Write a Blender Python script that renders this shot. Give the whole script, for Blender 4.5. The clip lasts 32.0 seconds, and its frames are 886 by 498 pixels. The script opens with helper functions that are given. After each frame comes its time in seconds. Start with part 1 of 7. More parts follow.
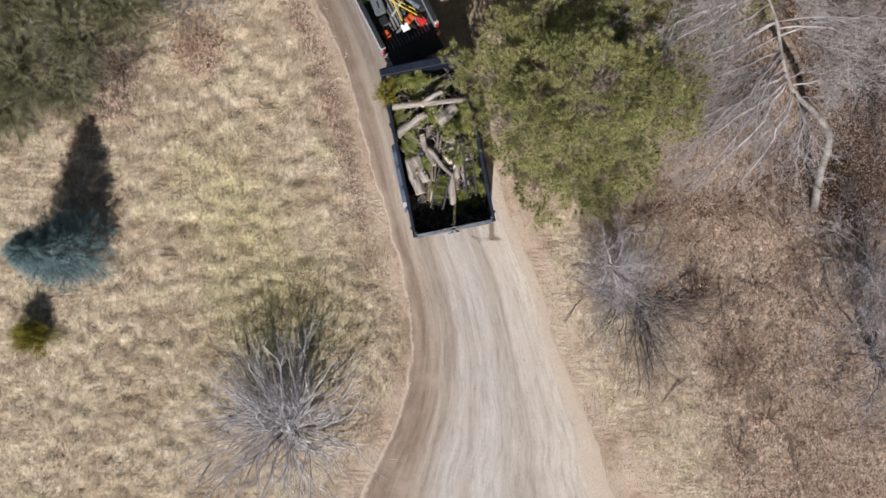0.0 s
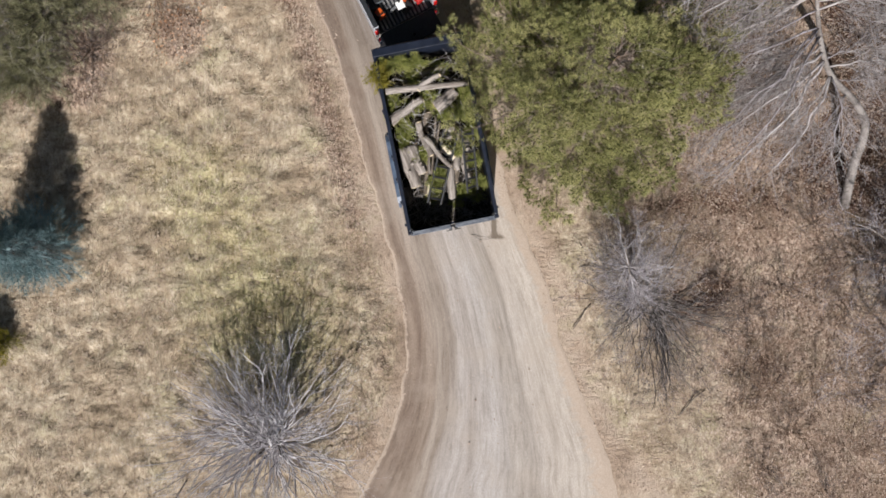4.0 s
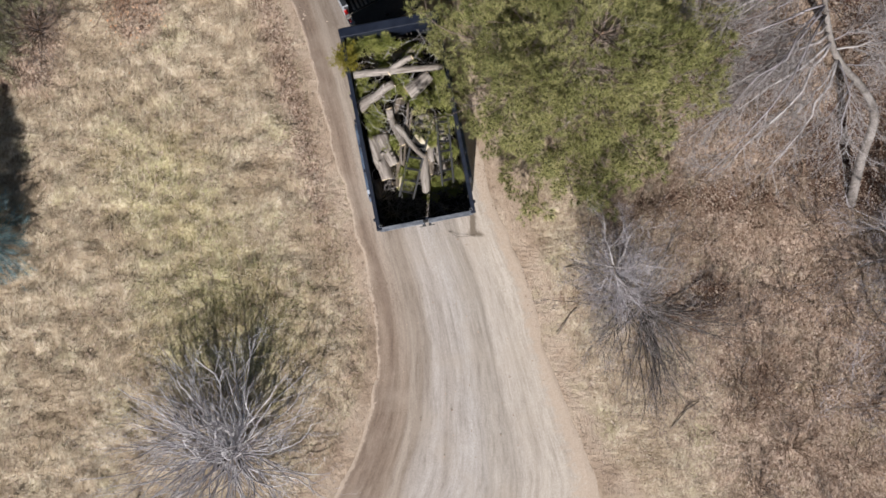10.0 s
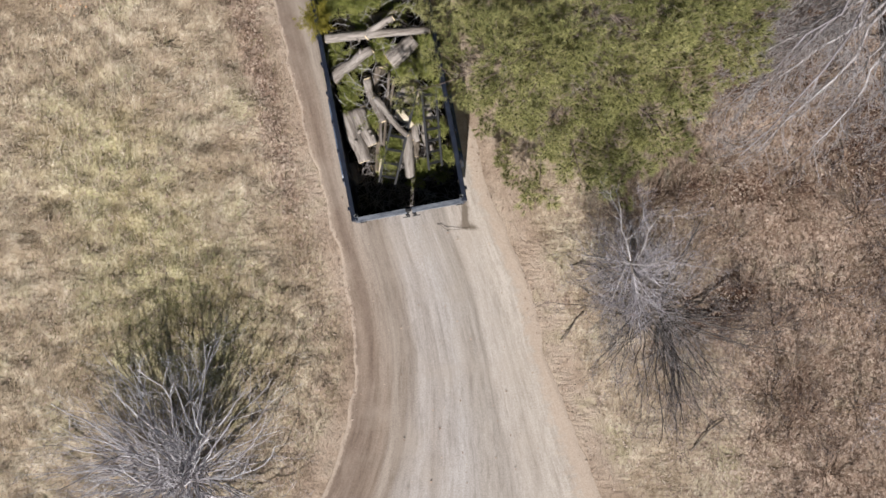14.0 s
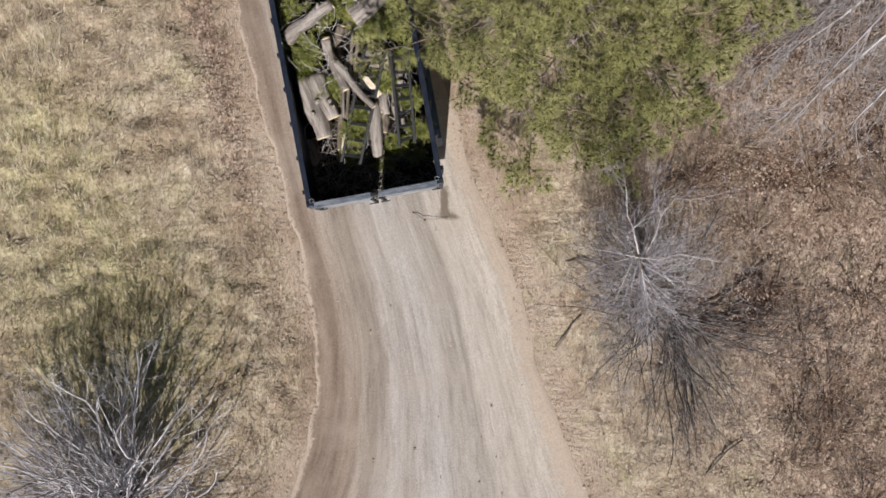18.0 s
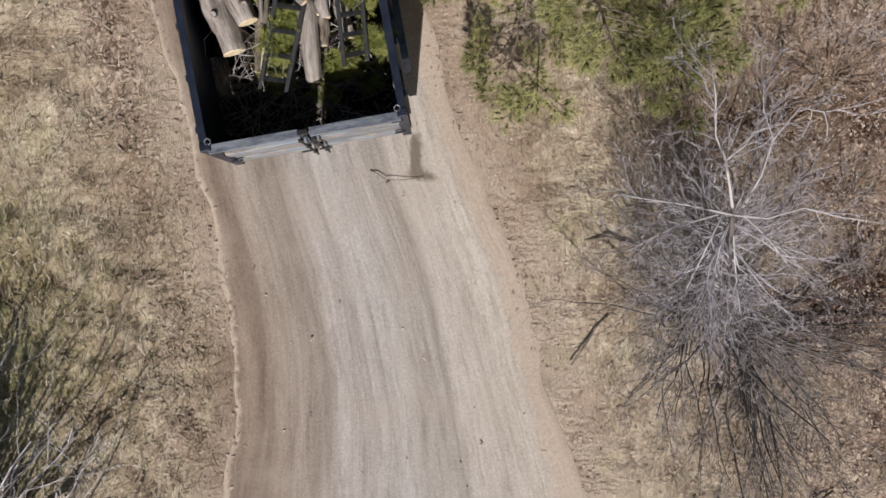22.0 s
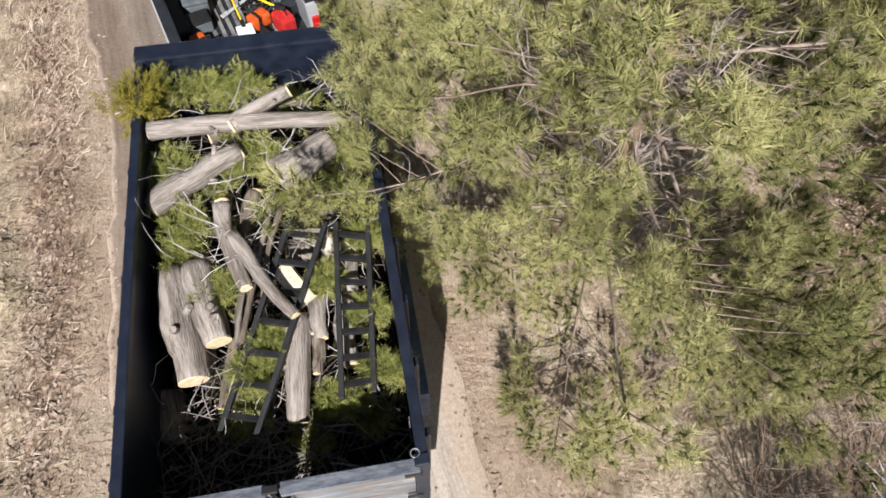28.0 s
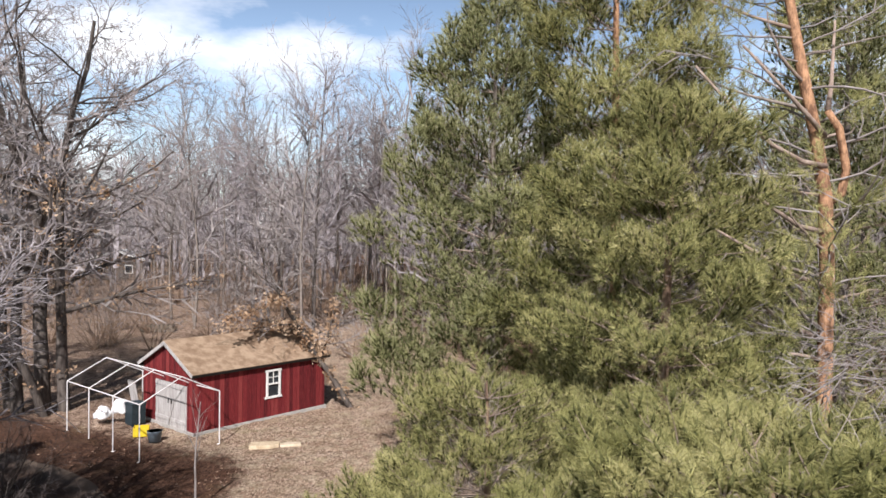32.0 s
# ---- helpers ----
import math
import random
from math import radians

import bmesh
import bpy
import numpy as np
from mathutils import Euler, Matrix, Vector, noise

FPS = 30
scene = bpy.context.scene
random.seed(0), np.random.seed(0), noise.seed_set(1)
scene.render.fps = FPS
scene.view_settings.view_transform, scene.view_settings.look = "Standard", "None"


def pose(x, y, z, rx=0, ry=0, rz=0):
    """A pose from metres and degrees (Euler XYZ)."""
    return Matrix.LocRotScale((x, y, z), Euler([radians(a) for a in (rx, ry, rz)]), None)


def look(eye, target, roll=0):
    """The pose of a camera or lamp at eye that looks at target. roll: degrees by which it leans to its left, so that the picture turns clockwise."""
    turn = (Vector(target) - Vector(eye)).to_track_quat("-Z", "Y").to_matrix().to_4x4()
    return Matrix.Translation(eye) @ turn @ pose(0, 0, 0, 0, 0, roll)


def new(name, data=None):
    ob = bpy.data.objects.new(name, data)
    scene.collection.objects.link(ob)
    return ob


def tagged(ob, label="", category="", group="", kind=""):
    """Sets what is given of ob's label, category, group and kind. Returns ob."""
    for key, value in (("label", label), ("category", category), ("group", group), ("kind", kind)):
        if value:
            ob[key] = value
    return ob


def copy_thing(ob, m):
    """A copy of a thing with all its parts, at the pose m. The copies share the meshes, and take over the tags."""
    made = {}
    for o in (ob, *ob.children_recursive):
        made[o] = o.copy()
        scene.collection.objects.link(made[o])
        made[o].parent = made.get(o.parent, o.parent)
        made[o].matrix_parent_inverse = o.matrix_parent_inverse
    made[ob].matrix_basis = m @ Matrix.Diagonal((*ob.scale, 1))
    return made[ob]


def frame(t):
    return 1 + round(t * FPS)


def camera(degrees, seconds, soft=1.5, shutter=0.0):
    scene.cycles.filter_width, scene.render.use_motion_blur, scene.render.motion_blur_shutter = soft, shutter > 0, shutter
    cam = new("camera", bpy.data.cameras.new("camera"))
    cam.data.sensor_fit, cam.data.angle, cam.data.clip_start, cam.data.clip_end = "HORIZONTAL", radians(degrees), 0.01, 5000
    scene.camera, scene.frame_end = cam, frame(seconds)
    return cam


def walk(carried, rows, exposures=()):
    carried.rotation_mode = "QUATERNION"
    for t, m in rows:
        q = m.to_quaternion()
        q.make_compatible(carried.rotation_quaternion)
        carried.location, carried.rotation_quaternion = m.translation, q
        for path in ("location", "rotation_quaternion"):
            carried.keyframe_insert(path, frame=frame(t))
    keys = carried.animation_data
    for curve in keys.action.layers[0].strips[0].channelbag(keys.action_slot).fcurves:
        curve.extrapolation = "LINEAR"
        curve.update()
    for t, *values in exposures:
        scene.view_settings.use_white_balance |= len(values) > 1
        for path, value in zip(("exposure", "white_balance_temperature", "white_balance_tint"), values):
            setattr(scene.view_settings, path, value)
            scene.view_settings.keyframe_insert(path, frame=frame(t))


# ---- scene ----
TILT, LEAN = -91.3, -0.8
ROWS = [
    (0, -0.000, 0.000, 20.020, 0.00, 0.00, -0.00),
    (0.5, -0.042, -0.014, 19.326, 0.00, -0.02, -0.01),
    (1, -0.088, 0.012, 19.228, 0.01, -0.04, -0.03),
    (1.5, -0.133, 0.019, 19.226, 0.02, -0.06, -0.05),
    (2, -0.183, 0.013, 18.795, 0.03, -0.06, -0.06),
    (2.5, -0.204, -0.003, 18.615, 0.03, -0.08, -0.08),
    (3, -0.017, -0.027, 18.602, -0.04, -0.06, -0.11),
    (3.5, 0.066, -0.042, 18.620, -0.06, -0.05, -0.13),
    (5.5, 0.015, -0.092, 17.054, -0.01, -0.02, -0.35),
    (6, 0.071, -0.106, 17.040, -0.06, 0.03, -0.40),
    (6.5, 0.162, -0.102, 17.050, -0.04, -0.00, -0.40),
    (7, 0.233, -0.111, 17.075, -0.07, 0.03, -0.44),
    (7.5, 0.219, -0.105, 17.077, -0.04, 0.01, -0.45),
    (8, 0.215, -0.120, 17.088, -0.06, 0.06, -0.50),
    (8.5, 0.268, -0.113, 17.086, -0.02, 0.04, -0.51),
    (9, 0.403, -0.139, 17.108, -0.04, 0.08, -0.55),
    (9.5, 0.548, -0.157, 17.119, -0.03, 0.11, -0.60),
    (10, 0.709, -0.172, 17.081, -0.01, 0.10, -0.62),
    (10.5, 0.744, -0.219, 16.481, 0.06, 0.15, -0.65),
    (11, 0.715, -0.276, 15.612, 0.06, 0.17, -0.68),
    (11.5, 0.687, -0.313, 14.940, 0.06, 0.15, -0.71),
    (12, 0.765, -0.333, 14.842, 0.01, 0.16, -0.74),
    (12.5, 0.782, -0.350, 14.859, 0.03, 0.18, -0.77),
    (13, 0.872, -0.351, 14.870, 0.02, 0.17, -0.80),
    (13.5, 0.978, -0.363, 14.900, 0.00, 0.21, -0.84),
    (14, 1.019, -0.358, 14.899, 0.04, 0.23, -0.88),
    (14.5, 1.110, -0.353, 14.894, 0.04, 0.23, -0.91),
    (16.5, 1.190, -0.398, 12.967, 0.14, 0.08, -1.03),
    (17, 1.326, -0.419, 12.856, 0.07, 0.09, -1.07),
    (17.5, 1.424, -0.445, 12.889, 0.09, 0.06, -1.09),
    (18, 1.501, -0.505, 12.888, 0.08, 0.14, -1.12),
    (18.5, 1.537, -0.566, 12.364, 0.11, 0.14, -1.14),
    (19, 1.496, -0.632, 11.526, 0.10, 0.11, -1.15),
    (19.5, 1.474, -0.657, 10.834, 0.09, 0.02, -1.17),
    (20, 1.681, -0.669, 10.744, 0.06, 0.02, -1.21),
    (20.5, 1.889, -0.707, 10.747, 0.06, -0.01, -1.24),
    (21, 1.984, -0.769, 10.693, 0.07, 0.00, -1.25),
    (21.5, 1.961, -0.861, 10.038, 0.05, 0.09, -1.26),
    (22, 1.936, -0.930, 9.188, 0.06, 0.18, -1.25),
    (22.5, 1.921, -0.919, 8.650, 0.01, 0.06, -1.24),
    (23, 1.905, -0.888, 8.610, 0.02, 0.01, -1.26),
    (23.5, 1.874, -0.877, 8.412, 0.01, 0.07, -1.29),
    (24, 1.827, -0.876, 7.669, -0.03, 0.14, -1.29),
    (24.5, 1.791, -0.854, 7.327, -0.03, 0.12, -1.30),
    (26.5, 1.675, -0.854, 6.849, -0.09, 9.48, -1.32),
    (27, 1.675, -0.854, 6.849, -0.13, 16.89, -1.31),
    (27.5, 1.675, -0.854, 6.849, -0.11, 24.29, -1.32),
    (28, 1.675, -0.854, 6.849, -0.05, 31.66, -1.31),
    (28.5, 1.675, -0.854, 6.849, 0.00, 39.01, -1.32),
    (29, 1.675, -0.854, 6.849, -0.04, 46.42, -1.38),
    (29.5, 1.675, -0.854, 6.849, -0.10, 53.85, -1.42),
    (30, 1.675, -0.854, 6.849, -0.07, 61.20, -1.42),
    (30.5, 1.675, -0.854, 6.849, -0.02, 68.55, -1.44),
    (31, 1.675, -0.854, 6.849, 0.12, 75.84, -1.44),
    (31.5, 1.675, -0.854, 6.849, 0.12, 83.18, -1.44),
    (32, 1.675, -0.854, 6.849, 0.12, 90.52, -1.44),]


def stance(x, y, z, yaw, pitch, roll):
    return Matrix.Translation((x, y, z)) @ pose(0, 0, 0, TILT, LEAN, 0) @ pose(0, 0, 0, 90 + pitch, roll, yaw)


cam = camera(64.8, 32.0, soft=1.6)
walk(cam, [(t, stance(x, y, z, yaw, pitch, roll)) for t, x, y, z, yaw, pitch, roll in ROWS],
     exposures=[(0.0, 0.42, 6500, 10), (10.0, 0.38, 6500, 10), (19.0, 0.32, 6500, 10), (24.0, 0.16, 6500, 11), (26.5, 0.28, 6500, 10), (28.0, 0.72, 6500, 10), (29.0, 0.68, 6600, 12), (30.0, 0.56, 6750, 14), (31.0, 0.54, 6750, 14), (32.0, 0.50, 6600, 13)])

# ---- light ----
SUN_EL, SUN_DIR = 42.5, Vector((-0.06, -1.0))
world = bpy.data.worlds.new("world")
scene.world = world
world.use_nodes = True
wn, wl = world.node_tree.nodes, world.node_tree.links
wn.clear()
w_out, w_bg = wn.new("ShaderNodeOutputWorld"), wn.new("ShaderNodeBackground")
sky = wn.new("ShaderNodeTexSky")
sky.sky_type, sky.sun_disc = "NISHITA", False
sky.sun_elevation, sky.sun_rotation = radians(SUN_EL), math.atan2(SUN_DIR.x, SUN_DIR.y)
sky.air_density, sky.dust_density, sky.ozone_density = 1.0, 1.2, 1.0
w_tc, w_map = wn.new("ShaderNodeTexCoord"), wn.new("ShaderNodeMapping")
w_map.inputs["Scale"].default_value = (1.0, 1.0, 2.6)
w_map.inputs["Location"].default_value = (0.35, 0.2, 0.1)
w_noise, w_ramp, w_mix = wn.new("ShaderNodeTexNoise"), wn.new("ShaderNodeValToRGB"), wn.new("ShaderNodeMix")
w_noise.inputs["Scale"].default_value, w_noise.inputs["Detail"].default_value = 2.2, 7.0
w_noise.inputs["Roughness"].default_value = 0.55
w_ramp.color_ramp.elements[0].position, w_ramp.color_ramp.elements[1].position = 0.49, 0.67
w_mix.data_type = "RGBA"
w_mix.inputs[7].default_value = (28.0, 28.3, 28.8, 1)
wl.new(w_tc.outputs["Generated"], w_map.inputs["Vector"])
wl.new(w_map.outputs["Vector"], w_noise.inputs["Vector"])
w_sep, w_low, w_sum = wn.new("ShaderNodeSeparateXYZ"), wn.new("ShaderNodeMapRange"), wn.new("ShaderNodeMath")
w_low.inputs["From Min"].default_value, w_low.inputs["From Max"].default_value = 0.0, 0.8
w_low.inputs["To Min"].default_value, w_low.inputs["To Max"].default_value = 0.10, -0.30
wl.new(w_tc.outputs["Generated"], w_sep.inputs["Vector"])
wl.new(w_sep.outputs["Z"], w_low.inputs["Value"])
wl.new(w_noise.outputs["Fac"], w_sum.inputs[0])
wl.new(w_low.outputs["Result"], w_sum.inputs[1])
wl.new(w_sum.outputs["Value"], w_ramp.inputs["Fac"])
wl.new(w_ramp.outputs["Color"], w_mix.inputs[0])
w_clear = wn.new("ShaderNodeMix")
w_clear.data_type, w_clear.blend_type = "RGBA", "MULTIPLY"
w_clear.inputs[0].default_value = 1.0
w_haze = wn.new("ShaderNodeMapRange")
w_haze.inputs["From Min"].default_value, w_haze.inputs["From Max"].default_value = 0.22, 0.7
w_haze.inputs["To Min"].default_value, w_haze.inputs["To Max"].default_value = 3.4, 0.3
wl.new(w_sep.outputs["Z"], w_haze.inputs["Value"])
wl.new(w_haze.outputs["Result"], w_clear.inputs[7])
wl.new(sky.outputs["Color"], w_clear.inputs[6])
wl.new(w_clear.outputs[2], w_mix.inputs[6])
wl.new(w_mix.outputs[2], w_bg.inputs["Color"])
w_bg.inputs["Strength"].default_value = 0.04
wl.new(w_bg.outputs["Background"], w_out.inputs["Surface"])
sun = new("sun", bpy.data.lights.new("sun", "SUN"))
sun.data.energy, sun.data.angle, sun.data.color = 5.0, radians(0.55), (1.0, 0.965, 0.955)
sd = SUN_DIR.normalized() * math.cos(radians(SUN_EL))
sun.matrix_world = look((0, 0, 30), Vector((0, 0, 30)) - Vector((sd.x, sd.y, math.sin(radians(SUN_EL)))))


# ---- materials ----
class Nodes:
    """Short hand for building one node material."""

    def __init__(self, name, rough=0.8, metal=0.0, spec=0.3):
        self.mat = bpy.data.materials.new(name)
        self.mat.use_nodes = True
        self.n, self.l = self.mat.node_tree.nodes, self.mat.node_tree.links
        self.b = self.n["Principled BSDF"]
        self.b.inputs["Roughness"].default_value = rough
        self.b.inputs["Metallic"].default_value = metal
        self.b.inputs["Specular IOR Level"].default_value = spec
        tc = self.n.new("ShaderNodeTexCoord")
        self.outs = {"Object": tc.outputs["Object"], "UV": tc.outputs["UV"]}

    def noise(self, scale, detail=4.0, rough=0.6, stretch=(1, 1, 1), out="Object", turn=0.0):
        m = self.n.new("ShaderNodeMapping")
        m.inputs["Scale"].default_value = stretch
        m.inputs["Rotation"].default_value = (0, 0, radians(turn))
        t = self.n.new("ShaderNodeTexNoise")
        t.inputs["Scale"].default_value, t.inputs["Detail"].default_value, t.inputs["Roughness"].default_value = scale, detail, rough
        self.l.new(self.outs[out], m.inputs["Vector"])
        self.l.new(m.outputs["Vector"], t.inputs["Vector"])
        return t.outputs["Fac"]

    def cells(self, scale, stretch=(1, 1, 1), warp=0.0, turn=0.0):
        """Small irregular pieces: a random tone for each, and the distance from its middle."""
        m, t = self.n.new("ShaderNodeMapping"), self.n.new("ShaderNodeTexVoronoi")
        m.inputs["Scale"].default_value, m.inputs["Rotation"].default_value = stretch, (0, 0, radians(turn))
        t.inputs["Scale"].default_value = scale
        self.l.new(self.outs["Object"], m.inputs["Vector"])
        if warp:
            w, a = self.n.new("ShaderNodeTexNoise"), self.n.new("ShaderNodeMix")
            w.inputs["Scale"].default_value, w.inputs["Detail"].default_value = scale * 0.6, 3.0
            a.data_type, a.blend_type = "RGBA", "LINEAR_LIGHT"
            a.inputs[0].default_value = warp / scale
            self.l.new(m.outputs["Vector"], w.inputs["Vector"])
            self.l.new(m.outputs["Vector"], a.inputs[6])
            self.l.new(w.outputs["Color"], a.inputs[7])
            self.l.new(a.outputs[2], t.inputs["Vector"])
        else:
            self.l.new(m.outputs["Vector"], t.inputs["Vector"])
        s = self.n.new("ShaderNodeSeparateColor")
        self.l.new(t.outputs["Color"], s.inputs["Color"])
        return s.outputs[0], t.outputs["Distance"]

    def attr(self, name):
        a = self.n.new("ShaderNodeAttribute")
        a.attribute_name = name
        return a.outputs["Fac"]

    def random(self):
        return self.n.new("ShaderNodeObjectInfo").outputs["Random"]

    def island(self):
        return self.n.new("ShaderNodeNewGeometry").outputs["Random Per Island"]

    def ramp(self, fac, *stops):
        r = self.n.new("ShaderNodeValToRGB")
        e = r.color_ramp.elements
        while len(e) < len(stops):
            e.new(0.5)
        for k, (pos, col) in zip(e, stops):
            k.position, k.color = pos, (*col, 1) if len(col) == 3 else col
        self.l.new(fac, r.inputs["Fac"])
        return r.outputs["Color"]

    def math(self, op, a, b=0.0):
        m = self.n.new("ShaderNodeMath")
        m.operation = op
        m.use_clamp = op in ("MULTIPLY_ADD",)
        for i, v in enumerate((a, b)):
            if isinstance(v, (int, float)):
                m.inputs[i].default_value = v
            else:
                self.l.new(v, m.inputs[i])
        return m.outputs[0]

    def step(self, fac, lo, hi):
        m = self.n.new("ShaderNodeMapRange")
        m.interpolation_type = "SMOOTHSTEP"
        m.inputs["From Min"].default_value, m.inputs["From Max"].default_value = lo, hi
        self.l.new(fac, m.inputs["Value"])
        return m.outputs["Result"]

    def mix(self, fac, a, b, blend="MIX"):
        m = self.n.new("ShaderNodeMix")
        m.data_type, m.blend_type = "RGBA", blend
        for i, v in ((0, fac), (6, a), (7, b)):
            if isinstance(v, (int, float)):
                m.inputs[i].default_value = v
            elif isinstance(v, tuple):
                m.inputs[i].default_value = (*v, 1)
            else:
                self.l.new(v, m.inputs[i])
        return m.outputs[2]

    def color(self, c):
        if isinstance(c, tuple):
            self.b.inputs["Base Color"].default_value = (*c, 1)
        else:
            self.l.new(c, self.b.inputs["Base Color"])
        return self

    def rough(self, fac, lo, hi):
        m = self.n.new("ShaderNodeMapRange")
        m.inputs["To Min"].default_value, m.inputs["To Max"].default_value = lo, hi
        self.l.new(fac, m.inputs["Value"])
        self.l.new(m.outputs["Result"], self.b.inputs["Roughness"])
        return self

    def bump(self, fac, strength=0.4, distance=0.01):
        b = self.n.new("ShaderNodeBump")
        b.inputs["Strength"].default_value, b.inputs["Distance"].default_value = strength, distance
        self.l.new(fac, b.inputs["Height"])
        self.l.new(b.outputs["Normal"], self.b.inputs["Normal"])
        return self


def plain(name, a, b, scale=8.0, rough=0.7, metal=0.0, spec=0.3, bump=0.15, dist=0.004, fine=60.0, stretch=(1, 1, 1)):
    """A surface of two near tones with grain and fine relief."""
    m = Nodes(name, rough, metal, spec)
    big, small = m.noise(scale, 5, 0.6, stretch), m.noise(fine, 3, 0.6, stretch)
    m.color(m.mix(m.step(m.math("ADD", m.math("MULTIPLY", big, 0.7), m.math("MULTIPLY", small, 0.3)), 0.35, 0.65), a, b))
    m.rough(big, max(0.02, rough - 0.1), min(1.0, rough + 0.1))
    m.bump(small, bump, dist)
    return m.mat


def varied(name, tones, scale=3.0, rough=0.85, spec=0.2, translucent=0.0, clump=0.55):
    """Leaves, needles or twigs: each piece takes a tone of its own, and clumps differ too."""
    m = Nodes(name, rough, 0.0, spec)
    k = len(tones) - 1
    pick = m.math("ADD", m.math("MULTIPLY", m.island(), 1 - clump), m.math("MULTIPLY", m.step(m.noise(scale, 3), 0.32, 0.68), clump))
    col = m.ramp(pick, *[(i / k, c) for i, c in enumerate(tones)])
    m.color(col)
    if translucent:
        tr, mx, out = m.n.new("ShaderNodeBsdfTranslucent"), m.n.new("ShaderNodeMixShader"), m.n["Material Output"]
        m.l.new(col, tr.inputs["Color"])
        mx.inputs["Fac"].default_value = translucent
        m.l.new(m.b.outputs["BSDF"], mx.inputs[1])
        m.l.new(tr.outputs["BSDF"], mx.inputs[2])
        m.l.new(mx.outputs["Shader"], out.inputs["Surface"])
    return m.mat


# ---- building helpers ----
def thing(name, m=None, label="", category="", group="", kind=""):
    ob = new(name)
    ob.empty_display_size = 0.2
    if m is not None:
        ob.matrix_world = m
    return tagged(ob, label, category, group, kind)


def part(name, bm, material, parent=None, label="", smooth=False):
    me = bpy.data.meshes.new(name)
    bmesh.ops.recalc_face_normals(bm, faces=bm.faces)
    bm.to_mesh(me)
    bm.free()
    if smooth:
        me.shade_smooth()
    if material:
        me.materials.append(material)
    ob = new(name, me)
    ob.parent = parent
    return tagged(ob, label)


def mesh_part(name, verts, faces, material, parent=None, label="", smooth=False):
    """One mesh object from arrays of corners and of faces that all have as many corners."""
    verts, faces = np.asarray(verts, np.float32), np.asarray(faces, np.int32)
    me = bpy.data.meshes.new(name)
    n, k = faces.shape
    me.vertices.add(len(verts))
    me.vertices.foreach_set("co", verts.ravel())
    me.loops.add(n * k)
    me.loops.foreach_set("vertex_index", faces.ravel())
    me.polygons.add(n)
    me.polygons.foreach_set("loop_start", np.arange(0, n * k, k, dtype=np.int32))
    if smooth:
        me.polygons.foreach_set("use_smooth", np.ones(n, bool))
    me.update(calc_edges=True)
    me.materials.append(material)
    ob = new(name, me)
    ob.parent = parent
    return tagged(ob, label)


def box(c, s, bevel=0.0, bm=None, m=None):
    """A box at c of size s, with bevelled edges, in a new bmesh or in bm."""
    b = bmesh.new()
    bmesh.ops.create_cube(b, size=1.0)
    bmesh.ops.scale(b, vec=s, verts=b.verts)
    if bevel:
        bmesh.ops.bevel(b, geom=b.edges[:], offset=min(bevel, min(s) * 0.45), segments=2, affect="EDGES", profile=0.6)
    bmesh.ops.translate(b, vec=c, verts=b.verts)
    if m is not None:
        bmesh.ops.transform(b, matrix=m, verts=b.verts)
    if bm is None:
        return b
    return merge(bm, b)


def merge(bm, b):
    me = bpy.data.meshes.new("tmp")
    b.to_mesh(me)
    b.free()
    bm.from_mesh(me)
    bpy.data.meshes.remove(me)
    return bm


def prism(outline, x0, x1, axis="x", bevel=0.0, bm=None):
    """An outline drawn in the two other axes, thickened from x0 to x1 along an axis."""
    b = bmesh.new()

    def at(u, v, w):
        return {"x": (w, u, v), "y": (u, w, v), "z": (u, v, w)}[axis]

    lo = [b.verts.new(at(u, v, x0)) for u, v in outline]
    hi = [b.verts.new(at(u, v, x1)) for u, v in outline]
    b.faces.new(lo)
    b.faces.new(hi[::-1])
    for i in range(len(lo)):
        j = (i + 1) % len(lo)
        b.faces.new((lo[i], hi[i], hi[j], lo[j]))
    bmesh.ops.recalc_face_normals(b, faces=b.faces)
    if bevel:
        bmesh.ops.bevel(b, geom=b.edges[:], offset=bevel, segments=2, affect="EDGES", profile=0.6)
    return b if bm is None else merge(bm, b)


def tube(points, radii, sides=8, bm=None, caps=True):
    """A round bar along points, with a radius at each."""
    b = bm or bmesh.new()
    pts = [Vector([float(c) for c in p]) for p in points]
    if isinstance(radii, (int, float)):
        radii = [radii] * len(pts)
    radii = [float(r_) for r_ in radii]
    rings, ref = [], None
    for i, p in enumerate(pts):
        d = (pts[min(i + 1, len(pts) - 1)] - pts[max(i - 1, 0)]).normalized()
        if ref is None:
            ref = d.orthogonal().normalized()
        ref = (ref - d * ref.dot(d)).normalized()
        up = d.cross(ref)
        rings.append([b.verts.new(p + radii[i] * (math.cos(a) * ref + math.sin(a) * up)) for a in (2 * math.pi * k / sides for k in range(sides))])
    for lo, hi in zip(rings, rings[1:]):
        for k in range(sides):
            b.faces.new((lo[k], lo[(k + 1) % sides], hi[(k + 1) % sides], hi[k]))
    if caps:
        b.faces.new(rings[0][::-1])
        b.faces.new(rings[-1])
    return b


def lathe(profile, sides=20, bm=None):
    """A turned shape about z from (radius, height) pairs."""
    return tube([(0, 0, h) for _, h in profile], [max(r, 0.001) for r, _ in profile], sides, bm)


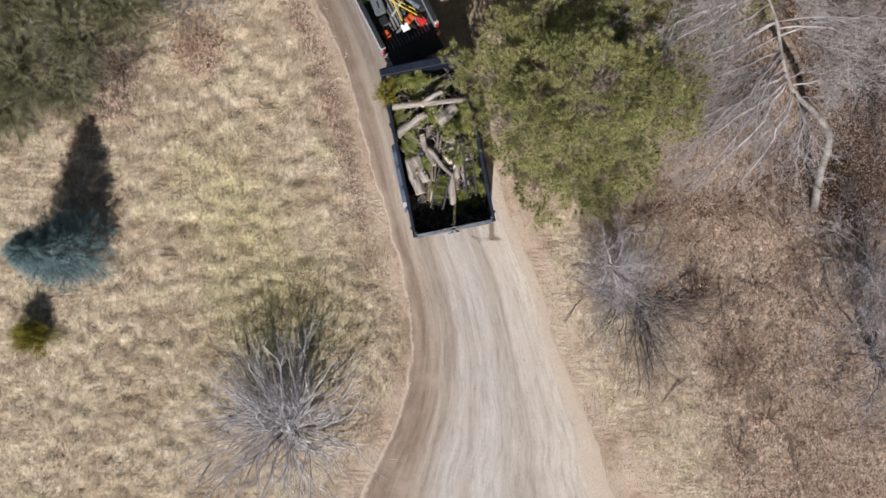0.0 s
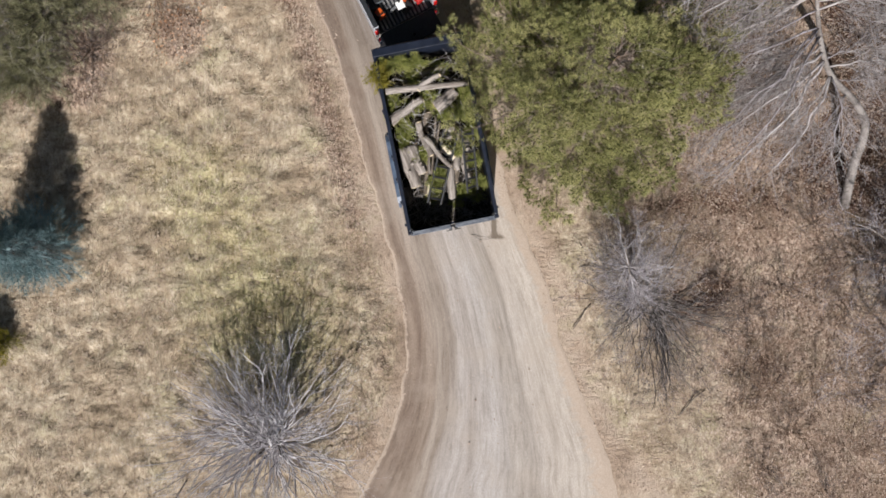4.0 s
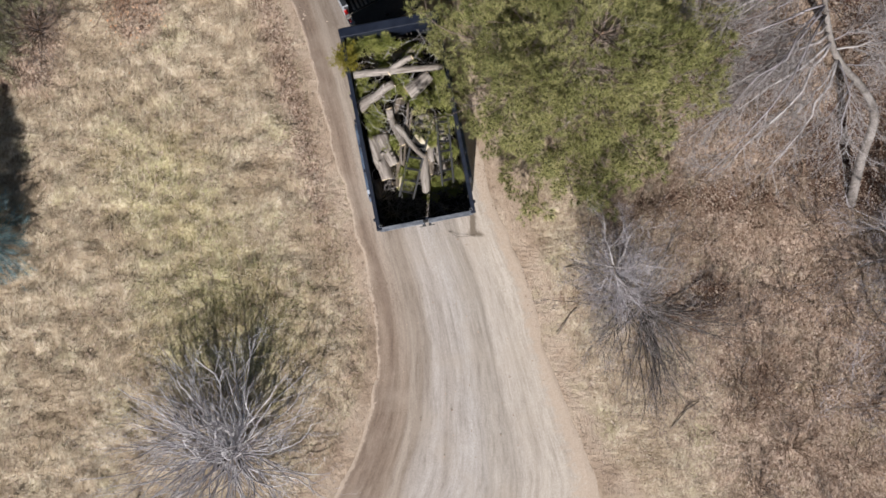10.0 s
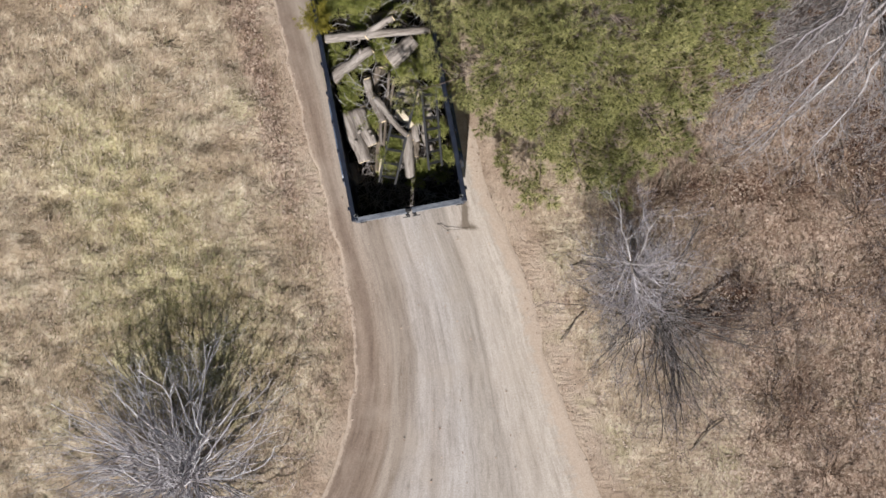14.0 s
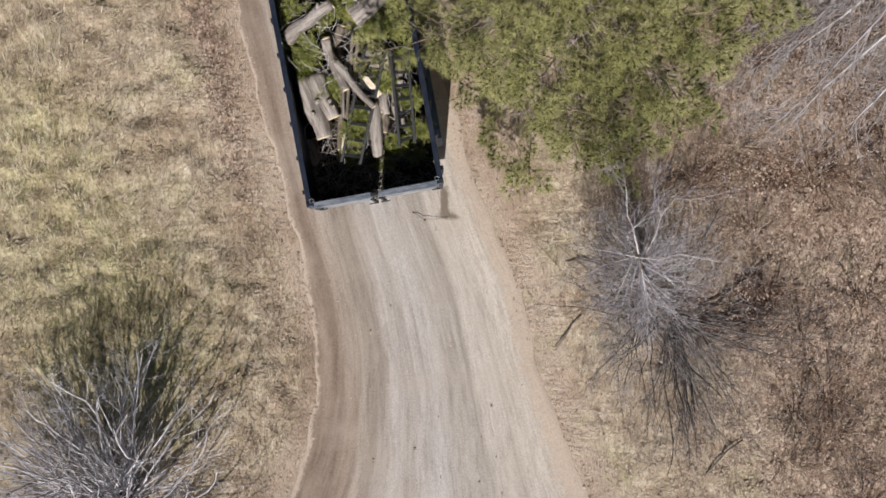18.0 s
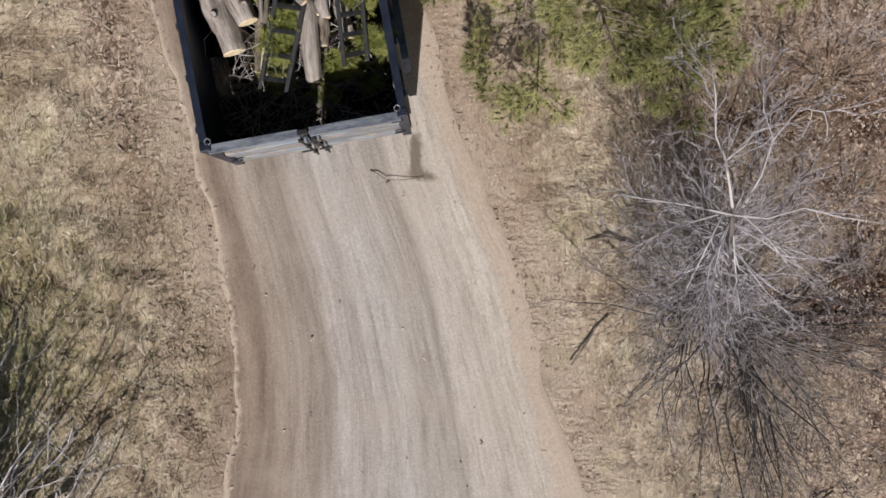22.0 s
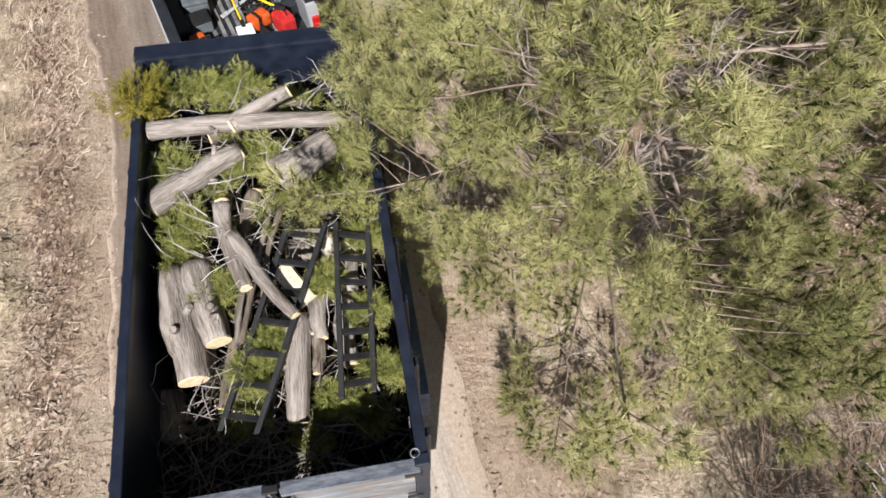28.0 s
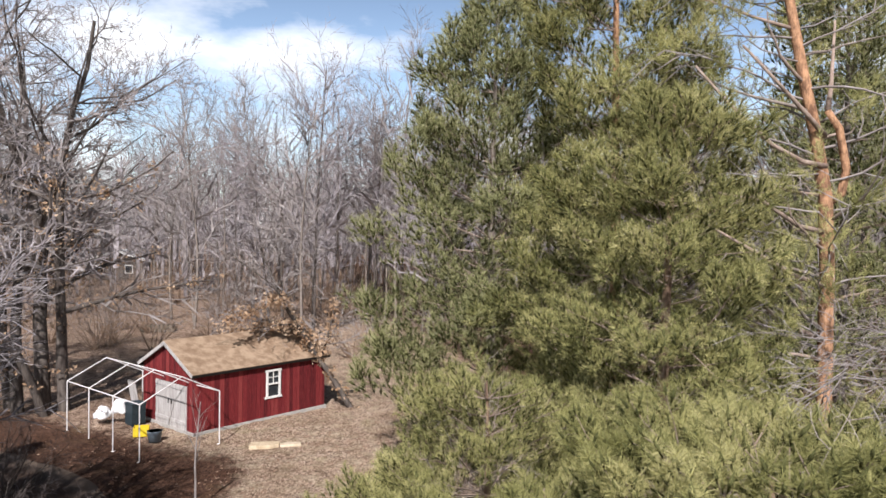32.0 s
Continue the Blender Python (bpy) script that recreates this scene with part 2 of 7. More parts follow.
def segments_mesh(segs, sides=4):
    """Tapered bars for many branch pieces at once: rows of p0, p1, r0, r1."""
    s = np.asarray(segs, float)
    p0, p1, r0, r1 = s[:, 0:3], s[:, 3:6], s[:, 6], s[:, 7]
    d = p1 - p0
    d /= np.linalg.norm(d, axis=1, keepdims=True) + 1e-9
    ref = np.where(np.abs(d[:, 2:3]) < 0.9, [[0.0, 0.0, 1.0]], [[1.0, 0.0, 0.0]])
    u = np.cross(d, ref)
    u /= np.linalg.norm(u, axis=1, keepdims=True)
    w = np.cross(d, u)
    ang = np.arange(sides) * 2 * np.pi / sides
    ring = np.cos(ang)[None, :, None] * u[:, None] + np.sin(ang)[None, :, None] * w[:, None]
    verts = np.concatenate([p0[:, None] + ring * r0[:, None, None], p1[:, None] + ring * r1[:, None, None]], 1).reshape(-1, 3)
    k = np.arange(sides)
    quad = np.stack([k, (k + 1) % sides, (k + 1) % sides + sides, k + sides], 1)
    faces = (np.arange(len(s))[:, None, None] * 2 * sides + quad[None]).reshape(-1, 4)
    return verts, faces


def ribbons(segs, seed=0, wider=1.0):
    """Fine twigs as narrow blades, each turned its own way: rows of p0, p1, r0, r1."""
    s = np.asarray(segs, float)
    rng = np.random.default_rng(seed)
    p0, p1 = s[:, 0:3], s[:, 3:6]
    w = np.cross(p1 - p0, rng.normal(0, 1, p0.shape))
    w /= np.linalg.norm(w, axis=1, keepdims=True) + 1e-9
    a, b = w * s[:, 6:7] * wider, w * s[:, 7:8] * wider
    verts = np.stack([p0 - a, p0 + a, p1 + b, p1 - b], 1).reshape(-1, 3)
    return verts, np.arange(len(verts)).reshape(-1, 4)


def join_arrays(*pairs):
    verts, faces, n = [], [], 0
    for v, f in pairs:
        if len(v):
            verts.append(v)
            faces.append(np.asarray(f) + n)
            n += len(v)
    return np.concatenate(verts), np.concatenate(faces)


def scatter(template, faces, places, turns, sizes):
    """Many turned and scaled copies of one small shape as one pair of arrays."""
    v = np.einsum("nij,vj->nvi", turns, template) * sizes[:, None, None] + places[:, None]
    f = (np.arange(len(places))[:, None, None] * len(template) + np.asarray(faces)[None]).reshape(-1, len(faces[0]))
    return v.reshape(-1, 3), f


def turns_from(d, spin):
    """Turn matrices that lay z along d, spun about it."""
    d = d / (np.linalg.norm(d, axis=1, keepdims=True) + 1e-9)
    ref = np.where(np.abs(d[:, 2:3]) < 0.9, [[0.0, 0.0, 1.0]], [[1.0, 0.0, 0.0]])
    u = np.cross(ref, d)
    u /= np.linalg.norm(u, axis=1, keepdims=True)
    w = np.cross(d, u)
    c, s = np.cos(spin)[:, None], np.sin(spin)[:, None]
    return np.stack([c * u + s * w, -s * u + c * w, d], 2)


def smooth01(a, lo, hi):
    t = np.clip((a - lo) / (hi - lo), 0, 1)
    return t * t * (3 - 2 * t)


def unit(v):
    return v / (np.linalg.norm(v) + 1e-9)


def grow(rng, p, d, length, radius, level, plan, out):
    """A limb with its side limbs. plan holds for each level: pieces, children, spread, child length, bend, lift."""
    pieces, kids, spread, ratio, bend, lift = plan[level]
    step, r, spots = length / pieces, radius, []
    tip = radius * (0.25 if level < len(plan) - 1 else 0.35)
    for i in range(pieces):
        d = unit(d + rng.normal(0, bend, 3) + np.array([0, 0, lift]))
        q = p + d * step
        r2 = radius + (tip - radius) * (i + 1) / pieces
        out.append((*p, *q, r, r2, level))
        spots.append((p, q, d, r2))
        p, r = q, r2
    if level + 1 < len(plan):
        start = 0.3 if level == 0 else 0.15
        for k in range(kids):
            f = start + (1 - start) * (k + rng.uniform(0.1, 0.9)) / kids
            a, b, dd, rr = spots[min(int(f * pieces), pieces - 1)]
            side = unit(np.cross(dd, rng.normal(0, 1, 3)))
            ang = radians(spread) * rng.uniform(0.7, 1.25)
            nd = unit(dd * math.cos(ang) + side * math.sin(ang))
            grow(rng, a + (b - a) * rng.uniform(0, 1), nd, length * ratio * rng.uniform(0.65, 1.2) * (1.15 - 0.55 * f), max(rr * 0.56, 0.0028), level + 1, plan, out)


# ---- ground, road, puddles ----
# the track: its left and right edge, from the near end to the far end
TRACK = [(-9.0, -24.0, 13.0, -24.0), (-4.6, -13.0, 8.6, -13.0), (-2.2, -7.7, 5.25, -7.7), (-1.45, -6.2, 4.75, -6.0), (-0.9, -4.7, 4.2, -4.7), (-0.66, -3.0, 3.6, -3.2),
         (-0.86, -1.4, 3.1, -1.5), (-1.3, 0.1, 2.5, -0.1), (-1.72, 1.6, 1.85, 1.6), (-2.12, 3.2, 1.2, 3.4), (-2.66, 5.0, 0.5, 5.4), (-3.35, 6.7, -0.2, 7.4),
         (-3.95, 8.0, -0.75, 9.2), (-4.8, 9.6, -1.7, 11.2), (-6.3, 11.2, -3.0, 12.9), (-8.6, 12.6, -4.9, 14.6), (-11.0, 13.8, -7.2, 16.9), (-15.0, 15.6, -10.5, 19.6), (-24.0, 19.0, -20.0, 24.0)]


def catmull(pts, n):
    pts = np.asarray(pts, float)
    pts = np.vstack([2 * pts[0] - pts[1], pts, 2 * pts[-1] - pts[-2]])
    out = []
    for i in range(1, len(pts) - 2):
        for t in np.arange(n) / n:
            a, b, c, d = pts[i - 1 : i + 3]
            out.append(0.5 * (2 * b + (c - a) * t + (2 * a - 5 * b + 4 * c - d) * t * t + (3 * b - a - 3 * c + d) * t ** 3))
    out.append(pts[-2])
    return np.array(out)


TRACK_FINE = catmull(TRACK, 14)


def track_side(x, y):
    """Metres outside the track's edges (minus: inside), and the side: -1 left, 1 right."""
    left, right = TRACK_FINE[:, :2], TRACK_FINE[:, 2:]
    mid, half = (left + right) / 2, np.linalg.norm(right - left, axis=1) / 2
    p = np.stack([np.ravel(x), np.ravel(y)], 1)
    best, side = np.full(len(p), 1e9), np.zeros(len(p))
    across = (right - left) / (2 * half[:, None])
    for k in range(0, len(mid)):
        off = p - mid[k]
        dist = np.linalg.norm(off, axis=1)
        hit = dist - half[k] < best
        best = np.where(hit, dist - half[k], best)
        side = np.where(hit, np.sign(off @ across[k]), side)
    return best.reshape(np.shape(x)), side.reshape(np.shape(x))


def spread_line(fine_lo, fine_hi, step):
    fine = np.arange(fine_lo, fine_hi + step / 2, step)
    grow_out, x, s = [], 0.0, step
    while x < 2500:
        s *= 1.22
        x += s
        grow_out.append(x)
    g = np.array(grow_out)
    return np.concatenate([(fine_lo - g)[::-1], fine, fine_hi + g])


def hump(x, y, seed, size):
    """Gentle unevenness of the ground."""
    a = np.sin(x / size + seed) * np.cos(y / size * 1.13 + 2.1 * seed) + 0.5 * np.sin(x / size * 2.3 + y / size * 1.7 + seed * 3)
    return a / 1.5


gx, gy = spread_line(-15.0, 16.0, 0.12), spread_line(-10.0, 24.0, 0.12)
GX, GY = np.meshgrid(gx, gy)
away, side = track_side(GX, GY)
near = 1 - smooth01(np.hypot(GX, GY - 6), 26, 60)
far_rise = 1.2 * smooth01(GY, 60, 160)
lumps = np.random.default_rng(5).normal(0, 1, GX.shape)
lumps = (lumps + np.roll(lumps, 1, 0) + np.roll(lumps, -1, 0) + np.roll(lumps, 1, 1) + np.roll(lumps, -1, 1)) / 5
rough_ground = 0.03 * hump(GX, GY, 1.0, 1.3) + 0.05 * hump(GX, GY, 4.0, 3.1) + lumps * (0.045 + 0.05 * (side < 0))
GZ = smooth01(away, -0.1, 0.9) * near * (0.03 + rough_ground) - 0.02 * (1 - smooth01(away, -0.4, 0.05)) + far_rise
verts = np.stack([GX, GY, GZ], 2).reshape(-1, 3)
ny, nx = GX.shape
ii = (np.arange(ny - 1)[:, None] * nx + np.arange(nx - 1)[None]).ravel()
quads = np.stack([ii, ii + 1, ii + nx + 1, ii + nx], 1)

g = Nodes("dry_meadow_ground", 0.95, 0, 0.1)
straw, blade = g.noise(9, 8, 0.75), g.noise(26, 6, 0.75, (1, 0.3, 1), turn=62)
swath, swirl = g.noise(7.5, 5, 0.6, (1, 0.32, 1), turn=58), g.noise(8.5, 5, 0.6, (0.34, 1, 1), turn=15)
comb_pick = g.step(g.noise(0.9, 3), 0.42, 0.58)
swath = g.math("ADD", g.math("MULTIPLY", swath, g.math("SUBTRACT", 1.0, comb_pick)), g.math("MULTIPLY", swirl, comb_pick))
patch, clump = g.noise(0.35, 4, 0.6), g.noise(2.2, 5, 0.65)
leaf_tone, leaf_mid = g.cells(22, (1, 0.6, 1), 1.5, 35)
tuft_tone, _ = g.cells(7.5, (1, 0.6, 1), 1.0, 25)
straw_col = g.ramp(g.math("ADD", g.math("ADD", g.math("MULTIPLY", swath, 0.5), g.math("MULTIPLY", blade, 0.32)), g.math("MULTIPLY", g.math("ADD", g.math("MULTIPLY", tuft_tone, 0.45), g.math("MULTIPLY", leaf_tone, 0.55)), 0.18)), (0.28, (0.113, 0.086, 0.061)), (0.41, (0.296, 0.238, 0.172)), (0.52, (0.435, 0.365, 0.271)), (0.66, (0.609, 0.539, 0.426)))
green_col = g.ramp(g.math("ADD", g.math("ADD", g.math("MULTIPLY", blade, 0.38), g.math("MULTIPLY", swath, 0.40)), g.math("MULTIPLY", leaf_tone, 0.22)), (0.28, (0.084, 0.075, 0.030)), (0.43, (0.276, 0.252, 0.117)), (0.56, (0.443, 0.403, 0.227)), (0.72, (0.630, 0.574, 0.386)))
litter_col = g.ramp(g.math("ADD", g.math("ADD", g.math("MULTIPLY", straw, 0.32), g.math("MULTIPLY", leaf_tone, 0.46)), g.math("MULTIPLY", g.math("SUBTRACT", 0.6, leaf_mid), 0.18)), (0.15, (0.081, 0.054, 0.041)), (0.31, (0.198, 0.140, 0.106)), (0.46, (0.333, 0.248, 0.194)), (0.68, (0.540, 0.441, 0.360)))
soil_col = g.ramp(g.noise(30, 6, 0.8), (0.3, (0.315, 0.248, 0.19)), (0.7, (0.50, 0.41, 0.33)))
# One dark tone for real mud and for shade painted on the ground.
mud_shade_col = g.ramp(g.math("ADD", g.math("MULTIPLY", straw, 0.7), g.math("MULTIPLY", leaf_tone, 0.3)), (0.3, (0.034, 0.020, 0.015)), (0.65, (0.125, 0.071, 0.05)))
c = g.mix(g.math("MULTIPLY", g.step(g.math("ADD", g.attr("green"), g.math("MULTIPLY", clump, 0.7)), 0.55, 1.2), 0.8), straw_col, green_col)
c = g.mix(g.step(g.math("ADD", g.attr("litter"), g.math("MULTIPLY", g.math("SUBTRACT", clump, 0.5), 1.1)), 0.3, 0.75), c, litter_col)
c = g.mix(g.step(g.math("ADD", g.attr("soil"), g.math("MULTIPLY", g.math("SUBTRACT", straw, 0.5), 1.6)), 0.3, 0.8), c, soil_col)
c = g.mix(g.step(g.math("ADD", g.attr("mud_shade"), g.math("MULTIPLY", g.math("SUBTRACT", clump, 0.5), 0.8)), 0.35, 0.75), c, mud_shade_col)
c = g.mix(0.8, c, g.ramp(g.noise(0.75, 5, 0.6), (0.36, (0.70, 0.64, 0.58)), (0.46, (0.98, 0.93, 0.88)), (0.56, (1.05, 1.04, 1.02)), (0.66, (0.97, 1.0, 0.86))), "MULTIPLY")
g.color(g.mix(0.5, c, g.ramp(g.math("ADD", g.math("MULTIPLY", patch, 0.4), g.math("MULTIPLY", clump, 0.6)), (0.36, (0.55, 0.52, 0.48)), (0.5, (1.0, 0.985, 0.96)), (0.64, (1.25, 1.25, 1.24))), "MULTIPLY"))
g.bump(g.math("ADD", g.math("ADD", g.math("MULTIPLY", straw, 0.5), blade), g.math("MULTIPLY", swath, 1.5)), 0.9, 0.05)
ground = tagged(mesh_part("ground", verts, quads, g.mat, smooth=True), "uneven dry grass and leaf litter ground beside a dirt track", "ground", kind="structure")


def ground_value(name, values):
    a = ground.data.attributes.new(name, "FLOAT", "POINT")
    a.data.foreach_set("value", np.ravel(values).astype(np.float32))


right_woods = smooth01(GX + 0.25 * GY, 2.5, 8.5) * (side > 0) * 0.72
yard = smooth01(GY, 7.0, 13.0) * smooth01(-GX, -8, 0) * 0.6
leaf_margin = np.exp(-((away - 0.55) / 0.55) ** 2) * (0.42 + 0.3 * (side < 0) * smooth01(GY, -1.0, 1.5))
litter = np.maximum.reduce([right_woods, yard, leaf_margin, 0.42 * smooth01(GY, 40, 60), 0.9 * np.exp(-((GX + 6.5) / 0.8) ** 2 - ((GY - 5.2) / 1.0) ** 2), 0.8 * smooth01(-GX, 7.2, 9.0) * smooth01(GY, 2.4, 3.6)])
green = 0.8 * np.exp(-((GX + 4.2) ** 2 + (GY + 2.7) ** 2) / 6.0) + 0.42 * np.exp(-((GX + 5.6) ** 2 + (GY - 0.8) ** 2) / 4.0) + 0.3 * np.exp(-((GX + 7.0) ** 2 + (GY - 2.0) ** 2) / 5.0)
mud_shade = np.exp(-((GX + 7.2) ** 2 + (GY - 13.6) ** 2) / 9.0) + np.exp(-((GX + 9.0) ** 2 + (GY - 17.8) ** 2) / 12.0) * 0.8 + np.exp(-((GX + 7.6) ** 2 + (GY - 11.0) ** 2) / 6.0)
ground_value("litter", litter)
ground_value("green", np.clip(green, 0, 1) * (side < 0))
bare_yard = 0.3 * smooth01(GY, 10.0, 13.0) * smooth01(GX, -7.5, -4.5) * (1 - smooth01(GX, 2.0, 6.0)) * (1 - smooth01(GY, 20, 26))
ground_value("soil", np.maximum(np.where(side > 0, 0.95 * (1 - smooth01(away, 0.0, 0.9)), 0.9 * (1 - smooth01(away, 0.0, 0.5))), bare_yard))
# Leaf mould, and the shade under bushes and trees, darkened into the ground.
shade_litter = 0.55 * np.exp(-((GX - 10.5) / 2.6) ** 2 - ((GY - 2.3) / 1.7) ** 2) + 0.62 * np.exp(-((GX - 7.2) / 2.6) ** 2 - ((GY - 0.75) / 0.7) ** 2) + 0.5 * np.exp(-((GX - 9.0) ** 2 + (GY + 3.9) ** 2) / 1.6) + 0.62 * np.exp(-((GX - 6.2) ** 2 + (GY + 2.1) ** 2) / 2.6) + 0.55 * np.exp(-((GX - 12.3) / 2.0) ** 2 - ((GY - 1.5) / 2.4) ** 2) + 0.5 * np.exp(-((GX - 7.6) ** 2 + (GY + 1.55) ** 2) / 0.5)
# Wet mud together with tree shade, put into the ground's colour.
wet_shade_side = smooth01(GY, 7.5, 9.5) * smooth01(-GX, 4.5, 6.5) * (1 - smooth01(GY, 17, 21)) * (side < 0)
wet_shade_yard = smooth01(GY + 0.35 * GX, 10.5, 13.0) * smooth01(-GX, 3.0, 5.5) * (1 - smooth01(GY + 0.5 * GX, 16.0, 20.0)) * 0.9
ground_value("mud_shade", np.clip(np.maximum.reduce([mud_shade, shade_litter, 0.42 * smooth01(GX + 0.2 * GY, 6.5, 11.0) * (side > 0), 0.75 * smooth01(GX + 0.25 * GY, 10.6, 12.2) * smooth01(GY, -1.5, 0.8), 0.8 * np.exp(-((GX - 8.0) / 3.0) ** 2 - ((GY - 3.9) / 2.0) ** 2), 0.45 * smooth01(-GX, 8.2, 10.0) * smooth01(GY, 3.4, 4.6), wet_shade_side, wet_shade_yard, 0.6 * np.exp(-(np.maximum(away, 0) / 0.6) ** 2) * smooth01(GY, 7.0, 10.0)]), 0, 1))


def ground_heights(x, y):
    """The ground's height at many places."""
    i, j = np.clip(np.searchsorted(gx, x), 1, nx - 1), np.clip(np.searchsorted(gy, y), 1, ny - 1)
    u, v = (x - gx[i - 1]) / (gx[i] - gx[i - 1]), (y - gy[j - 1]) / (gy[j] - gy[j - 1])
    return (GZ[j - 1, i - 1] * (1 - u) + GZ[j - 1, i] * u) * (1 - v) + (GZ[j, i - 1] * (1 - u) + GZ[j, i] * u) * v


def ground_z(x, y):
    """The ground's height at a place."""
    i = min(max(int(np.searchsorted(gx, x)), 1), nx - 1)
    j = min(max(int(np.searchsorted(gy, y)), 1), ny - 1)
    return float(GZ[j - 1 : j + 1, i - 1 : i + 1].mean())


# the track's own surface: packed sand with wheel ruts along it
r = Nodes("packed_sand", 0.92, 0, 0.15)
wander, bend_uv = r.n.new("ShaderNodeTexNoise"), r.n.new("ShaderNodeMix")
wander.inputs["Scale"].default_value, wander.inputs["Detail"].default_value = 0.55, 3.0
bend_uv.data_type, bend_uv.blend_type = "RGBA", "LINEAR_LIGHT"
bend_uv.inputs[0].default_value = 0.09
r.l.new(r.outs["Object"], wander.inputs["Vector"])
r.l.new(r.outs["UV"], bend_uv.inputs[6])
r.l.new(wander.outputs["Color"], bend_uv.inputs[7])
r.outs["UV"] = bend_uv.outputs[2]
streak, broad = r.noise(1.0, 6, 0.62, (5.5, 0.2, 1), "UV"), r.noise(1.0, 3, 0.5, (1.7, 0.09, 1), "UV")
fine_s, grit, blot = r.noise(1.0, 5, 0.7, (19, 0.5, 1), "UV"), r.noise(30, 6, 0.8), r.noise(0.8, 4, 0.6)
mixv = r.math("ADD", r.math("ADD", r.math("MULTIPLY", streak, 0.42), r.math("MULTIPLY", broad, 0.33)), r.math("MULTIPLY", fine_s, 0.25))
across = r.ramp(r.math("ADD", r.attr("span"), r.math("MULTIPLY", r.math("SUBTRACT", broad, 0.5), 0.38)), (0.0, (0.32, 0.255, 0.20)), (0.055, (0.20, 0.152, 0.12)), (0.11, (0.27, 0.215, 0.172)), (0.2, (0.315, 0.268, 0.225)), (0.27, (0.25, 0.208, 0.172)), (0.36, (0.36, 0.325, 0.296)), (0.5, (0.395, 0.365, 0.34)), (0.62, (0.33, 0.295, 0.26)), (0.7, (0.385, 0.345, 0.305)), (0.95, (0.445, 0.395, 0.34)))
rc = r.mix(1.0, across, r.ramp(mixv, (0.34, (0.60, 0.56, 0.53)), (0.45, (0.92, 0.905, 0.89)), (0.55, (1.08, 1.08, 1.08)), (0.66, (1.24, 1.25, 1.26))), "MULTIPLY")
rc = r.mix(0.75, rc, r.ramp(grit, (0.3, (0.58, 0.56, 0.53)), (0.56, (1, 1, 1)), (0.72, (1.25, 1.22, 1.18))), "MULTIPLY")
rc = r.mix(0.6, rc, r.ramp(r.noise(1.0, 6, 0.75, (11, 1.1, 1), "UV"), (0.36, (0.66, 0.63, 0.60)), (0.5, (1, 1, 1)), (0.64, (1.16, 1.15, 1.14))), "MULTIPLY")
rc = r.mix(r.math("MULTIPLY", r.step(blot, 0.45, 0.75), 0.45), rc, (0.36, 0.305, 0.25))
rc = r.mix(r.step(r.math("ADD", r.attr("edge"), r.math("MULTIPLY", r.math("SUBTRACT", r.noise(4.5, 6, 0.75), 0.5), 1.8)), 0.3, 0.8), rc, r.ramp(grit, (0.3, (0.315, 0.248, 0.19)), (0.7, (0.50, 0.41, 0.33))))
# A dark mark by the trailer's corner and the stick's end.
rc = r.mix(r.math("MULTIPLY", r.step(r.math("ADD", r.attr("dark_mark"), r.math("MULTIPLY", r.math("SUBTRACT", r.noise(9, 5, 0.7), 0.5), 0.9)), 0.25, 0.8), 0.8), rc, (0.115, 0.088, 0.062))
# Wet mud, with some tree shade mixed into its dark tone.
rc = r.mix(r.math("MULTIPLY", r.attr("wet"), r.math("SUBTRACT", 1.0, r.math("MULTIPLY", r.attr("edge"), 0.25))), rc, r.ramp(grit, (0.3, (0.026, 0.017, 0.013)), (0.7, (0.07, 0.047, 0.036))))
r.color(rc)
r.bump(r.math("ADD", r.math("MULTIPLY", mixv, 2.0), r.math("MULTIPLY", grit, 0.6)), 0.7, 0.02)
cols = 61
k = np.linspace(0, 1, cols)
rng = np.random.default_rng(3)
along = np.concatenate([[0], np.cumsum(np.linalg.norm(np.diff((TRACK_FINE[:, :2] + TRACK_FINE[:, 2:]) / 2, axis=0), axis=1))])
jag = [0.035 * np.interp(along, np.arange(0, 90, 0.35), rng.normal(0, 1, 258)) + 0.05 * np.interp(along, np.arange(0, 90, 1.3), rng.normal(0, 1, 70)) for _ in range(2)]
lx, rx = TRACK_FINE[:, :2].copy(), TRACK_FINE[:, 2:].copy()
wide = (rx - lx) / np.linalg.norm(rx - lx, axis=1, keepdims=True)
fade = np.exp(-k * 22)[None], np.exp(-(1 - k) * 22)[None]
shift = jag[0][:, None] * fade[0] + jag[1][:, None] * fade[1]
RX = lx[:, None, 0] + (rx - lx)[:, None, 0] * k + wide[:, :1] * shift
RY = lx[:, None, 1] + (rx - lx)[:, None, 1] * k + wide[:, 1:] * shift
rut = -0.035 * (np.exp(-((k - 0.3) / 0.06) ** 2) + np.exp(-((k - 0.68) / 0.06) ** 2)) + 0.012 * np.sin(k * 43) * np.sin(k * math.pi)
RZ = 0.008 + 0.034 * np.sin(k * math.pi)[None] + rut[None] + 0.004 * np.sin(along[:, None] * 2.1 + k[None] * 9)
RZ[:, 0], RZ[:, -1] = -0.008, -0.008
n_al = len(along)
ii = (np.arange(n_al - 1)[:, None] * cols + np.arange(cols - 1)[None]).ravel()
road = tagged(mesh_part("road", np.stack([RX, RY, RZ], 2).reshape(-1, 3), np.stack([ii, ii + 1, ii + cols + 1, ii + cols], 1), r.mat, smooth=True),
              "pale sandy dirt track with dark wheel ruts", "dirt road", kind="structure")
uvs = np.stack([np.broadcast_to(k * 4.0, RX.shape), np.broadcast_to(along[:, None], RX.shape)], 2).reshape(-1, 2)
uv = road.data.uv_layers.new(name="UVMap")
loops = np.zeros(len(road.data.loops), np.int32)
road.data.loops.foreach_get("vertex_index", loops)
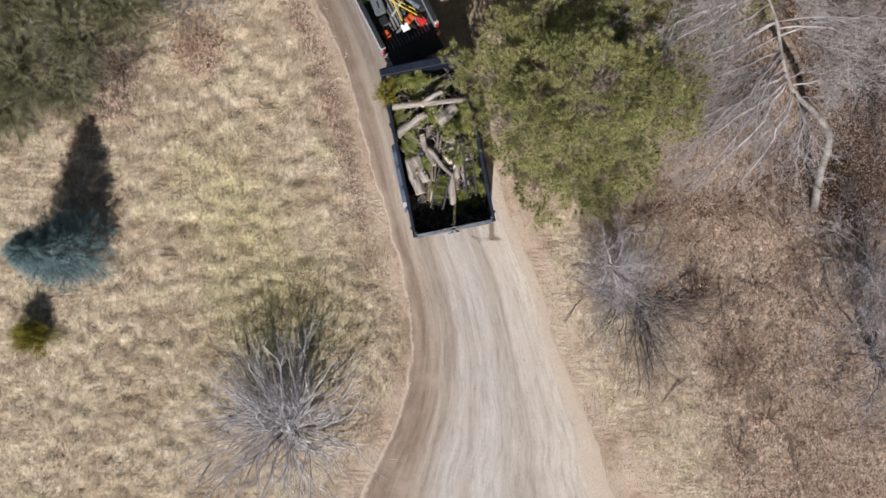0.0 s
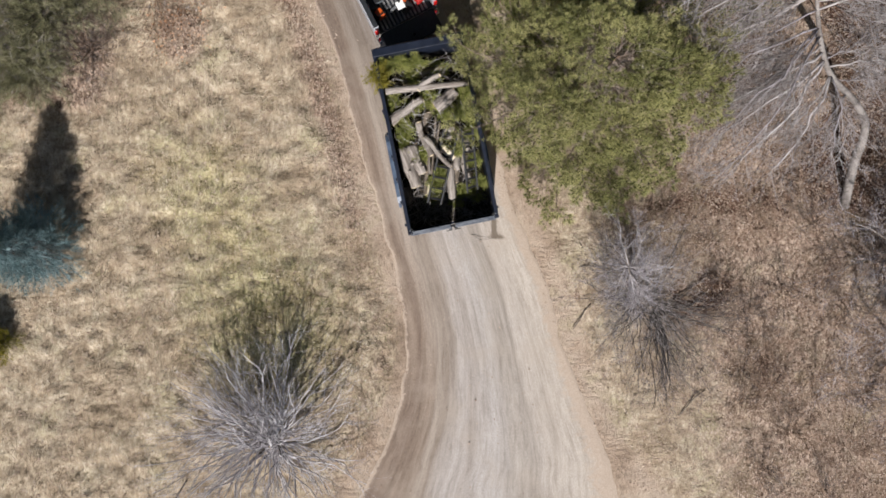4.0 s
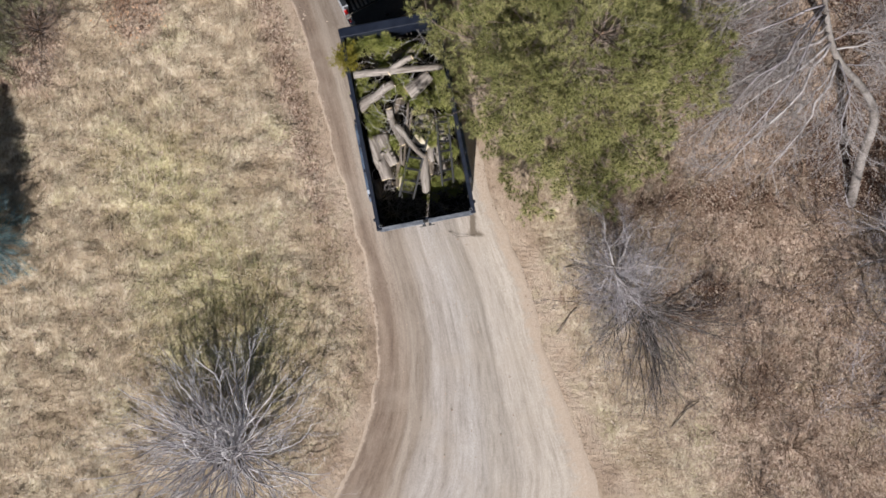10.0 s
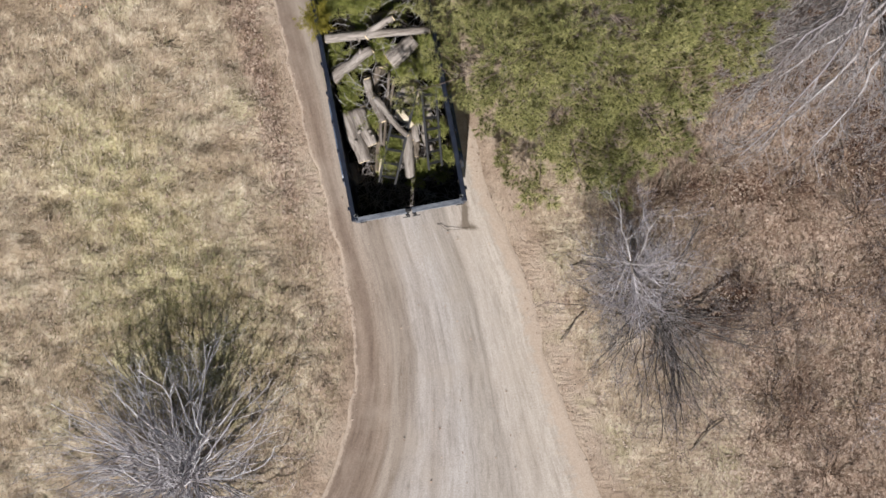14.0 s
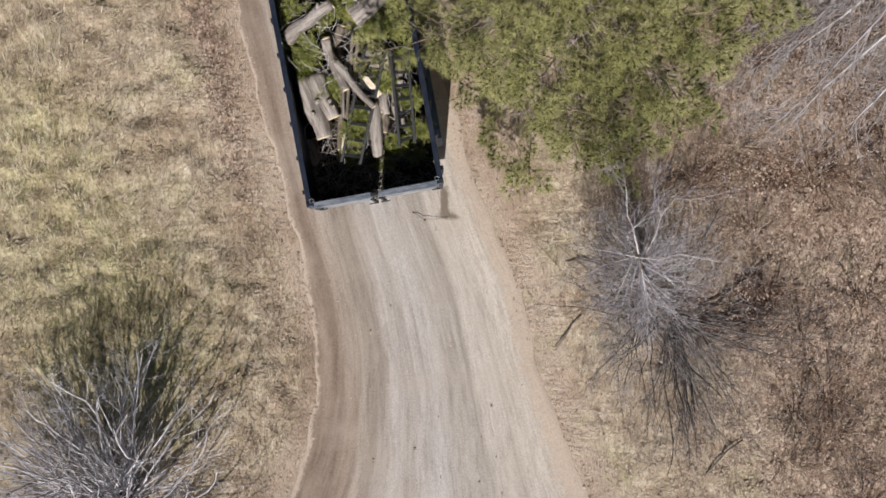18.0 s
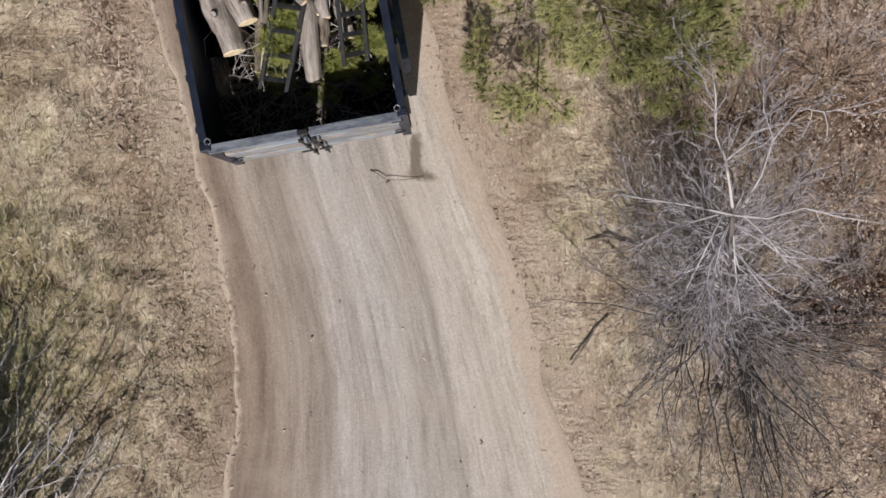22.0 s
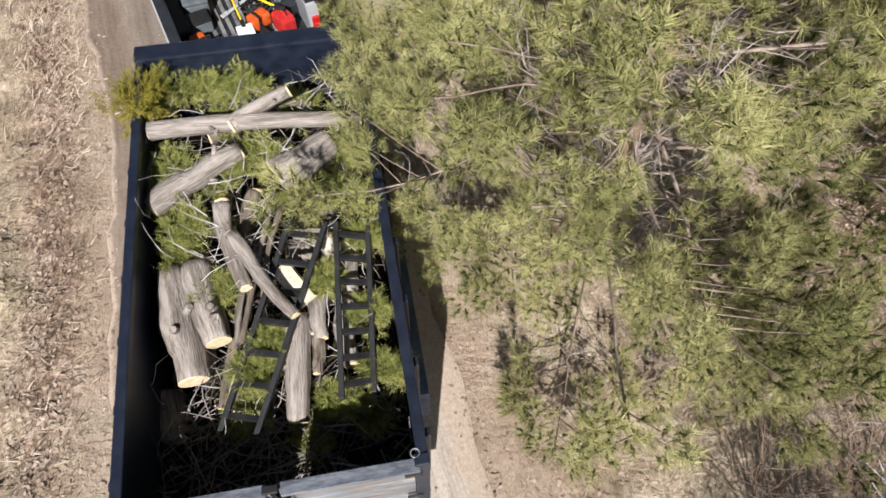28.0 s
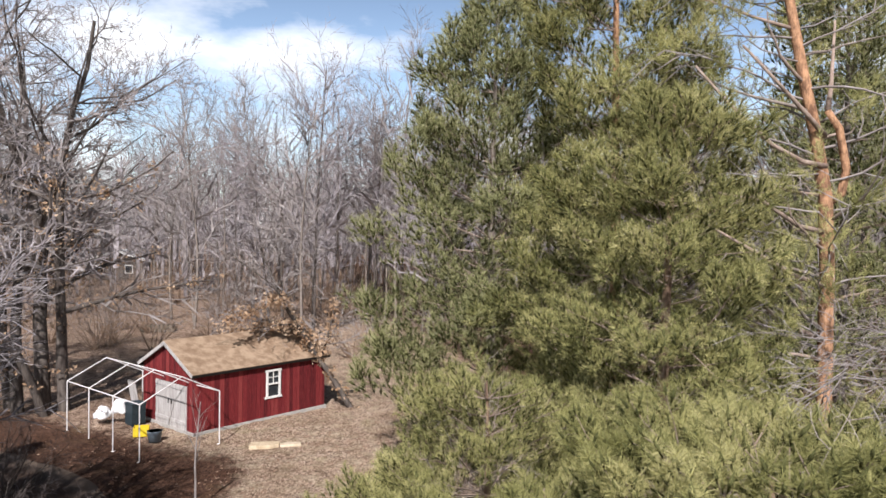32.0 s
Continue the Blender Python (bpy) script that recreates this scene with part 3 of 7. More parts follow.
uv.data.foreach_set("uv", uvs[loops].astype(np.float32).ravel())
for name, values in (("edge", np.broadcast_to(1 - smooth01(np.minimum(4.5 * k, 1 - k), 0.0, 0.17), RX.shape)),
                     ("dark_mark", np.exp(-((RX - 1.67) / 0.09) ** 2) * smooth01(RY, -0.2, 0.0) * (1 - smooth01(RY, 0.3, 0.5)) + np.exp(-((RX - 1.76) / 0.24) ** 2 - ((RY + 0.15) / 0.075) ** 2)),
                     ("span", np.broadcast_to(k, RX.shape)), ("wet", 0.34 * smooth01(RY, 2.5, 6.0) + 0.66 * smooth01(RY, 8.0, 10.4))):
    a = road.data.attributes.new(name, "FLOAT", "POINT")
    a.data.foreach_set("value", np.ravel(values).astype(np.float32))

# meltwater standing in the ruts
water = Nodes("puddle_water", 0.03, 0, 1.0)
water.b.inputs["IOR"].default_value = 1.4
# Water tone mottled between dark brown and lilac grey.
water.color(water.mix(water.step(water.noise(0.9, 6, 0.65), 0.40, 0.62), (0.03, 0.023, 0.02), (0.105, 0.095, 0.105)))


def puddle(outline, label):
    pts = catmull(np.array(outline + outline[:1], float), 8)[:-1]
    rng = np.random.default_rng(len(outline))
    pts = pts + np.interp(np.arange(len(pts)), np.arange(0, len(pts) + 3, 3), rng.normal(0, 0.1, len(range(0, len(pts) + 3, 3))))[:, None] * np.array([[1.0, -0.7]]) + rng.normal(0, 0.03, pts.shape)
    b = bmesh.new()
    b.faces.new([b.verts.new((x, y, 0.055)) for x, y in pts])
    bmesh.ops.triangulate(b, faces=b.faces)
    tagged(part("puddle", b, water.mat), label, "puddle", kind="structure")


puddle([(-7.9, 16.3), (-7.3, 16.7), (-6.2, 15.7), (-5.0, 14.3), (-4.2, 13.2), (-3.9, 12.5), (-4.7, 12.6), (-5.6, 13.4), (-6.6, 14.6)], "shallow puddle mottled dark brown and lilac grey")
puddle([(-9.4, 15.0), (-8.6, 14.7), (-7.9, 13.9), (-8.3, 13.3), (-9.2, 13.9)], "small puddle in the wet rut")


# ---- materials of made things ----
navy = plain("navy_steel", (0.006, 0.009, 0.018), (0.013, 0.018, 0.032), 6, 0.42, 0.0, 0.5, 0.1)
black_steel = plain("black_steel", (0.008, 0.008, 0.009), (0.02, 0.02, 0.021), 9, 0.55, 0.0, 0.4)
rubber = plain("tyre_rubber", (0.012, 0.012, 0.012), (0.03, 0.028, 0.026), 14, 0.85, 0, 0.2)
zinc = plain("galvanised_steel", (0.45, 0.46, 0.47), (0.6, 0.6, 0.6), 10, 0.4, 0.85, 0.5)
silver_paint = plain("silver_paint", (0.40, 0.42, 0.45), (0.46, 0.48, 0.51), 2, 0.3, 0.25, 0.5, 0.02)
dark_glass = plain("tinted_glass", (0.004, 0.004, 0.005), (0.008, 0.008, 0.01), 3, 0.06, 0.0, 0.5, 0.0)
red_lens = plain("red_lens", (0.35, 0.012, 0.01), (0.5, 0.02, 0.015), 20, 0.2, 0, 0.5, 0.02)
white_lens = plain("clear_lens", (0.6, 0.6, 0.6), (0.75, 0.75, 0.75), 20, 0.2, 0, 0.5, 0.02)
liner = plain("bed_liner", (0.008, 0.010, 0.012), (0.02, 0.023, 0.027), 12, 0.6, 0, 0.4, 0.3)
chrome = plain("chrome", (0.6, 0.6, 0.62), (0.7, 0.7, 0.7), 6, 0.12, 1.0, 0.5, 0.0)

# Worn door paint; reflected surroundings are painted in as blue and yellow streaks.
wg = Nodes("worn_reflecting_paint", 0.38, 0.15, 0.5)
long_streak, smear = wg.noise(1.0, 5, 0.6, (1.4, 6, 7)), wg.noise(2.6, 4, 0.6, (1, 3, 3))
wc = wg.ramp(long_streak, (0.32, (0.12, 0.13, 0.15)), (0.45, (0.20, 0.195, 0.185)), (0.53, (0.28, 0.295, 0.31)), (0.60, (0.24, 0.23, 0.185)), (0.7, (0.22, 0.30, 0.38)))
wc = wg.mix(wg.step(smear, 0.58, 0.72), wc, wg.ramp(wg.noise(1.7, 2), (0.35, (0.28, 0.40, 0.54)), (0.5, (0.56, 0.50, 0.32)), (0.65, (0.55, 0.30, 0.26))))
band, fleck = wg.noise(1.0, 5, 0.65, (2.2, 3, 26)), wg.noise(1.0, 4, 0.6, (3.5, 3, 20), turn=3)
door_streaks = wg.mix(0.85, wc, wg.ramp(wg.noise(1.0, 6, 0.7, (1.2, 3, 34)), (0.36, (0.34, 0.35, 0.37)), (0.5, (0.78, 0.78, 0.78)), (0.64, (1.1, 1.09, 1.07))), "MULTIPLY")
door_streaks = wg.mix(wg.math("MULTIPLY", wg.step(band, 0.56, 0.64), 0.7), door_streaks, (0.16, 0.24, 0.36))
door_streaks = wg.mix(wg.math("MULTIPLY", wg.step(fleck, 0.6, 0.68), 0.6), door_streaks, (0.52, 0.40, 0.16))
door_streaks = wg.mix(wg.math("MULTIPLY", wg.step(band, 0.42, 0.36), 0.5), door_streaks, (0.40, 0.17, 0.13))
wg.color(door_streaks)
wg.rough(smear, 0.3, 0.55)
worn_reflecting = wg.mat
door_edge = plain("worn_navy_edge", (0.07, 0.08, 0.10), (0.20, 0.215, 0.24), 5, 0.45, 0.2, 0.5, 0.2, 0.004, 40, (0.6, 3, 3))


# Fender tone, lighter and bluer than the trailer's navy.
fender_paint = plain("grey_blue_paint", (0.035, 0.055, 0.09), (0.10, 0.135, 0.19), 5, 0.4, 0.0, 0.5, 0.1, 0.004, 40, (3, 0.6, 3))


def wheel(parent, c, radius, width, rim_mat, name="wheel"):
    w = new(name)
    w.parent = parent
    w.location = c
    prof = [(radius * 0.62, -width / 2), (radius * 0.93, -width / 2), (radius, -width * 0.36), (radius, width * 0.36), (radius * 0.93, width / 2), (radius * 0.62, width / 2)]
    turn = pose(0, 0, 0, 0, 90, 0)
    b = lathe(prof, 28)
    bmesh.ops.transform(b, matrix=turn, verts=b.verts)
    part("tyre", b, rubber, w, smooth=True)
    b = lathe([(radius * 0.2, -width * 0.35), (radius * 0.6, -width * 0.42), (radius * 0.62, 0), (radius * 0.6, width * 0.42), (radius * 0.5, width * 0.3), (radius * 0.16, width * 0.26), (radius * 0.14, width * 0.4)], 24)
    bmesh.ops.transform(b, matrix=turn, verts=b.verts)
    part("rim", b, rim_mat, w, smooth=True)
    return w


# ---- the dump trailer ----
TRAILER = pose(0.545, 0.165, 0.0, 0, 0, 11.4)
T_W, T_L, T_FLOOR, T_TOP = 2.14, 4.22, 0.70, 1.85


def build_trailer():
    t = thing("dump_trailer", TRAILER, "high-sided navy steel dump trailer loaded with logs and brush", "trailer")
    h = T_W / 2
    part("floor_plate", box((0, T_L / 2, T_FLOOR - 0.03), (T_W - 0.04, T_L, 0.06), 0.008), navy, t)
    for s in (-1, 1):
        part("side_wall", box((s * (h - 0.025), T_L / 2, (T_FLOOR + T_TOP) / 2), (0.04, T_L, T_TOP - T_FLOOR), 0.006), navy, t)
        part("top_rail", box((s * (h - 0.02), T_L / 2, T_TOP), (0.085, T_L + 0.04, 0.075), 0.012), navy, t)
        for i in range(8):
            part("rib", box((s * (h + 0.03), 0.18 + i * 0.55, (T_FLOOR + T_TOP) / 2 - 0.02), (0.07, 0.07, T_TOP - T_FLOOR - 0.06), 0.01), navy, t)
        part("lower_rail", box((s * (h - 0.01), T_L / 2, T_FLOOR - 0.06), (0.1, T_L, 0.12), 0.012), navy, t)
        part("fender", prism([(0.66, 0.62), (0.76, 0.9), (0.92, 0.96), (2.3, 0.96), (2.46, 0.9), (2.56, 0.62), (2.5, 0.62), (2.41, 0.86), (2.28, 0.92), (0.94, 0.92), (0.81, 0.86), (0.72, 0.62)], s * (h + 0.0), s * (h + 0.15)), fender_paint, t)
        for y in (1.2, 2.02):
            wheel(t, (s * (h + 0.0), y, 0.33), 0.33, 0.2, zinc)
        part("corner_post", box((s * (h - 0.03), -0.03, (T_FLOOR + T_TOP) / 2 - 0.05), (0.11, 0.09, T_TOP - T_FLOOR + 0.2), 0.012), navy, t)
        part("tail_light", box((s * (h - 0.12), 0.075, 0.5), (0.12, 0.02, 0.05), 0.008), red_lens, t)
        ring = bmesh.new()
        tube([(s * (h - 0.07) + 0.032 * math.cos(a), 0.02 + 0.032 * math.sin(a), T_TOP + 0.045) for a in np.linspace(0, 6.0, 14)], 0.006, 6, ring)
        part("tie_ring", ring, zinc, t)
        for z in (0.95, 1.35, 1.7):
            hb = lathe([(0.0, -0.045), (0.018, -0.045), (0.018, 0.045), (0.0, 0.045)], 10)
            bmesh.ops.translate(hb, vec=(s * (h + 0.0), -0.085, z), verts=hb.verts)
            part("hinge", hb, black_steel, t)
    # front wall with its wide cap
    part("front_wall", box((0, T_L - 0.02, (T_FLOOR + 1.86) / 2), (T_W - 0.02, 0.05, 1.86 - T_FLOOR), 0.008), navy, t)
    part("front_cap", box((0, T_L + 0.05, 1.885), (T_W + 0.06, 0.2, 0.07), 0.02), navy, t)
    part("tarp_roll", tube([(-h + 0.05, T_L + 0.12, 1.78), (h - 0.05, T_L + 0.12, 1.78)], 0.07, 12), black_steel, t)
    # two rear doors of folded sheet
    for s in (-1, 1):
        d = new("rear_door")
        d.parent = t
        z0, z1 = T_FLOOR - 0.03, T_TOP - 0.03
        prof = [(-0.03, z0), (-0.068, z0 + 0.04), (-0.068, z0 + 0.2), (-0.045, z0 + 0.27), (-0.045, z0 + 0.45), (-0.068, z0 + 0.52), (-0.068, z0 + 0.68), (-0.045, z0 + 0.75), (-0.045, z0 + 0.92), (-0.068, z0 + 0.98), (-0.068, z1 - 0.04), (-0.06, z1), (-0.02, z1), (-0.02, z0)]
        part("door_sheet", prism(prof, s * 0.035, s * (h - 0.09)), worn_reflecting, d, "worn pale painted sheet, reflections painted in as blue and yellow streaks")
        part("door_top_edge", box((s * h / 2, -0.055, T_TOP - 0.005), (h - 0.1, 0.1, 0.035), 0.006), door_edge, d)
        part("lock_bar", tube([(s * 0.07, -0.12, z0 - 0.05), (s * 0.07, -0.12, z1 + 0.01)], 0.013, 8), black_steel, d)
        part("lock_handle", box((s * 0.1, -0.145, 1.15), (0.15, 0.02, 0.03), 0.006), black_steel, d)
        for z in (0.8, 1.25, 1.72):
            part("lock_bracket", box((s * 0.07, -0.105, z), (0.06, 0.05, 0.03), 0.006), black_steel, d)
        for z in (0.95, 1.7):
            part("hinge_strap", box((s * (h - 0.1), -0.085, z), (0.13, 0.02, 0.045), 0.006), black_steel, d)
    part("top_latch", box((-0.02, -0.05, T_TOP + 0.018), (0.11, 0.06, 0.03), 0.008), black_steel, t)
    part("bumper", box((0, 0.12, 0.5), (T_W - 0.1, 0.08, 0.12), 0.012), black_steel, t)
    for s in (-1, 1):
        part("chassis_beam", box((s * 0.5, T_L / 2, 0.53), (0.08, T_L - 0.1, 0.16), 0.01), black_steel, t)
        part("tongue_beam", tube([(s * 0.5, T_L - 0.2, 0.5), (0.0, T_L + 0.9, 0.5)], 0.05, 6), black_steel, t)
    for y in (1.2, 2.02):
        part("axle", tube([(-h - 0.02, y, 0.33), (h + 0.02, y, 0.33)], 0.04, 10), black_steel, t)
    part("tongue_jack", tube([(0.0, T_L + 0.62, 0.15), (0.0, T_L + 0.62, 0.95)], 0.035, 10), black_steel, t)
    part("toolbox", box((0, T_L + 0.28, 0.75), (0.7, 0.32, 0.36), 0.02), black_steel, t)
    part("coupler", box((0.0, T_L + 0.95, 0.52), (0.1, 0.25, 0.1), 0.02), black_steel, t)
    return t


trailer = build_trailer()

# ---- the pickup ----
TRUCK = pose(-0.616, 5.257, 0.0, 0, 0, 27.3)


def quad_on(a, b, c, d, u0, u1, v0, v1, out, thick=0.012, proud=0.006):
    """A thin pane laid on the four-cornered face a b c d, between shares of its width and height."""
    a, b, c, d = map(Vector, (a, b, c, d))
    nrm = (b - a).cross(d - a).normalized() * out

    def at(u, v):
        return (a.lerp(b, u)).lerp(d.lerp(c, u), v)

    bm = bmesh.new()
    lo = [bm.verts.new(at(u, v) - nrm * thick) for u, v in ((u0, v0), (u1, v0), (u1, v1), (u0, v1))]
    hi = [bm.verts.new(at(u, v) + nrm * proud) for u, v in ((u0, v0), (u1, v0), (u1, v1), (u0, v1))]
    bm.faces.new(lo)
    bm.faces.new(hi)
    for i in range(4):
        bm.faces.new((lo[i], lo[(i + 1) % 4], hi[(i + 1) % 4], hi[i]))
    bmesh.ops.recalc_face_normals(bm, faces=bm.faces)
    return bm


def cab_shell(w0, w1, y0, y1, y2, y3, z0, z1):
    """The cab as one smooth skin: rounded rings that lean in to a crowned roof."""
    b = bmesh.new()

    def ring(w, ya, yb, z, r, crown=0.0):
        out = []
        for cx, cy, a0 in ((w - r, yb - r, 0), (-w + r, yb - r, 90), (-w + r, ya + r, 180), (w - r, ya + r, 270)):
            for k in range(6):
                a = radians(a0 + 18 * k)
                out.append((cx + r * math.cos(a), cy + r * math.sin(a), z))
        return [b.verts.new(p) for p in out]

    rings = []
    for f in (0, 0.15, 0.4, 0.65, 0.85, 0.94, 1.0):
        bulge = 0.018 * math.sin(f * math.pi)
        rings.append(ring(w0 + (w1 - w0) * f + bulge, y0 + (y1 - y0) * f + 0.006, y3 + (y2 - y3) * f + bulge * 1.5, z0 + (z1 - z0) * f - 0.02 * (f > 0.97), 0.07 + 0.05 * f))
    for inset, rise in ((0.03, 0.006), (0.10, 0.022), (0.24, 0.036), (0.42, 0.044)):
        rings.append(ring(w1 - inset, y1 + inset, y2 - inset, z1 + rise, max(0.03, 0.12 - 0.2 * inset)))
    n = len(rings[0])
    for lo, hi in zip(rings, rings[1:]):
        for k in range(n):
            b.faces.new((lo[k], lo[(k + 1) % n], hi[(k + 1) % n], hi[k]))
    b.faces.new(rings[0][::-1])
    b.faces.new(rings[-1])
    return b


# Lighter liner tone: sunlight on the floor ridges put into their colour.
sunlit_liner = plain("sunlit_bed_liner", (0.07, 0.07, 0.075), (0.24, 0.235, 0.23), 5, 0.7, 0, 0.3, 0.3, 0.004, 50, (1, 0.3, 1))


def build_truck():
    t = thing("pickup_truck", TRUCK, "silver pickup truck with tools lying in its open bed", "pickup truck")
    h, bed = 0.86, 1.95
    for s in (-1, 1):
        part("bed_side", prism([(s * h, 0.55), (s * (h + 0.01), 0.95), (s * h, 1.27), (s * (h - 0.03), 1.31), (s * (h - 0.14), 1.31), (s * (h - 0.14), 1.22), (s * (h - 0.1), 0.6)], 0.0, bed - 0.015, "y", 0.012), silver_paint, t)
        part("rail_cap", box((s * (h - 0.075), bed / 2, 1.315), (0.12, bed - 0.06, 0.022), 0.008), liner, t, "dark plastic rail cap")
        part("tail_light", box((s * (h - 0.05), -0.005, 1.0), (0.09, 0.05, 0.26), 0.02), red_lens, t)
        part("wheel_house", box((s * (h - 0.2), 0.95, 0.85), (0.2, 0.85, 0.24), 0.05), liner, t)
        for y in (0.95, 4.25):
            wheel(t, (s * (h - 0.12), y, 0.37), 0.37, 0.24, zinc)
    part("bed_floor", box((0, bed / 2, 0.72), (2 * h - 0.2, bed - 0.02, 0.05), 0.005), liner, t)
    for i in range(13):
        part("floor_ridge", box((-0.6 + i * 0.1, bed / 2, 0.75), (0.05, bed - 0.06, 0.016), 0.004), sunlit_liner, t)
    part("bed_front", box((0, bed - 0.03, 1.0), (2 * h - 0.22, 0.05, 0.6), 0.01), liner, t)
    part("bed_sill", box((0, bed - 0.045, 1.315), (2 * h - 0.28, 0.09, 0.05), 0.015), silver_paint, t)
    part("tailgate", box((0, -0.29, 0.72), (2 * h - 0.24, 0.56, 0.06), 0.015), liner, t, "lowered tailgate with a dark liner")
    part("rear_bumper", box((0, -0.12, 0.58), (2 * h, 0.16, 0.18), 0.03), chrome, t)
    # lower body with the bonnet
    body = prism([(bed, 0.42), (bed, 1.22), (3.55, 1.24), (3.85, 1.22), (4.6, 1.17), (4.95, 1.08), (5.05, 0.9), (5.06, 0.5), (4.95, 0.42)], -h, h, "x", 0.045)
    part("lower_body", body, silver_paint, t)
    part("bonnet", prism([(3.78, 1.2), (3.82, 1.245), (4.3, 1.235), (4.75, 1.185), (4.95, 1.11), (4.93, 1.06)], -h + 0.1, h - 0.1, "x", 0.012), silver_paint, t)
    part("front_bumper", box((0, 5.1, 0.55), (2 * h + 0.02, 0.14, 0.2), 0.04), chrome, t)
    part("grille", box((0, 5.05, 0.87), (1.0, 0.05, 0.28), 0.02), black_steel, t)
    # greenhouse
    z0, z1, y0, y1, y2, y3, w0, w1 = 1.2, 1.84, bed + 0.01, bed + 0.05, 3.32, 4.0, h - 0.03, 0.63
    low = [(-w0, y0, z0), (w0, y0, z0), (w0, y3, z0), (-w0, y3, z0)]
    top = [(-w1, y1, z1), (w1, y1, z1), (w1, y2, z1), (-w1, y2, z1)]
    part("cab", cab_shell(w0, w1, y0, y1, y2, y3, z0, z1), silver_paint, t, smooth=True)
    for s in (-1, 1):
        part("roof_channel", tube([(s * (w1 - 0.035), y1 + 0.06, z1 + 0.004), (s * (w1 - 0.03), (y1 + y2) / 2, z1 + 0.012), (s * (w1 - 0.045), y2 - 0.05, z1 - 0.002)], 0.008, 6), black_steel, t)
    for s in (-0.35, 0.3):
        part("wiper", tube([(s, y3 + 0.02, z0 + 0.05), (s + 0.3, y3 - 0.05, z0 + 0.1)], 0.012, 6), black_steel, t)
    part("rear_window", quad_on(low[0], low[1], top[1], top[0], 0.045, 0.955, 0.12, 0.9, 1), dark_glass, t)
    part("windscreen", quad_on(low[2], low[3], top[3], top[2], 0.06, 0.94, 0.1, 0.92, 1), dark_glass, t)
    for s, (a, bb, c, d) in ((1, (low[1], low[2], top[2], top[1])), (-1, (low[3], low[0], top[0], top[3]))):
        f0, f1, f2, f3 = (0.12, 0.36, 0.40, 0.86) if s > 0 else (0.64, 0.88, 0.14, 0.60)
        part("side_window", quad_on(a, bb, c, d, f0, f1, 0.12, 0.84, 1, 0.012, 0.03), dark_glass, t)
        part("side_window", quad_on(a, bb, c, d, f2, f3, 0.12, 0.84, 1, 0.012, 0.03), dark_glass, t)
        mir = new("mirror")
        mir.parent = t
        part("mirror_arm", tube([(s * (h - 0.06), 3.47, 1.24), (s * (h + 0.1), 3.45, 1.28)], 0.03, 8), black_steel, mir)
        part("mirror_shell", box((s * (h + 0.17), 3.46, 1.31), (0.22, 0.13, 0.19), 0.05), black_steel, mir)
        part("mirror_glass", box((s * (h + 0.18), 3.392, 1.30), (0.13, 0.008, 0.11), 0.003), chrome, mir)
        part("door_handle", box((s * (h + 0.012), 2.65, 1.08), (0.03, 0.16, 0.035), 0.01), chrome, t)
        part("headlight", box((s * (h - 0.16), 5.03, 0.93), (0.26, 0.08, 0.2), 0.03), white_lens, t)
    lamp = new("brake_lamp")
    lamp.parent = t
    part("lamp_housing", box((0, y1 + 0.0, z1 - 0.015), (0.36, 0.06, 0.05), 0.012), white_lens, lamp)
    part("lamp_lens", box((0, y1 - 0.012, z1 - 0.01), (0.2, 0.06, 0.045), 0.008), red_lens, lamp)
    return t


truck = build_truck()

# ---- the shed ----
SHED = pose(-7.36, 22.7, 0.0, 0, 0, -38.9)
S_L, S_W, S_H, S_R = 5.75, 3.55, 2.18, 3.07
wood_red = Nodes("weathered_red_boards", 0.85, 0, 0.2)
grain = wood_red.noise(7, 6, 0.7, (6, 6, 0.5))
rc2 = wood_red.ramp(wood_red.math("ADD", wood_red.math("MULTIPLY", grain, 0.7), wood_red.math("MULTIPLY", wood_red.random(), 0.3)), (0.28, (0.055, 0.008, 0.010)), (0.5, (0.155, 0.018, 0.021)), (0.72, (0.24, 0.045, 0.042)))
wood_red.color(wood_red.mix(wood_red.math("MULTIPLY", wood_red.step(wood_red.noise(18, 5, 0.7, (3, 3, 0.4)), 0.62, 0.75), 0.6), rc2, (0.26, 0.19, 0.16)))
wood_red.bump(grain, 0.4, 0.006)
roofing = plain("brown_shingles", (0.20, 0.135, 0.09), (0.36, 0.27, 0.19), 3.0, 0.95, 0, 0.1, 0.5, 0.01, 40)
white_wood = plain("white_painted_wood", (0.62, 0.62, 0.6), (0.8, 0.8, 0.78), 9, 0.6, 0, 0.3, 0.1)
grey_door = plain("weathered_grey_boards", (0.30, 0.28, 0.27), (0.50, 0.49, 0.48), 3, 0.9, 0, 0.15, 0.3, 0.004, 30, (5, 5, 0.5))
window_glass = plain("window_glass", (0.02, 0.025, 0.03), (0.05, 0.055, 0.06), 2, 0.05, 0, 0.5, 0.0)


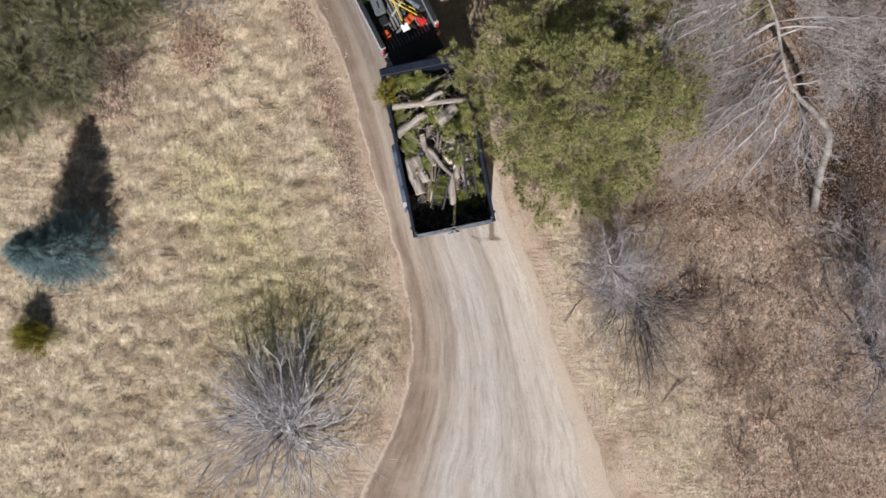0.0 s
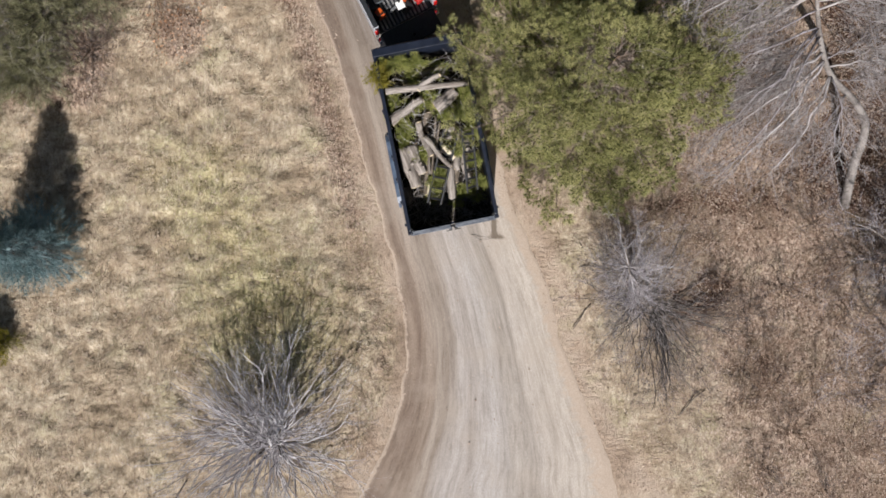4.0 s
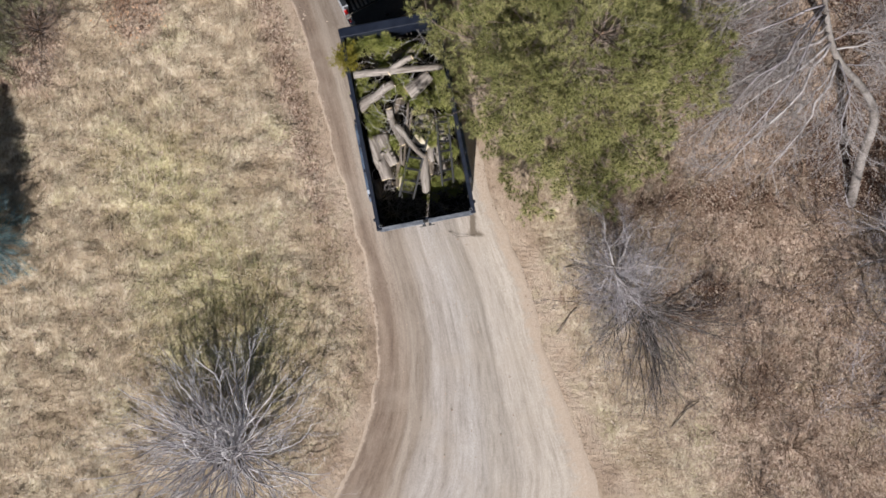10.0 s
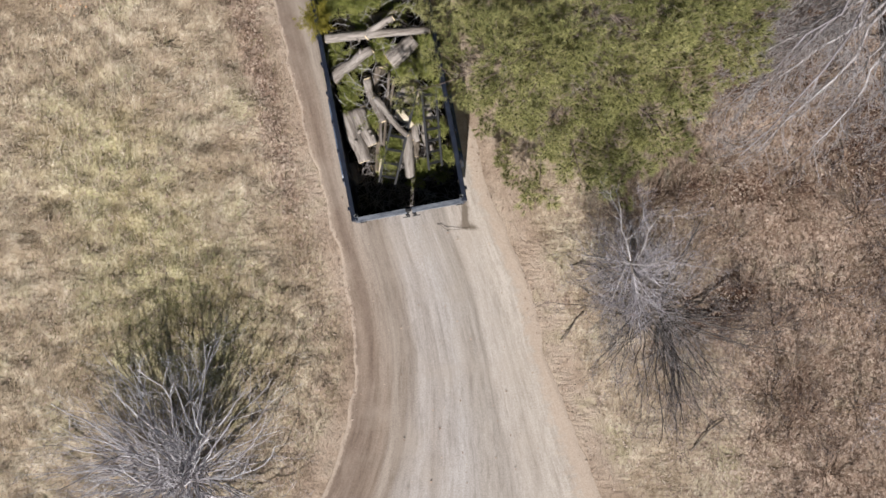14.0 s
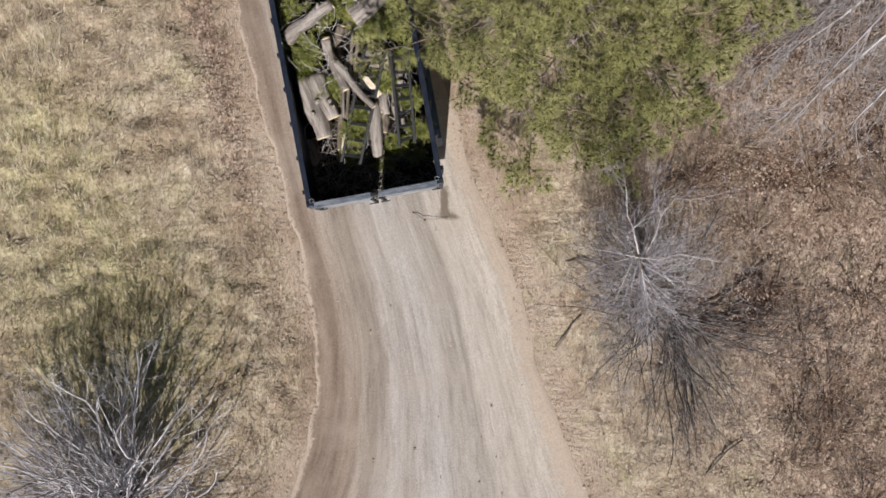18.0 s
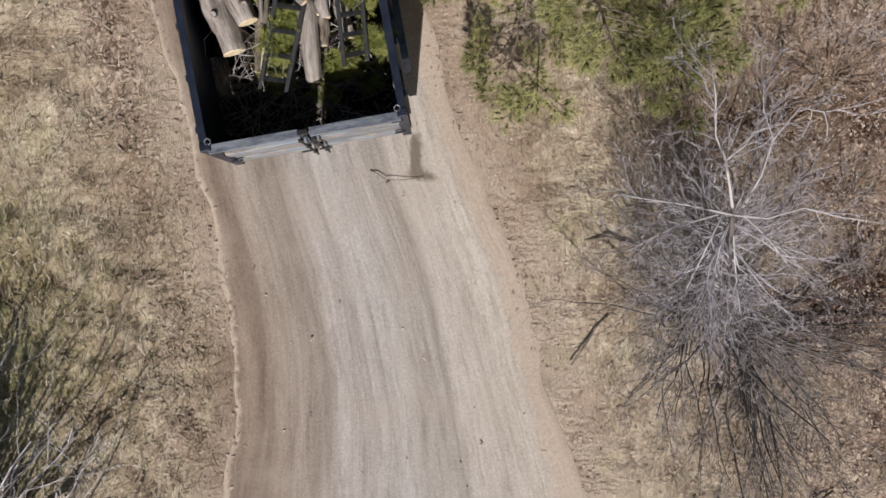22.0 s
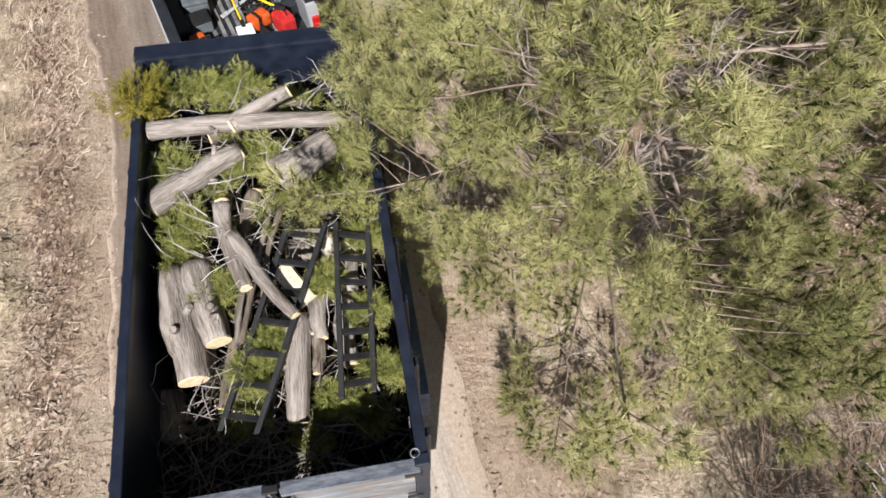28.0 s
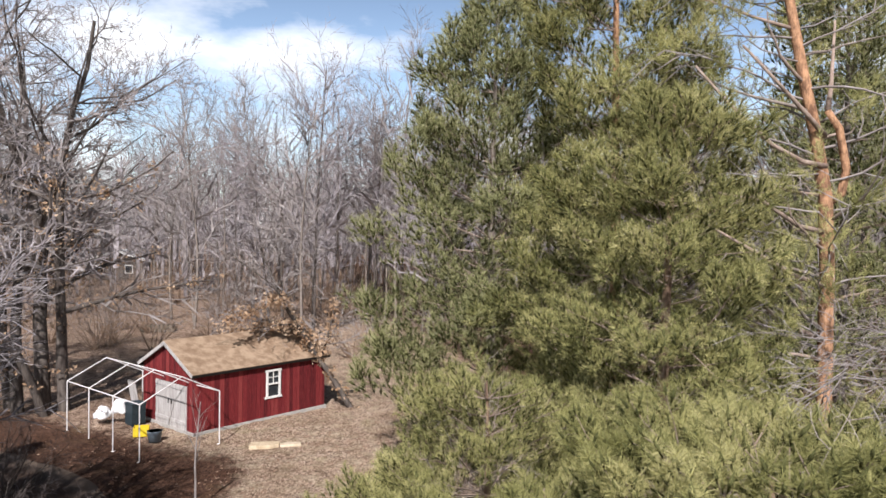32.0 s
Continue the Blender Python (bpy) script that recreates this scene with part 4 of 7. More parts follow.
def build_shed():
    """Local x runs across the gable away from the long front wall, y along the ridge."""
    s = thing("shed", SHED, "old red board shed with brown roof and grey doors", "shed")
    W, L = S_W, S_L
    part("floor_slab", box((-W / 2, L / 2, 0.04), (W + 0.1, L + 0.1, 0.16), 0.01), plain("concrete", (0.3, 0.29, 0.27), (0.42, 0.41, 0.39)), s)
    # long walls, the front one with its window opening
    part("wall", box((-W + 0.05, L / 2, S_H / 2 + 0.05), (0.08, L, S_H - 0.1)), wood_red.mat, s)
    wy, wz, ww, wh = 3.25, 1.34, 0.56, 1.0
    front = bmesh.new()
    for y0, y1, z0, z1 in ((0, wy - ww / 2, 0.1, S_H), (wy + ww / 2, L, 0.1, S_H), (wy - ww / 2, wy + ww / 2, 0.1, wz - wh / 2), (wy - ww / 2, wy + ww / 2, wz + wh / 2, S_H)):
        box((-0.06, (y0 + y1) / 2, (z0 + z1) / 2), (0.06, y1 - y0, z1 - z0), 0, front)
    part("wall", front, wood_red.mat, s)
    gable = [(-W + 0.01, 0.1), (-0.03, 0.1), (-0.03, S_H), (-W / 2, S_R - 0.06), (-W + 0.01, S_H)]
    part("wall", prism(gable, L - 0.08, L - 0.01, "y"), wood_red.mat, s)
    dx0, dx1, dz = -2.6, -0.45, 1.66
    gb = bmesh.new()
    prism([(-W + 0.01, 0.1), (dx0, 0.1), (dx0, S_H), (-W + 0.01, S_H)], 0.02, 0.08, "y", 0, gb)
    prism([(dx1, 0.1), (-0.03, 0.1), (-0.03, S_H), (dx1, S_H)], 0.02, 0.08, "y", 0, gb)
    prism([(dx0, dz), (dx1, dz), (dx1, S_H), (dx0, S_H)], 0.02, 0.08, "y", 0, gb)
    prism([(-W + 0.01, S_H), (-0.03, S_H), (-W / 2, S_R - 0.06)], 0.02, 0.08, "y", 0, gb)
    part("wall", gb, wood_red.mat, s)
    # boards
    rng = random.Random(4)
    y = 0.0
    while y < L - 0.03:
        w = min(rng.uniform(0.13, 0.21), L - y)
        lo, hi = 0.08 + rng.uniform(-0.03, 0.05), S_H + 0.02
        spans = [(lo, hi)] if y + w < wy - ww / 2 or y > wy + ww / 2 else [(lo, wz - wh / 2), (wz + wh / 2, hi)]
        for a, b in spans:
            part("board", box((-0.018 + rng.uniform(-0.004, 0.004), y + w / 2, (a + b) / 2), (0.022, w - 0.014, b - a), 0.003), wood_red.mat, s)
        y += w
    x = -W
    while x < -0.02:
        w = min(rng.uniform(0.14, 0.2), -x)
        xm = x + w / 2
        top = S_H + (S_R - S_H - 0.08) * (1 - abs(xm + W / 2) / (W / 2))
        lo = dz if dx0 < xm < dx1 else 0.08 + rng.uniform(-0.02, 0.05)
        part("board", box((xm, 0.005 + rng.uniform(-0.003, 0.003), (lo + top) / 2), (w - 0.014, 0.022, top - lo), 0.003), wood_red.mat, s)
        x += w
    # roof: two slopes of shingle courses, boards at the edges
    slope, run = math.atan2(S_R - S_H, W / 2), W / 2 + 0.16
    length = run / math.cos(slope)
    for sd in (-1, 1):
        m = Matrix.Translation((-W / 2, L / 2, S_R + 0.03)) @ Matrix.Rotation(sd * slope, 4, "Y")
        rp = part("roof", box((sd * length / 2, 0, -0.02), (length, L + 0.3, 0.05), 0.005, None, m), roofing, s)
        courses = 12
        for c in range(courses):
            part("shingle_course", box((sd * (c + 0.5) * length / courses, 0, 0.018), (length / courses + 0.02, L + 0.32, 0.014), 0.003, None, m @ Matrix.Translation((sd * (c + 0.5) * length / courses, 0, 0)) @ Matrix.Rotation(radians(sd * 2.0), 4, "Y") @ Matrix.Translation((-sd * (c + 0.5) * length / courses, 0, 0))), roofing, rp)
        for ye in (-0.16, L + 0.16):
            part("barge_board", box((sd * length / 2, ye - L / 2, -0.05), (length, 0.03, 0.13), 0.004, None, m), grey_door, s)
        part("fascia", box((sd * (length + 0.0), 0, -0.06), (0.03, L + 0.3, 0.1), 0.004, None, m), black_steel, s)
    part("ridge_cap", prism([(-W / 2 - 0.16, S_R - 0.02), (-W / 2, S_R + 0.075), (-W / 2 + 0.16, S_R - 0.02)], -0.16, L + 0.16, "y"), roofing, s)
    # window
    wn_ = new("window")
    wn_.parent = s
    for cy, cz, sy, sz in ((wy, wz + wh / 2, ww + 0.16, 0.08), (wy, wz - wh / 2, ww + 0.2, 0.08), (wy - ww / 2, wz, 0.08, wh), (wy + ww / 2, wz, 0.08, wh), (wy, wz, ww, 0.05)):
        part("frame_bar", box((0.012, cy, cz), (0.05, sy, sz), 0.006), white_wood, wn_)
    part("glazing_bar", box((0.005, wy, wz + wh / 4), (0.025, 0.025, wh / 2), 0.003), white_wood, wn_)
    part("glazing_bar", box((0.006, wy, wz + wh / 4), (0.025, ww, 0.025), 0.003), white_wood, wn_)
    part("pane", box((-0.03, wy, wz + wh / 4), (0.008, ww, wh / 2)), window_glass, wn_)
    part("pane", box((-0.034, wy, wz - wh / 4), (0.008, ww, wh / 2)), window_glass, wn_)
    # double doors
    for a, b in ((dx0, (dx0 + dx1) / 2 - 0.01), ((dx0 + dx1) / 2 + 0.01, dx1)):
        d = new("door")
        d.parent = s
        n = 7
        for i in range(n):
            part("plank", box((a + (b - a) * (i + 0.5) / n, -0.012, (dz + 0.1) / 2), ((b - a) / n - 0.01, 0.03, dz - 0.12), 0.003), grey_door, d)
        for z in (0.35, 1.55):
            part("brace", box(((a + b) / 2, -0.04, z), (b - a - 0.06, 0.03, 0.12), 0.004), grey_door, d)
        part("handle", box((b - 0.1 if a == dx0 else a + 0.1, -0.06, 1.0), (0.03, 0.03, 0.16), 0.008), black_steel, d)
    return s


shed = build_shed()

# ---- bare carport frame of white tubes ----
white_tube = plain("white_powder_coat", (0.62, 0.6, 0.6), (0.78, 0.77, 0.77), 12, 0.5, 0, 0.4, 0.05)


def build_frame():
    c = thing("carport_frame", None, "bare white tube frame of a garage tent standing before the shed", "carport frame")
    a, along, across = Vector((-7.93, 19.87, 0)), Vector((-4.05, 3.22, 0)), Vector((1.72, 2.05, 0))
    eave, ridge = 1.76, 2.42
    up = Vector((0, 0, 1))
    for i in range(4):
        p = a + along * (i / 3)
        q = p + across
        top = (p + q) / 2 + up * ridge
        for foot in (p, q):
            part("leg", tube([foot + up * 0.0, foot + up * eave], 0.019, 8), white_tube, c)
            part("rafter", tube([foot + up * eave, top], 0.019, 8), white_tube, c)
            part("foot_plate", box(foot + up * 0.01, (0.12, 0.12, 0.02), 0.004), white_tube, c)
    for off, z in ((Vector(), eave), (across, eave), (across / 2, ridge)):
        part("purlin", tube([a + off + up * z, a + along + off + up * z], 0.018, 8), white_tube, c)
    return c


build_frame()


# ---- evergreens ----
bark_orange = plain("orange_pine_bark", (0.13, 0.07, 0.045), (0.50, 0.29, 0.17), 9, 0.9, 0, 0.15, 0.9, 0.03, 30, (1, 1, 0.4))
bark_grey = plain("grey_bark", (0.15, 0.125, 0.105), (0.30, 0.265, 0.235), 6, 0.92, 0, 0.12, 0.7, 0.015, 30, (1, 1, 0.3))
bark_dark = plain("dark_oak_bark", (0.06, 0.05, 0.045), (0.15, 0.13, 0.115), 6, 0.95, 0, 0.1, 0.8, 0.02, 26, (1, 1, 0.25))
twig_grey = varied("grey_twigs", [(0.16, 0.135, 0.125), (0.26, 0.235, 0.225), (0.36, 0.335, 0.33)], 1.5)
twig_pale = varied("pale_twigs", [(0.28, 0.25, 0.235), (0.42, 0.39, 0.38), (0.58, 0.555, 0.55)], 1.5)
twig_lilac = varied("lilac_grey_twigs", [(0.16, 0.138, 0.14), (0.28, 0.255, 0.265), (0.46, 0.435, 0.45)], 1.5)
twig_willow = varied("silvery_willow_twigs", [(0.20, 0.178, 0.182), (0.43, 0.405, 0.415), (0.70, 0.675, 0.685)], 1.5)
twig_dark = varied("dark_twigs", [(0.06, 0.048, 0.045), (0.12, 0.10, 0.095), (0.20, 0.175, 0.17)], 1.5)
twig_brown = varied("brown_twigs", [(0.13, 0.085, 0.06), (0.22, 0.15, 0.105), (0.33, 0.25, 0.19)], 1.5)
needle_mat = varied("scots_pine_needles", [(0.095, 0.102, 0.034), (0.205, 0.208, 0.074), (0.32, 0.314, 0.125), (0.44, 0.415, 0.182), (0.56, 0.52, 0.272)], 1.4, 0.55, 0.25, 0.2)
needle_dark = varied("white_pine_needles", [(0.11, 0.125, 0.058), (0.22, 0.23, 0.105), (0.335, 0.34, 0.165), (0.47, 0.465, 0.25)], 1.4, 0.5, 0.3, 0.22)


def brush_tuft(rng, count, length, spread, stem, thick=0.0019):
    """One shoot along z, clothed in needles: thin triangles that point forward and out."""
    v, f = [], []
    for i in range(count):
        a, h = 2.4 * i + rng.uniform(-0.5, 0.5), stem * (i + rng.uniform(0, 1)) / count
        tilt = spread * (1.1 - 0.6 * h / stem) * rng.uniform(0.75, 1.15)
        d = np.array([math.cos(a) * math.sin(tilt), math.sin(a) * math.sin(tilt), math.cos(tilt)])
        w = np.cross(d, [math.sin(a * 3), math.cos(a * 3), 0.3])
        w = w / np.linalg.norm(w) * thick
        p = np.array([0, 0, h])
        L = length * rng.uniform(0.75, 1.15)
        v += [p - w, p + w, p + d * L]
        f.append((3 * i, 3 * i + 1, 3 * i + 2))
    return np.array(v), f


def shoot_core(rng, stem, wide):
    """The core of a shoot, a slim three-sided spindle."""
    v = [(0, 0, -stem * 0.3)] + [(math.cos(a) * wide, math.sin(a) * wide, stem * rng.uniform(0.3, 0.5)) for a in (0.3, 2.4, 4.5)] + [(0, 0, stem * 1.05)]
    return np.array(v), [(0, 2, 1), (0, 3, 2), (0, 1, 3), (1, 2, 4), (2, 3, 4), (3, 1, 4)]


def pine(name, base, height, radius, low, label, seed, dens=1.0, needles=None, bark=None, lean=(0, 0), tuft_size=1.0, trunk_r=0.16, shape=0.55, count=36, inner=0.3, whorl=0.3, limb_bark=None, per_clump=9, skirt=0.7, dead=2, droop=0.0, gap=0.0, airy=1.25, open_at=-0.2):
    """A pine: tapered trunk, whorls of limbs that fork, sprays of needle shoots at the limbs' ends, bare dead twigs within."""
    rng = np.random.default_rng(seed)
    t = thing(name, pose(base[0], base[1], ground_z(*base)), label, "pine tree")
    n = 10
    hs = np.linspace(0, 1, n + 1)
    axis = np.array([(lean[0] * f + 0.10 * math.sin(3 * f + seed), lean[1] * f + 0.10 * math.cos(2.4 * f + seed), height * f - (0.12 if f == 0 else 0)) for f in hs])
    radii = [trunk_r * (1.25 if i == 0 else 1 - 0.88 * i / n) for i in range(n + 1)]
    part("trunk", tube(axis, radii, 12), bark or bark_orange, t, smooth=True)
    limbs, twigs, tufts, dirs = [], [], [], []

    def dead_twig(o, d, length, r, level):
        for i in range(3):
            d = unit(d + rng.normal(0, 0.22, 3))
            q = o + d * length / 3
            twigs.append((*o, *q, r * (1 - 0.25 * i), r * (0.75 - 0.25 * i)))
            o = q
            if level < 2:
                dead_twig(o, unit(d + unit(rng.normal(0, 1, 3)) * 0.9), length * rng.uniform(0.35, 0.6), r * 0.6, level + 1)

    def shoot(o, d, length, r0, level):
        pieces = max(2, int(length / 0.3))
        pts, dd = [o], d
        for i in range(pieces):
            dd = unit(dd + rng.normal(0, 0.11, 3) + np.array([0, 0, 0.05 + 0.09 * level - droop]))
            pts.append(pts[-1] + dd * length / pieces)
            limbs.append((*pts[-2], *pts[-1], r0 * (1 - 0.7 * i / pieces), r0 * (1 - 0.7 * (i + 1) / pieces)))
        if level == 0:
            m = max(2, int(length * 4.4 * dens))
            first = inner * (1 - 0.9 * max(0.0, min(1.0, o[2] / height)) ** 2)
            for i in range(m):
                g_ = first + (1 - first) * (i + rng.uniform(0, 1)) / m
                ip = min(int(g_ * pieces), pieces - 1)
                q = pts[ip] + (pts[ip + 1] - pts[ip]) * min(1, g_ * pieces - ip)
                main = unit(pts[ip + 1] - pts[ip])
                sidev = unit(np.cross(main, [0, 0, 1]) + 1e-6) * (1 if i % 2 else -1)
                if noise.noise(Vector(q) * airy + Vector((seed, 0, 0))) < open_at:
                    continue
                sd_ = unit(main * rng.uniform(0.5, 1.0) + sidev * rng.uniform(0.4, 1.1) + np.array([0, 0, rng.uniform(-0.1, 0.6)]))
                ln = (0.40 * length * (1.15 - g_) + 0.2) * rng.uniform(0.7, 1.25)
                shoot(q, sd_, min(ln, 1.0), 0.008, 1)
            for i in range(int(dead * length)):
                ip = int(rng.uniform(0, 0.75) * pieces)
                dead_twig(pts[ip], unit(dd * 0.6 + rng.normal(0, 0.7, 3)), rng.uniform(0.25, 0.6), 0.006, 0)
            spray(pts[-1], dd, 1.0)
        else:
            spray(pts[-1], dd, 0.75 + 0.35 * min(1.0, length))

    def spray(o, d, big):
        """The end of a branch: a leading shoot and side shoots set along it, all turning up to the light."""
        up = unit(d * 0.8 + np.array([0, 0, 0.6]))
        sidev = unit(np.cross(up, rng.normal(0, 1, 3)))
        other, spin = np.cross(up, sidev), rng.uniform(0, 6.28)
        k_ = max(3, int(per_clump * big * rng.uniform(0.75, 1.2)))
        for i in range(k_):
            a, f = spin + 2.4 * i, i / k_
            out_ = sidev * math.cos(a) + other * math.sin(a)
            r_ = 0 if i == 0 else rng.uniform(0.7, 1.15)
            tufts.append(o - up * 0.25 * big * tuft_size * f + out_ * r_ * tuft_size * (0.035 + 0.075 * f))
            dirs.append(unit(up + out_ * r_ * (0.55 + 0.5 * f) + np.array([0, 0, 0.25]) + rng.normal(0, 0.1, 3)))

    z = low
    while z < height * 0.985:
        f = z / height
        c = np.array([np.interp(f, hs, axis[:, i]) for i in range(3)])
        reach = max(0.25, radius * (1 - f) ** shape * (skirt + (1 - skirt) * min(1, (z - low) / max(0.6, 0.15 * height if skirt > 0.65 else 0.4 * height))))
        k = int(rng.integers(4, 7))
        for j in range(k):
            a = 2 * np.pi * (j + rng.uniform(-0.3, 0.3)) / k + z * 2.3
            if rng.uniform() < gap:
                continue
            L = reach * rng.uniform(0.6, 1.12)
            rise = 0.35 * f + rng.uniform(-0.15, 0.2) - (0.12 if f < 0.3 else 0)
            shoot(c, unit(np.array([math.cos(a), math.sin(a), rise])), L, 0.007 + 0.006 * L, 0)
        z += whorl * (1 - 0.4 * f)
    v, fcs = segments_mesh(limbs, 3)
    tagged(mesh_part("branchwork", v, fcs, limb_bark or bark_limb, t), kind="stuff")
    if twigs:
        tagged(mesh_part("dead_twig_tangle", *segments_mesh(twigs, 3), twig_dead, t), kind="stuff")
    tufts, dirs = np.array(tufts), np.array(dirs)
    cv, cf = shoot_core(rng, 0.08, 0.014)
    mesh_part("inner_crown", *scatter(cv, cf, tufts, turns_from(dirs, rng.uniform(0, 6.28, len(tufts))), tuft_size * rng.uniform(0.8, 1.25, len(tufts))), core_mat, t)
    allv, allf, base_i = [], [], 0
    group = rng.integers(0, 4, len(tufts))
    for k in range(4):
        tv, tf = brush_tuft(rng, count, 0.074, 1.36, 0.085, 0.0018 * math.sqrt(50 / count))
        sel = group == k
        vv, ff = scatter(tv, tf, tufts[sel], turns_from(dirs[sel], rng.uniform(0, 6.28, sel.sum())), tuft_size * rng.uniform(0.8, 1.25, sel.sum()))
        allv.append(vv)
        allf.append(ff + base_i)
        base_i += len(vv)
    mesh_part("crown", np.concatenate(allv), np.concatenate(allf), needles or needle_mat, t)
    return t


# Darker needle tone that paints shade into the middle of each tuft.
core_mat = varied("shaded_core_needles", [(0.045, 0.05, 0.018), (0.08, 0.085, 0.032), (0.125, 0.128, 0.05)], 1.4, 0.8, 0.15, 0.1)
twig_dead = varied("dead_pine_twigs", [(0.20, 0.16, 0.14), (0.34, 0.29, 0.265), (0.50, 0.45, 0.42)], 1.5)
bark_limb = plain("pinkish_limb_bark", (0.19, 0.14, 0.11), (0.37, 0.295, 0.25), 6, 0.9, 0, 0.15, 0.6, 0.015, 30)
bark_young = plain("young_pine_bark", (0.13, 0.085, 0.06), (0.26, 0.18, 0.13), 6, 0.92, 0, 0.12, 0.7, 0.015, 30, (1, 1, 0.4))
pine("scots_pine", (3.4, 3.15), 5.4, 4.5, 0.45, "bushy young pine with yellow-green needles leaning over the trailer", 11, 1.9, None, bark_young, shape=0.54, count=56, tuft_size=1.17, per_clump=11, dead=3, gap=0.02, airy=1.15, open_at=-0.17, trunk_r=0.12, whorl=0.34, skirt=0.645)
pine("scots_pine", (2.0, 9.0), 4.9, 2.9, 0.5, "bushy young pine with yellow-green needles beside the pickup", 12, 1.3, None, bark_young, shape=0.45, count=36, tuft_size=1.2, per_clump=9, trunk_r=0.11, whorl=0.4)
pine("scots_pine", (0.2, 10.3), 2.6, 2.2, 0.3, "low bushy pine beside the wet track", 18, 1.2, None, bark_young, shape=0.45, count=32, tuft_size=1.2, per_clump=9, trunk_r=0.07, whorl=0.3)
pine("scots_pine", (6.4, 6.6), 5.0, 2.9, 0.7, "young pine with pale green tufts among others", 13, 0.95, None, bark_young, shape=0.5, count=40, tuft_size=1.35, per_clump=14, trunk_r=0.11, whorl=0.38)
pine("scots_pine", (4.9, 13.6), 16.0, 3.1, 0.8, "tall dense pine with yellow-green needles", 15, 0.85, shape=0.32, tuft_size=1.95, whorl=0.58, count=20, inner=0.25, per_clump=13, dead=1, gap=0.08)
pine("scots_pine", (5.0, 10.4), 9.2, 2.7, 0.9, "middling pine with full yellow-green clumps", 17, 0.78, None, bark_young, shape=0.38, tuft_size=1.65, whorl=0.44, count=24, per_clump=14, dead=1, gap=0.05)
pine("white_pine", (11.6, 17.6), 15.0, 3.3, 1.2, "dark green pine behind the tall bare-stemmed pine", 19, 0.7, needle_dark, bark_dark, shape=0.45, tuft_size=2.3, whorl=0.6, count=14, inner=0.3, per_clump=8, dead=1, gap=0.05)
pine("white_pine", (2.6, 17.8), 13.8, 5.0, 0.8, "tall dark green pine behind the younger pines", 16, 0.85, needle_dark, bark_grey, shape=0.6, tuft_size=2.2, whorl=0.52, count=17, inner=0.3, per_clump=9, dead=0, skirt=0.9)


def limbed_pine(base, height, label, seed):
    """An open old pine: a bare orange trunk that forks, long curved limbs, twigs and few tufts."""
    rng = np.random.default_rng(seed)
    t = thing("scots_pine", pose(base[0], base[1], ground_z(*base)), label, "pine tree")
    axis = [(0.03, 0, -0.1), (0.04, 0, 2.0), (0.03, 0.05, 4.2), (0.02, 0.0, 6.4), (-0.03, 0, 7.6), (-0.2, 0.05, 8.7), (-0.45, 0.0, 9.7), (-0.75, 0.1, 11.5), (-0.7, 0.1, 15.0)]
    part("trunk", tube(axis, [0.15, 0.135, 0.125, 0.118, 0.11, 0.10, 0.09, 0.07, 0.02], 14), bark_orange, t, smooth=True)
    part("fork", tube([(0.0, 0, 7.45), (0.2, -0.06, 7.65), (0.25, -0.1, 8.05), (0.1, -0.15, 8.7), (-0.1, -0.15, 9.0)], [0.06, 0.07, 0.065, 0.06, 0.05], 10), bark_orange, t, smooth=True)
    for pts in ([(-0.08, -0.05, 8.6), (-0.5, -0.3, 8.9), (-1.0, -0.5, 9.3), (-1.7, -0.7, 9.9)], [(-0.05, -0.05, 8.1), (-0.5, -0.2, 8.15), (-1.1, -0.4, 8.4), (-1.8, -0.5, 9.0), (-2.4, -0.6, 9.6)], [(-0.1, -0.15, 9.0), (-0.02, -0.1, 9.4), (0.05, -0.05, 10.5)],
                [(0.0, 0, 7.0), (-0.6, -0.3, 7.1), (-1.3, -0.5, 7.5), (-2.0, -0.6, 7.6)], [(0.02, 0, 6.1), (-0.7, -0.4, 6.3), (-1.5, -0.7, 6.7), (-2.3, -0.9, 7.1)], [(0.03, 0, 5.2), (-0.8, -0.3, 5.5), (-1.7, -0.6, 6.2)]):
        part("limb", tube(pts, [0.05 - 0.032 * i / (len(pts) - 1) for i in range(len(pts))], 8), bark_limb, t, smooth=True)
    for k in range(18):
        h, a, ln = 4.4 + 0.46 * k, (math.pi + rng.normal(0, 0.75)) if k % 3 else rng.uniform(-0.8, 0.8), rng.uniform(1.2, 2.4)
        c = np.array([np.interp(h, [w[2] for w in axis], [w[i] for w in axis]) for i in range(3)])
        d, pts = unit(np.array([math.cos(a), math.sin(a) - 0.25, rng.uniform(-0.15, 0.35)])), [c]
        for _ in range(6):
            d = unit(d + rng.normal(0, 0.2, 3) + np.array([0, 0, 0.08]))
            pts.append(pts[-1] + d * ln / 6)
        part("limb", tube(pts, [0.034 - 0.0042 * i for i in range(7)], 7), bark_limb if k % 2 else bark_grey, t, smooth=True)
    segs, tufts, dirs = [], [], []

    def twig(p, d, length, r, level):
        n = max(2, int(length / 0.28))
        for i in range(n):
            d = unit(d + rng.normal(0, 0.13, 3) + np.array([0, 0, 0.03]))
            q = p + d * length / n
            segs.append((*p, *q, r * (1 - 0.7 * i / n), r * (1 - 0.7 * (i + 1) / n)))
            if level < 2 and i > 0 and rng.uniform() < 0.85:
                s_ = unit(np.cross(d, rng.normal(0, 1, 3)))
                twig(q, unit(d * 0.7 + s_ * 0.8), length * rng.uniform(0.25, 0.45), max(0.008, r * 0.5), level + 1)
            p = q
        if level >= 1 and rng.uniform() < 0.2 or level == 0:
            for k in range(14):
                o = rng.normal(0, 0.12, 3)
                tufts.append(p + o)
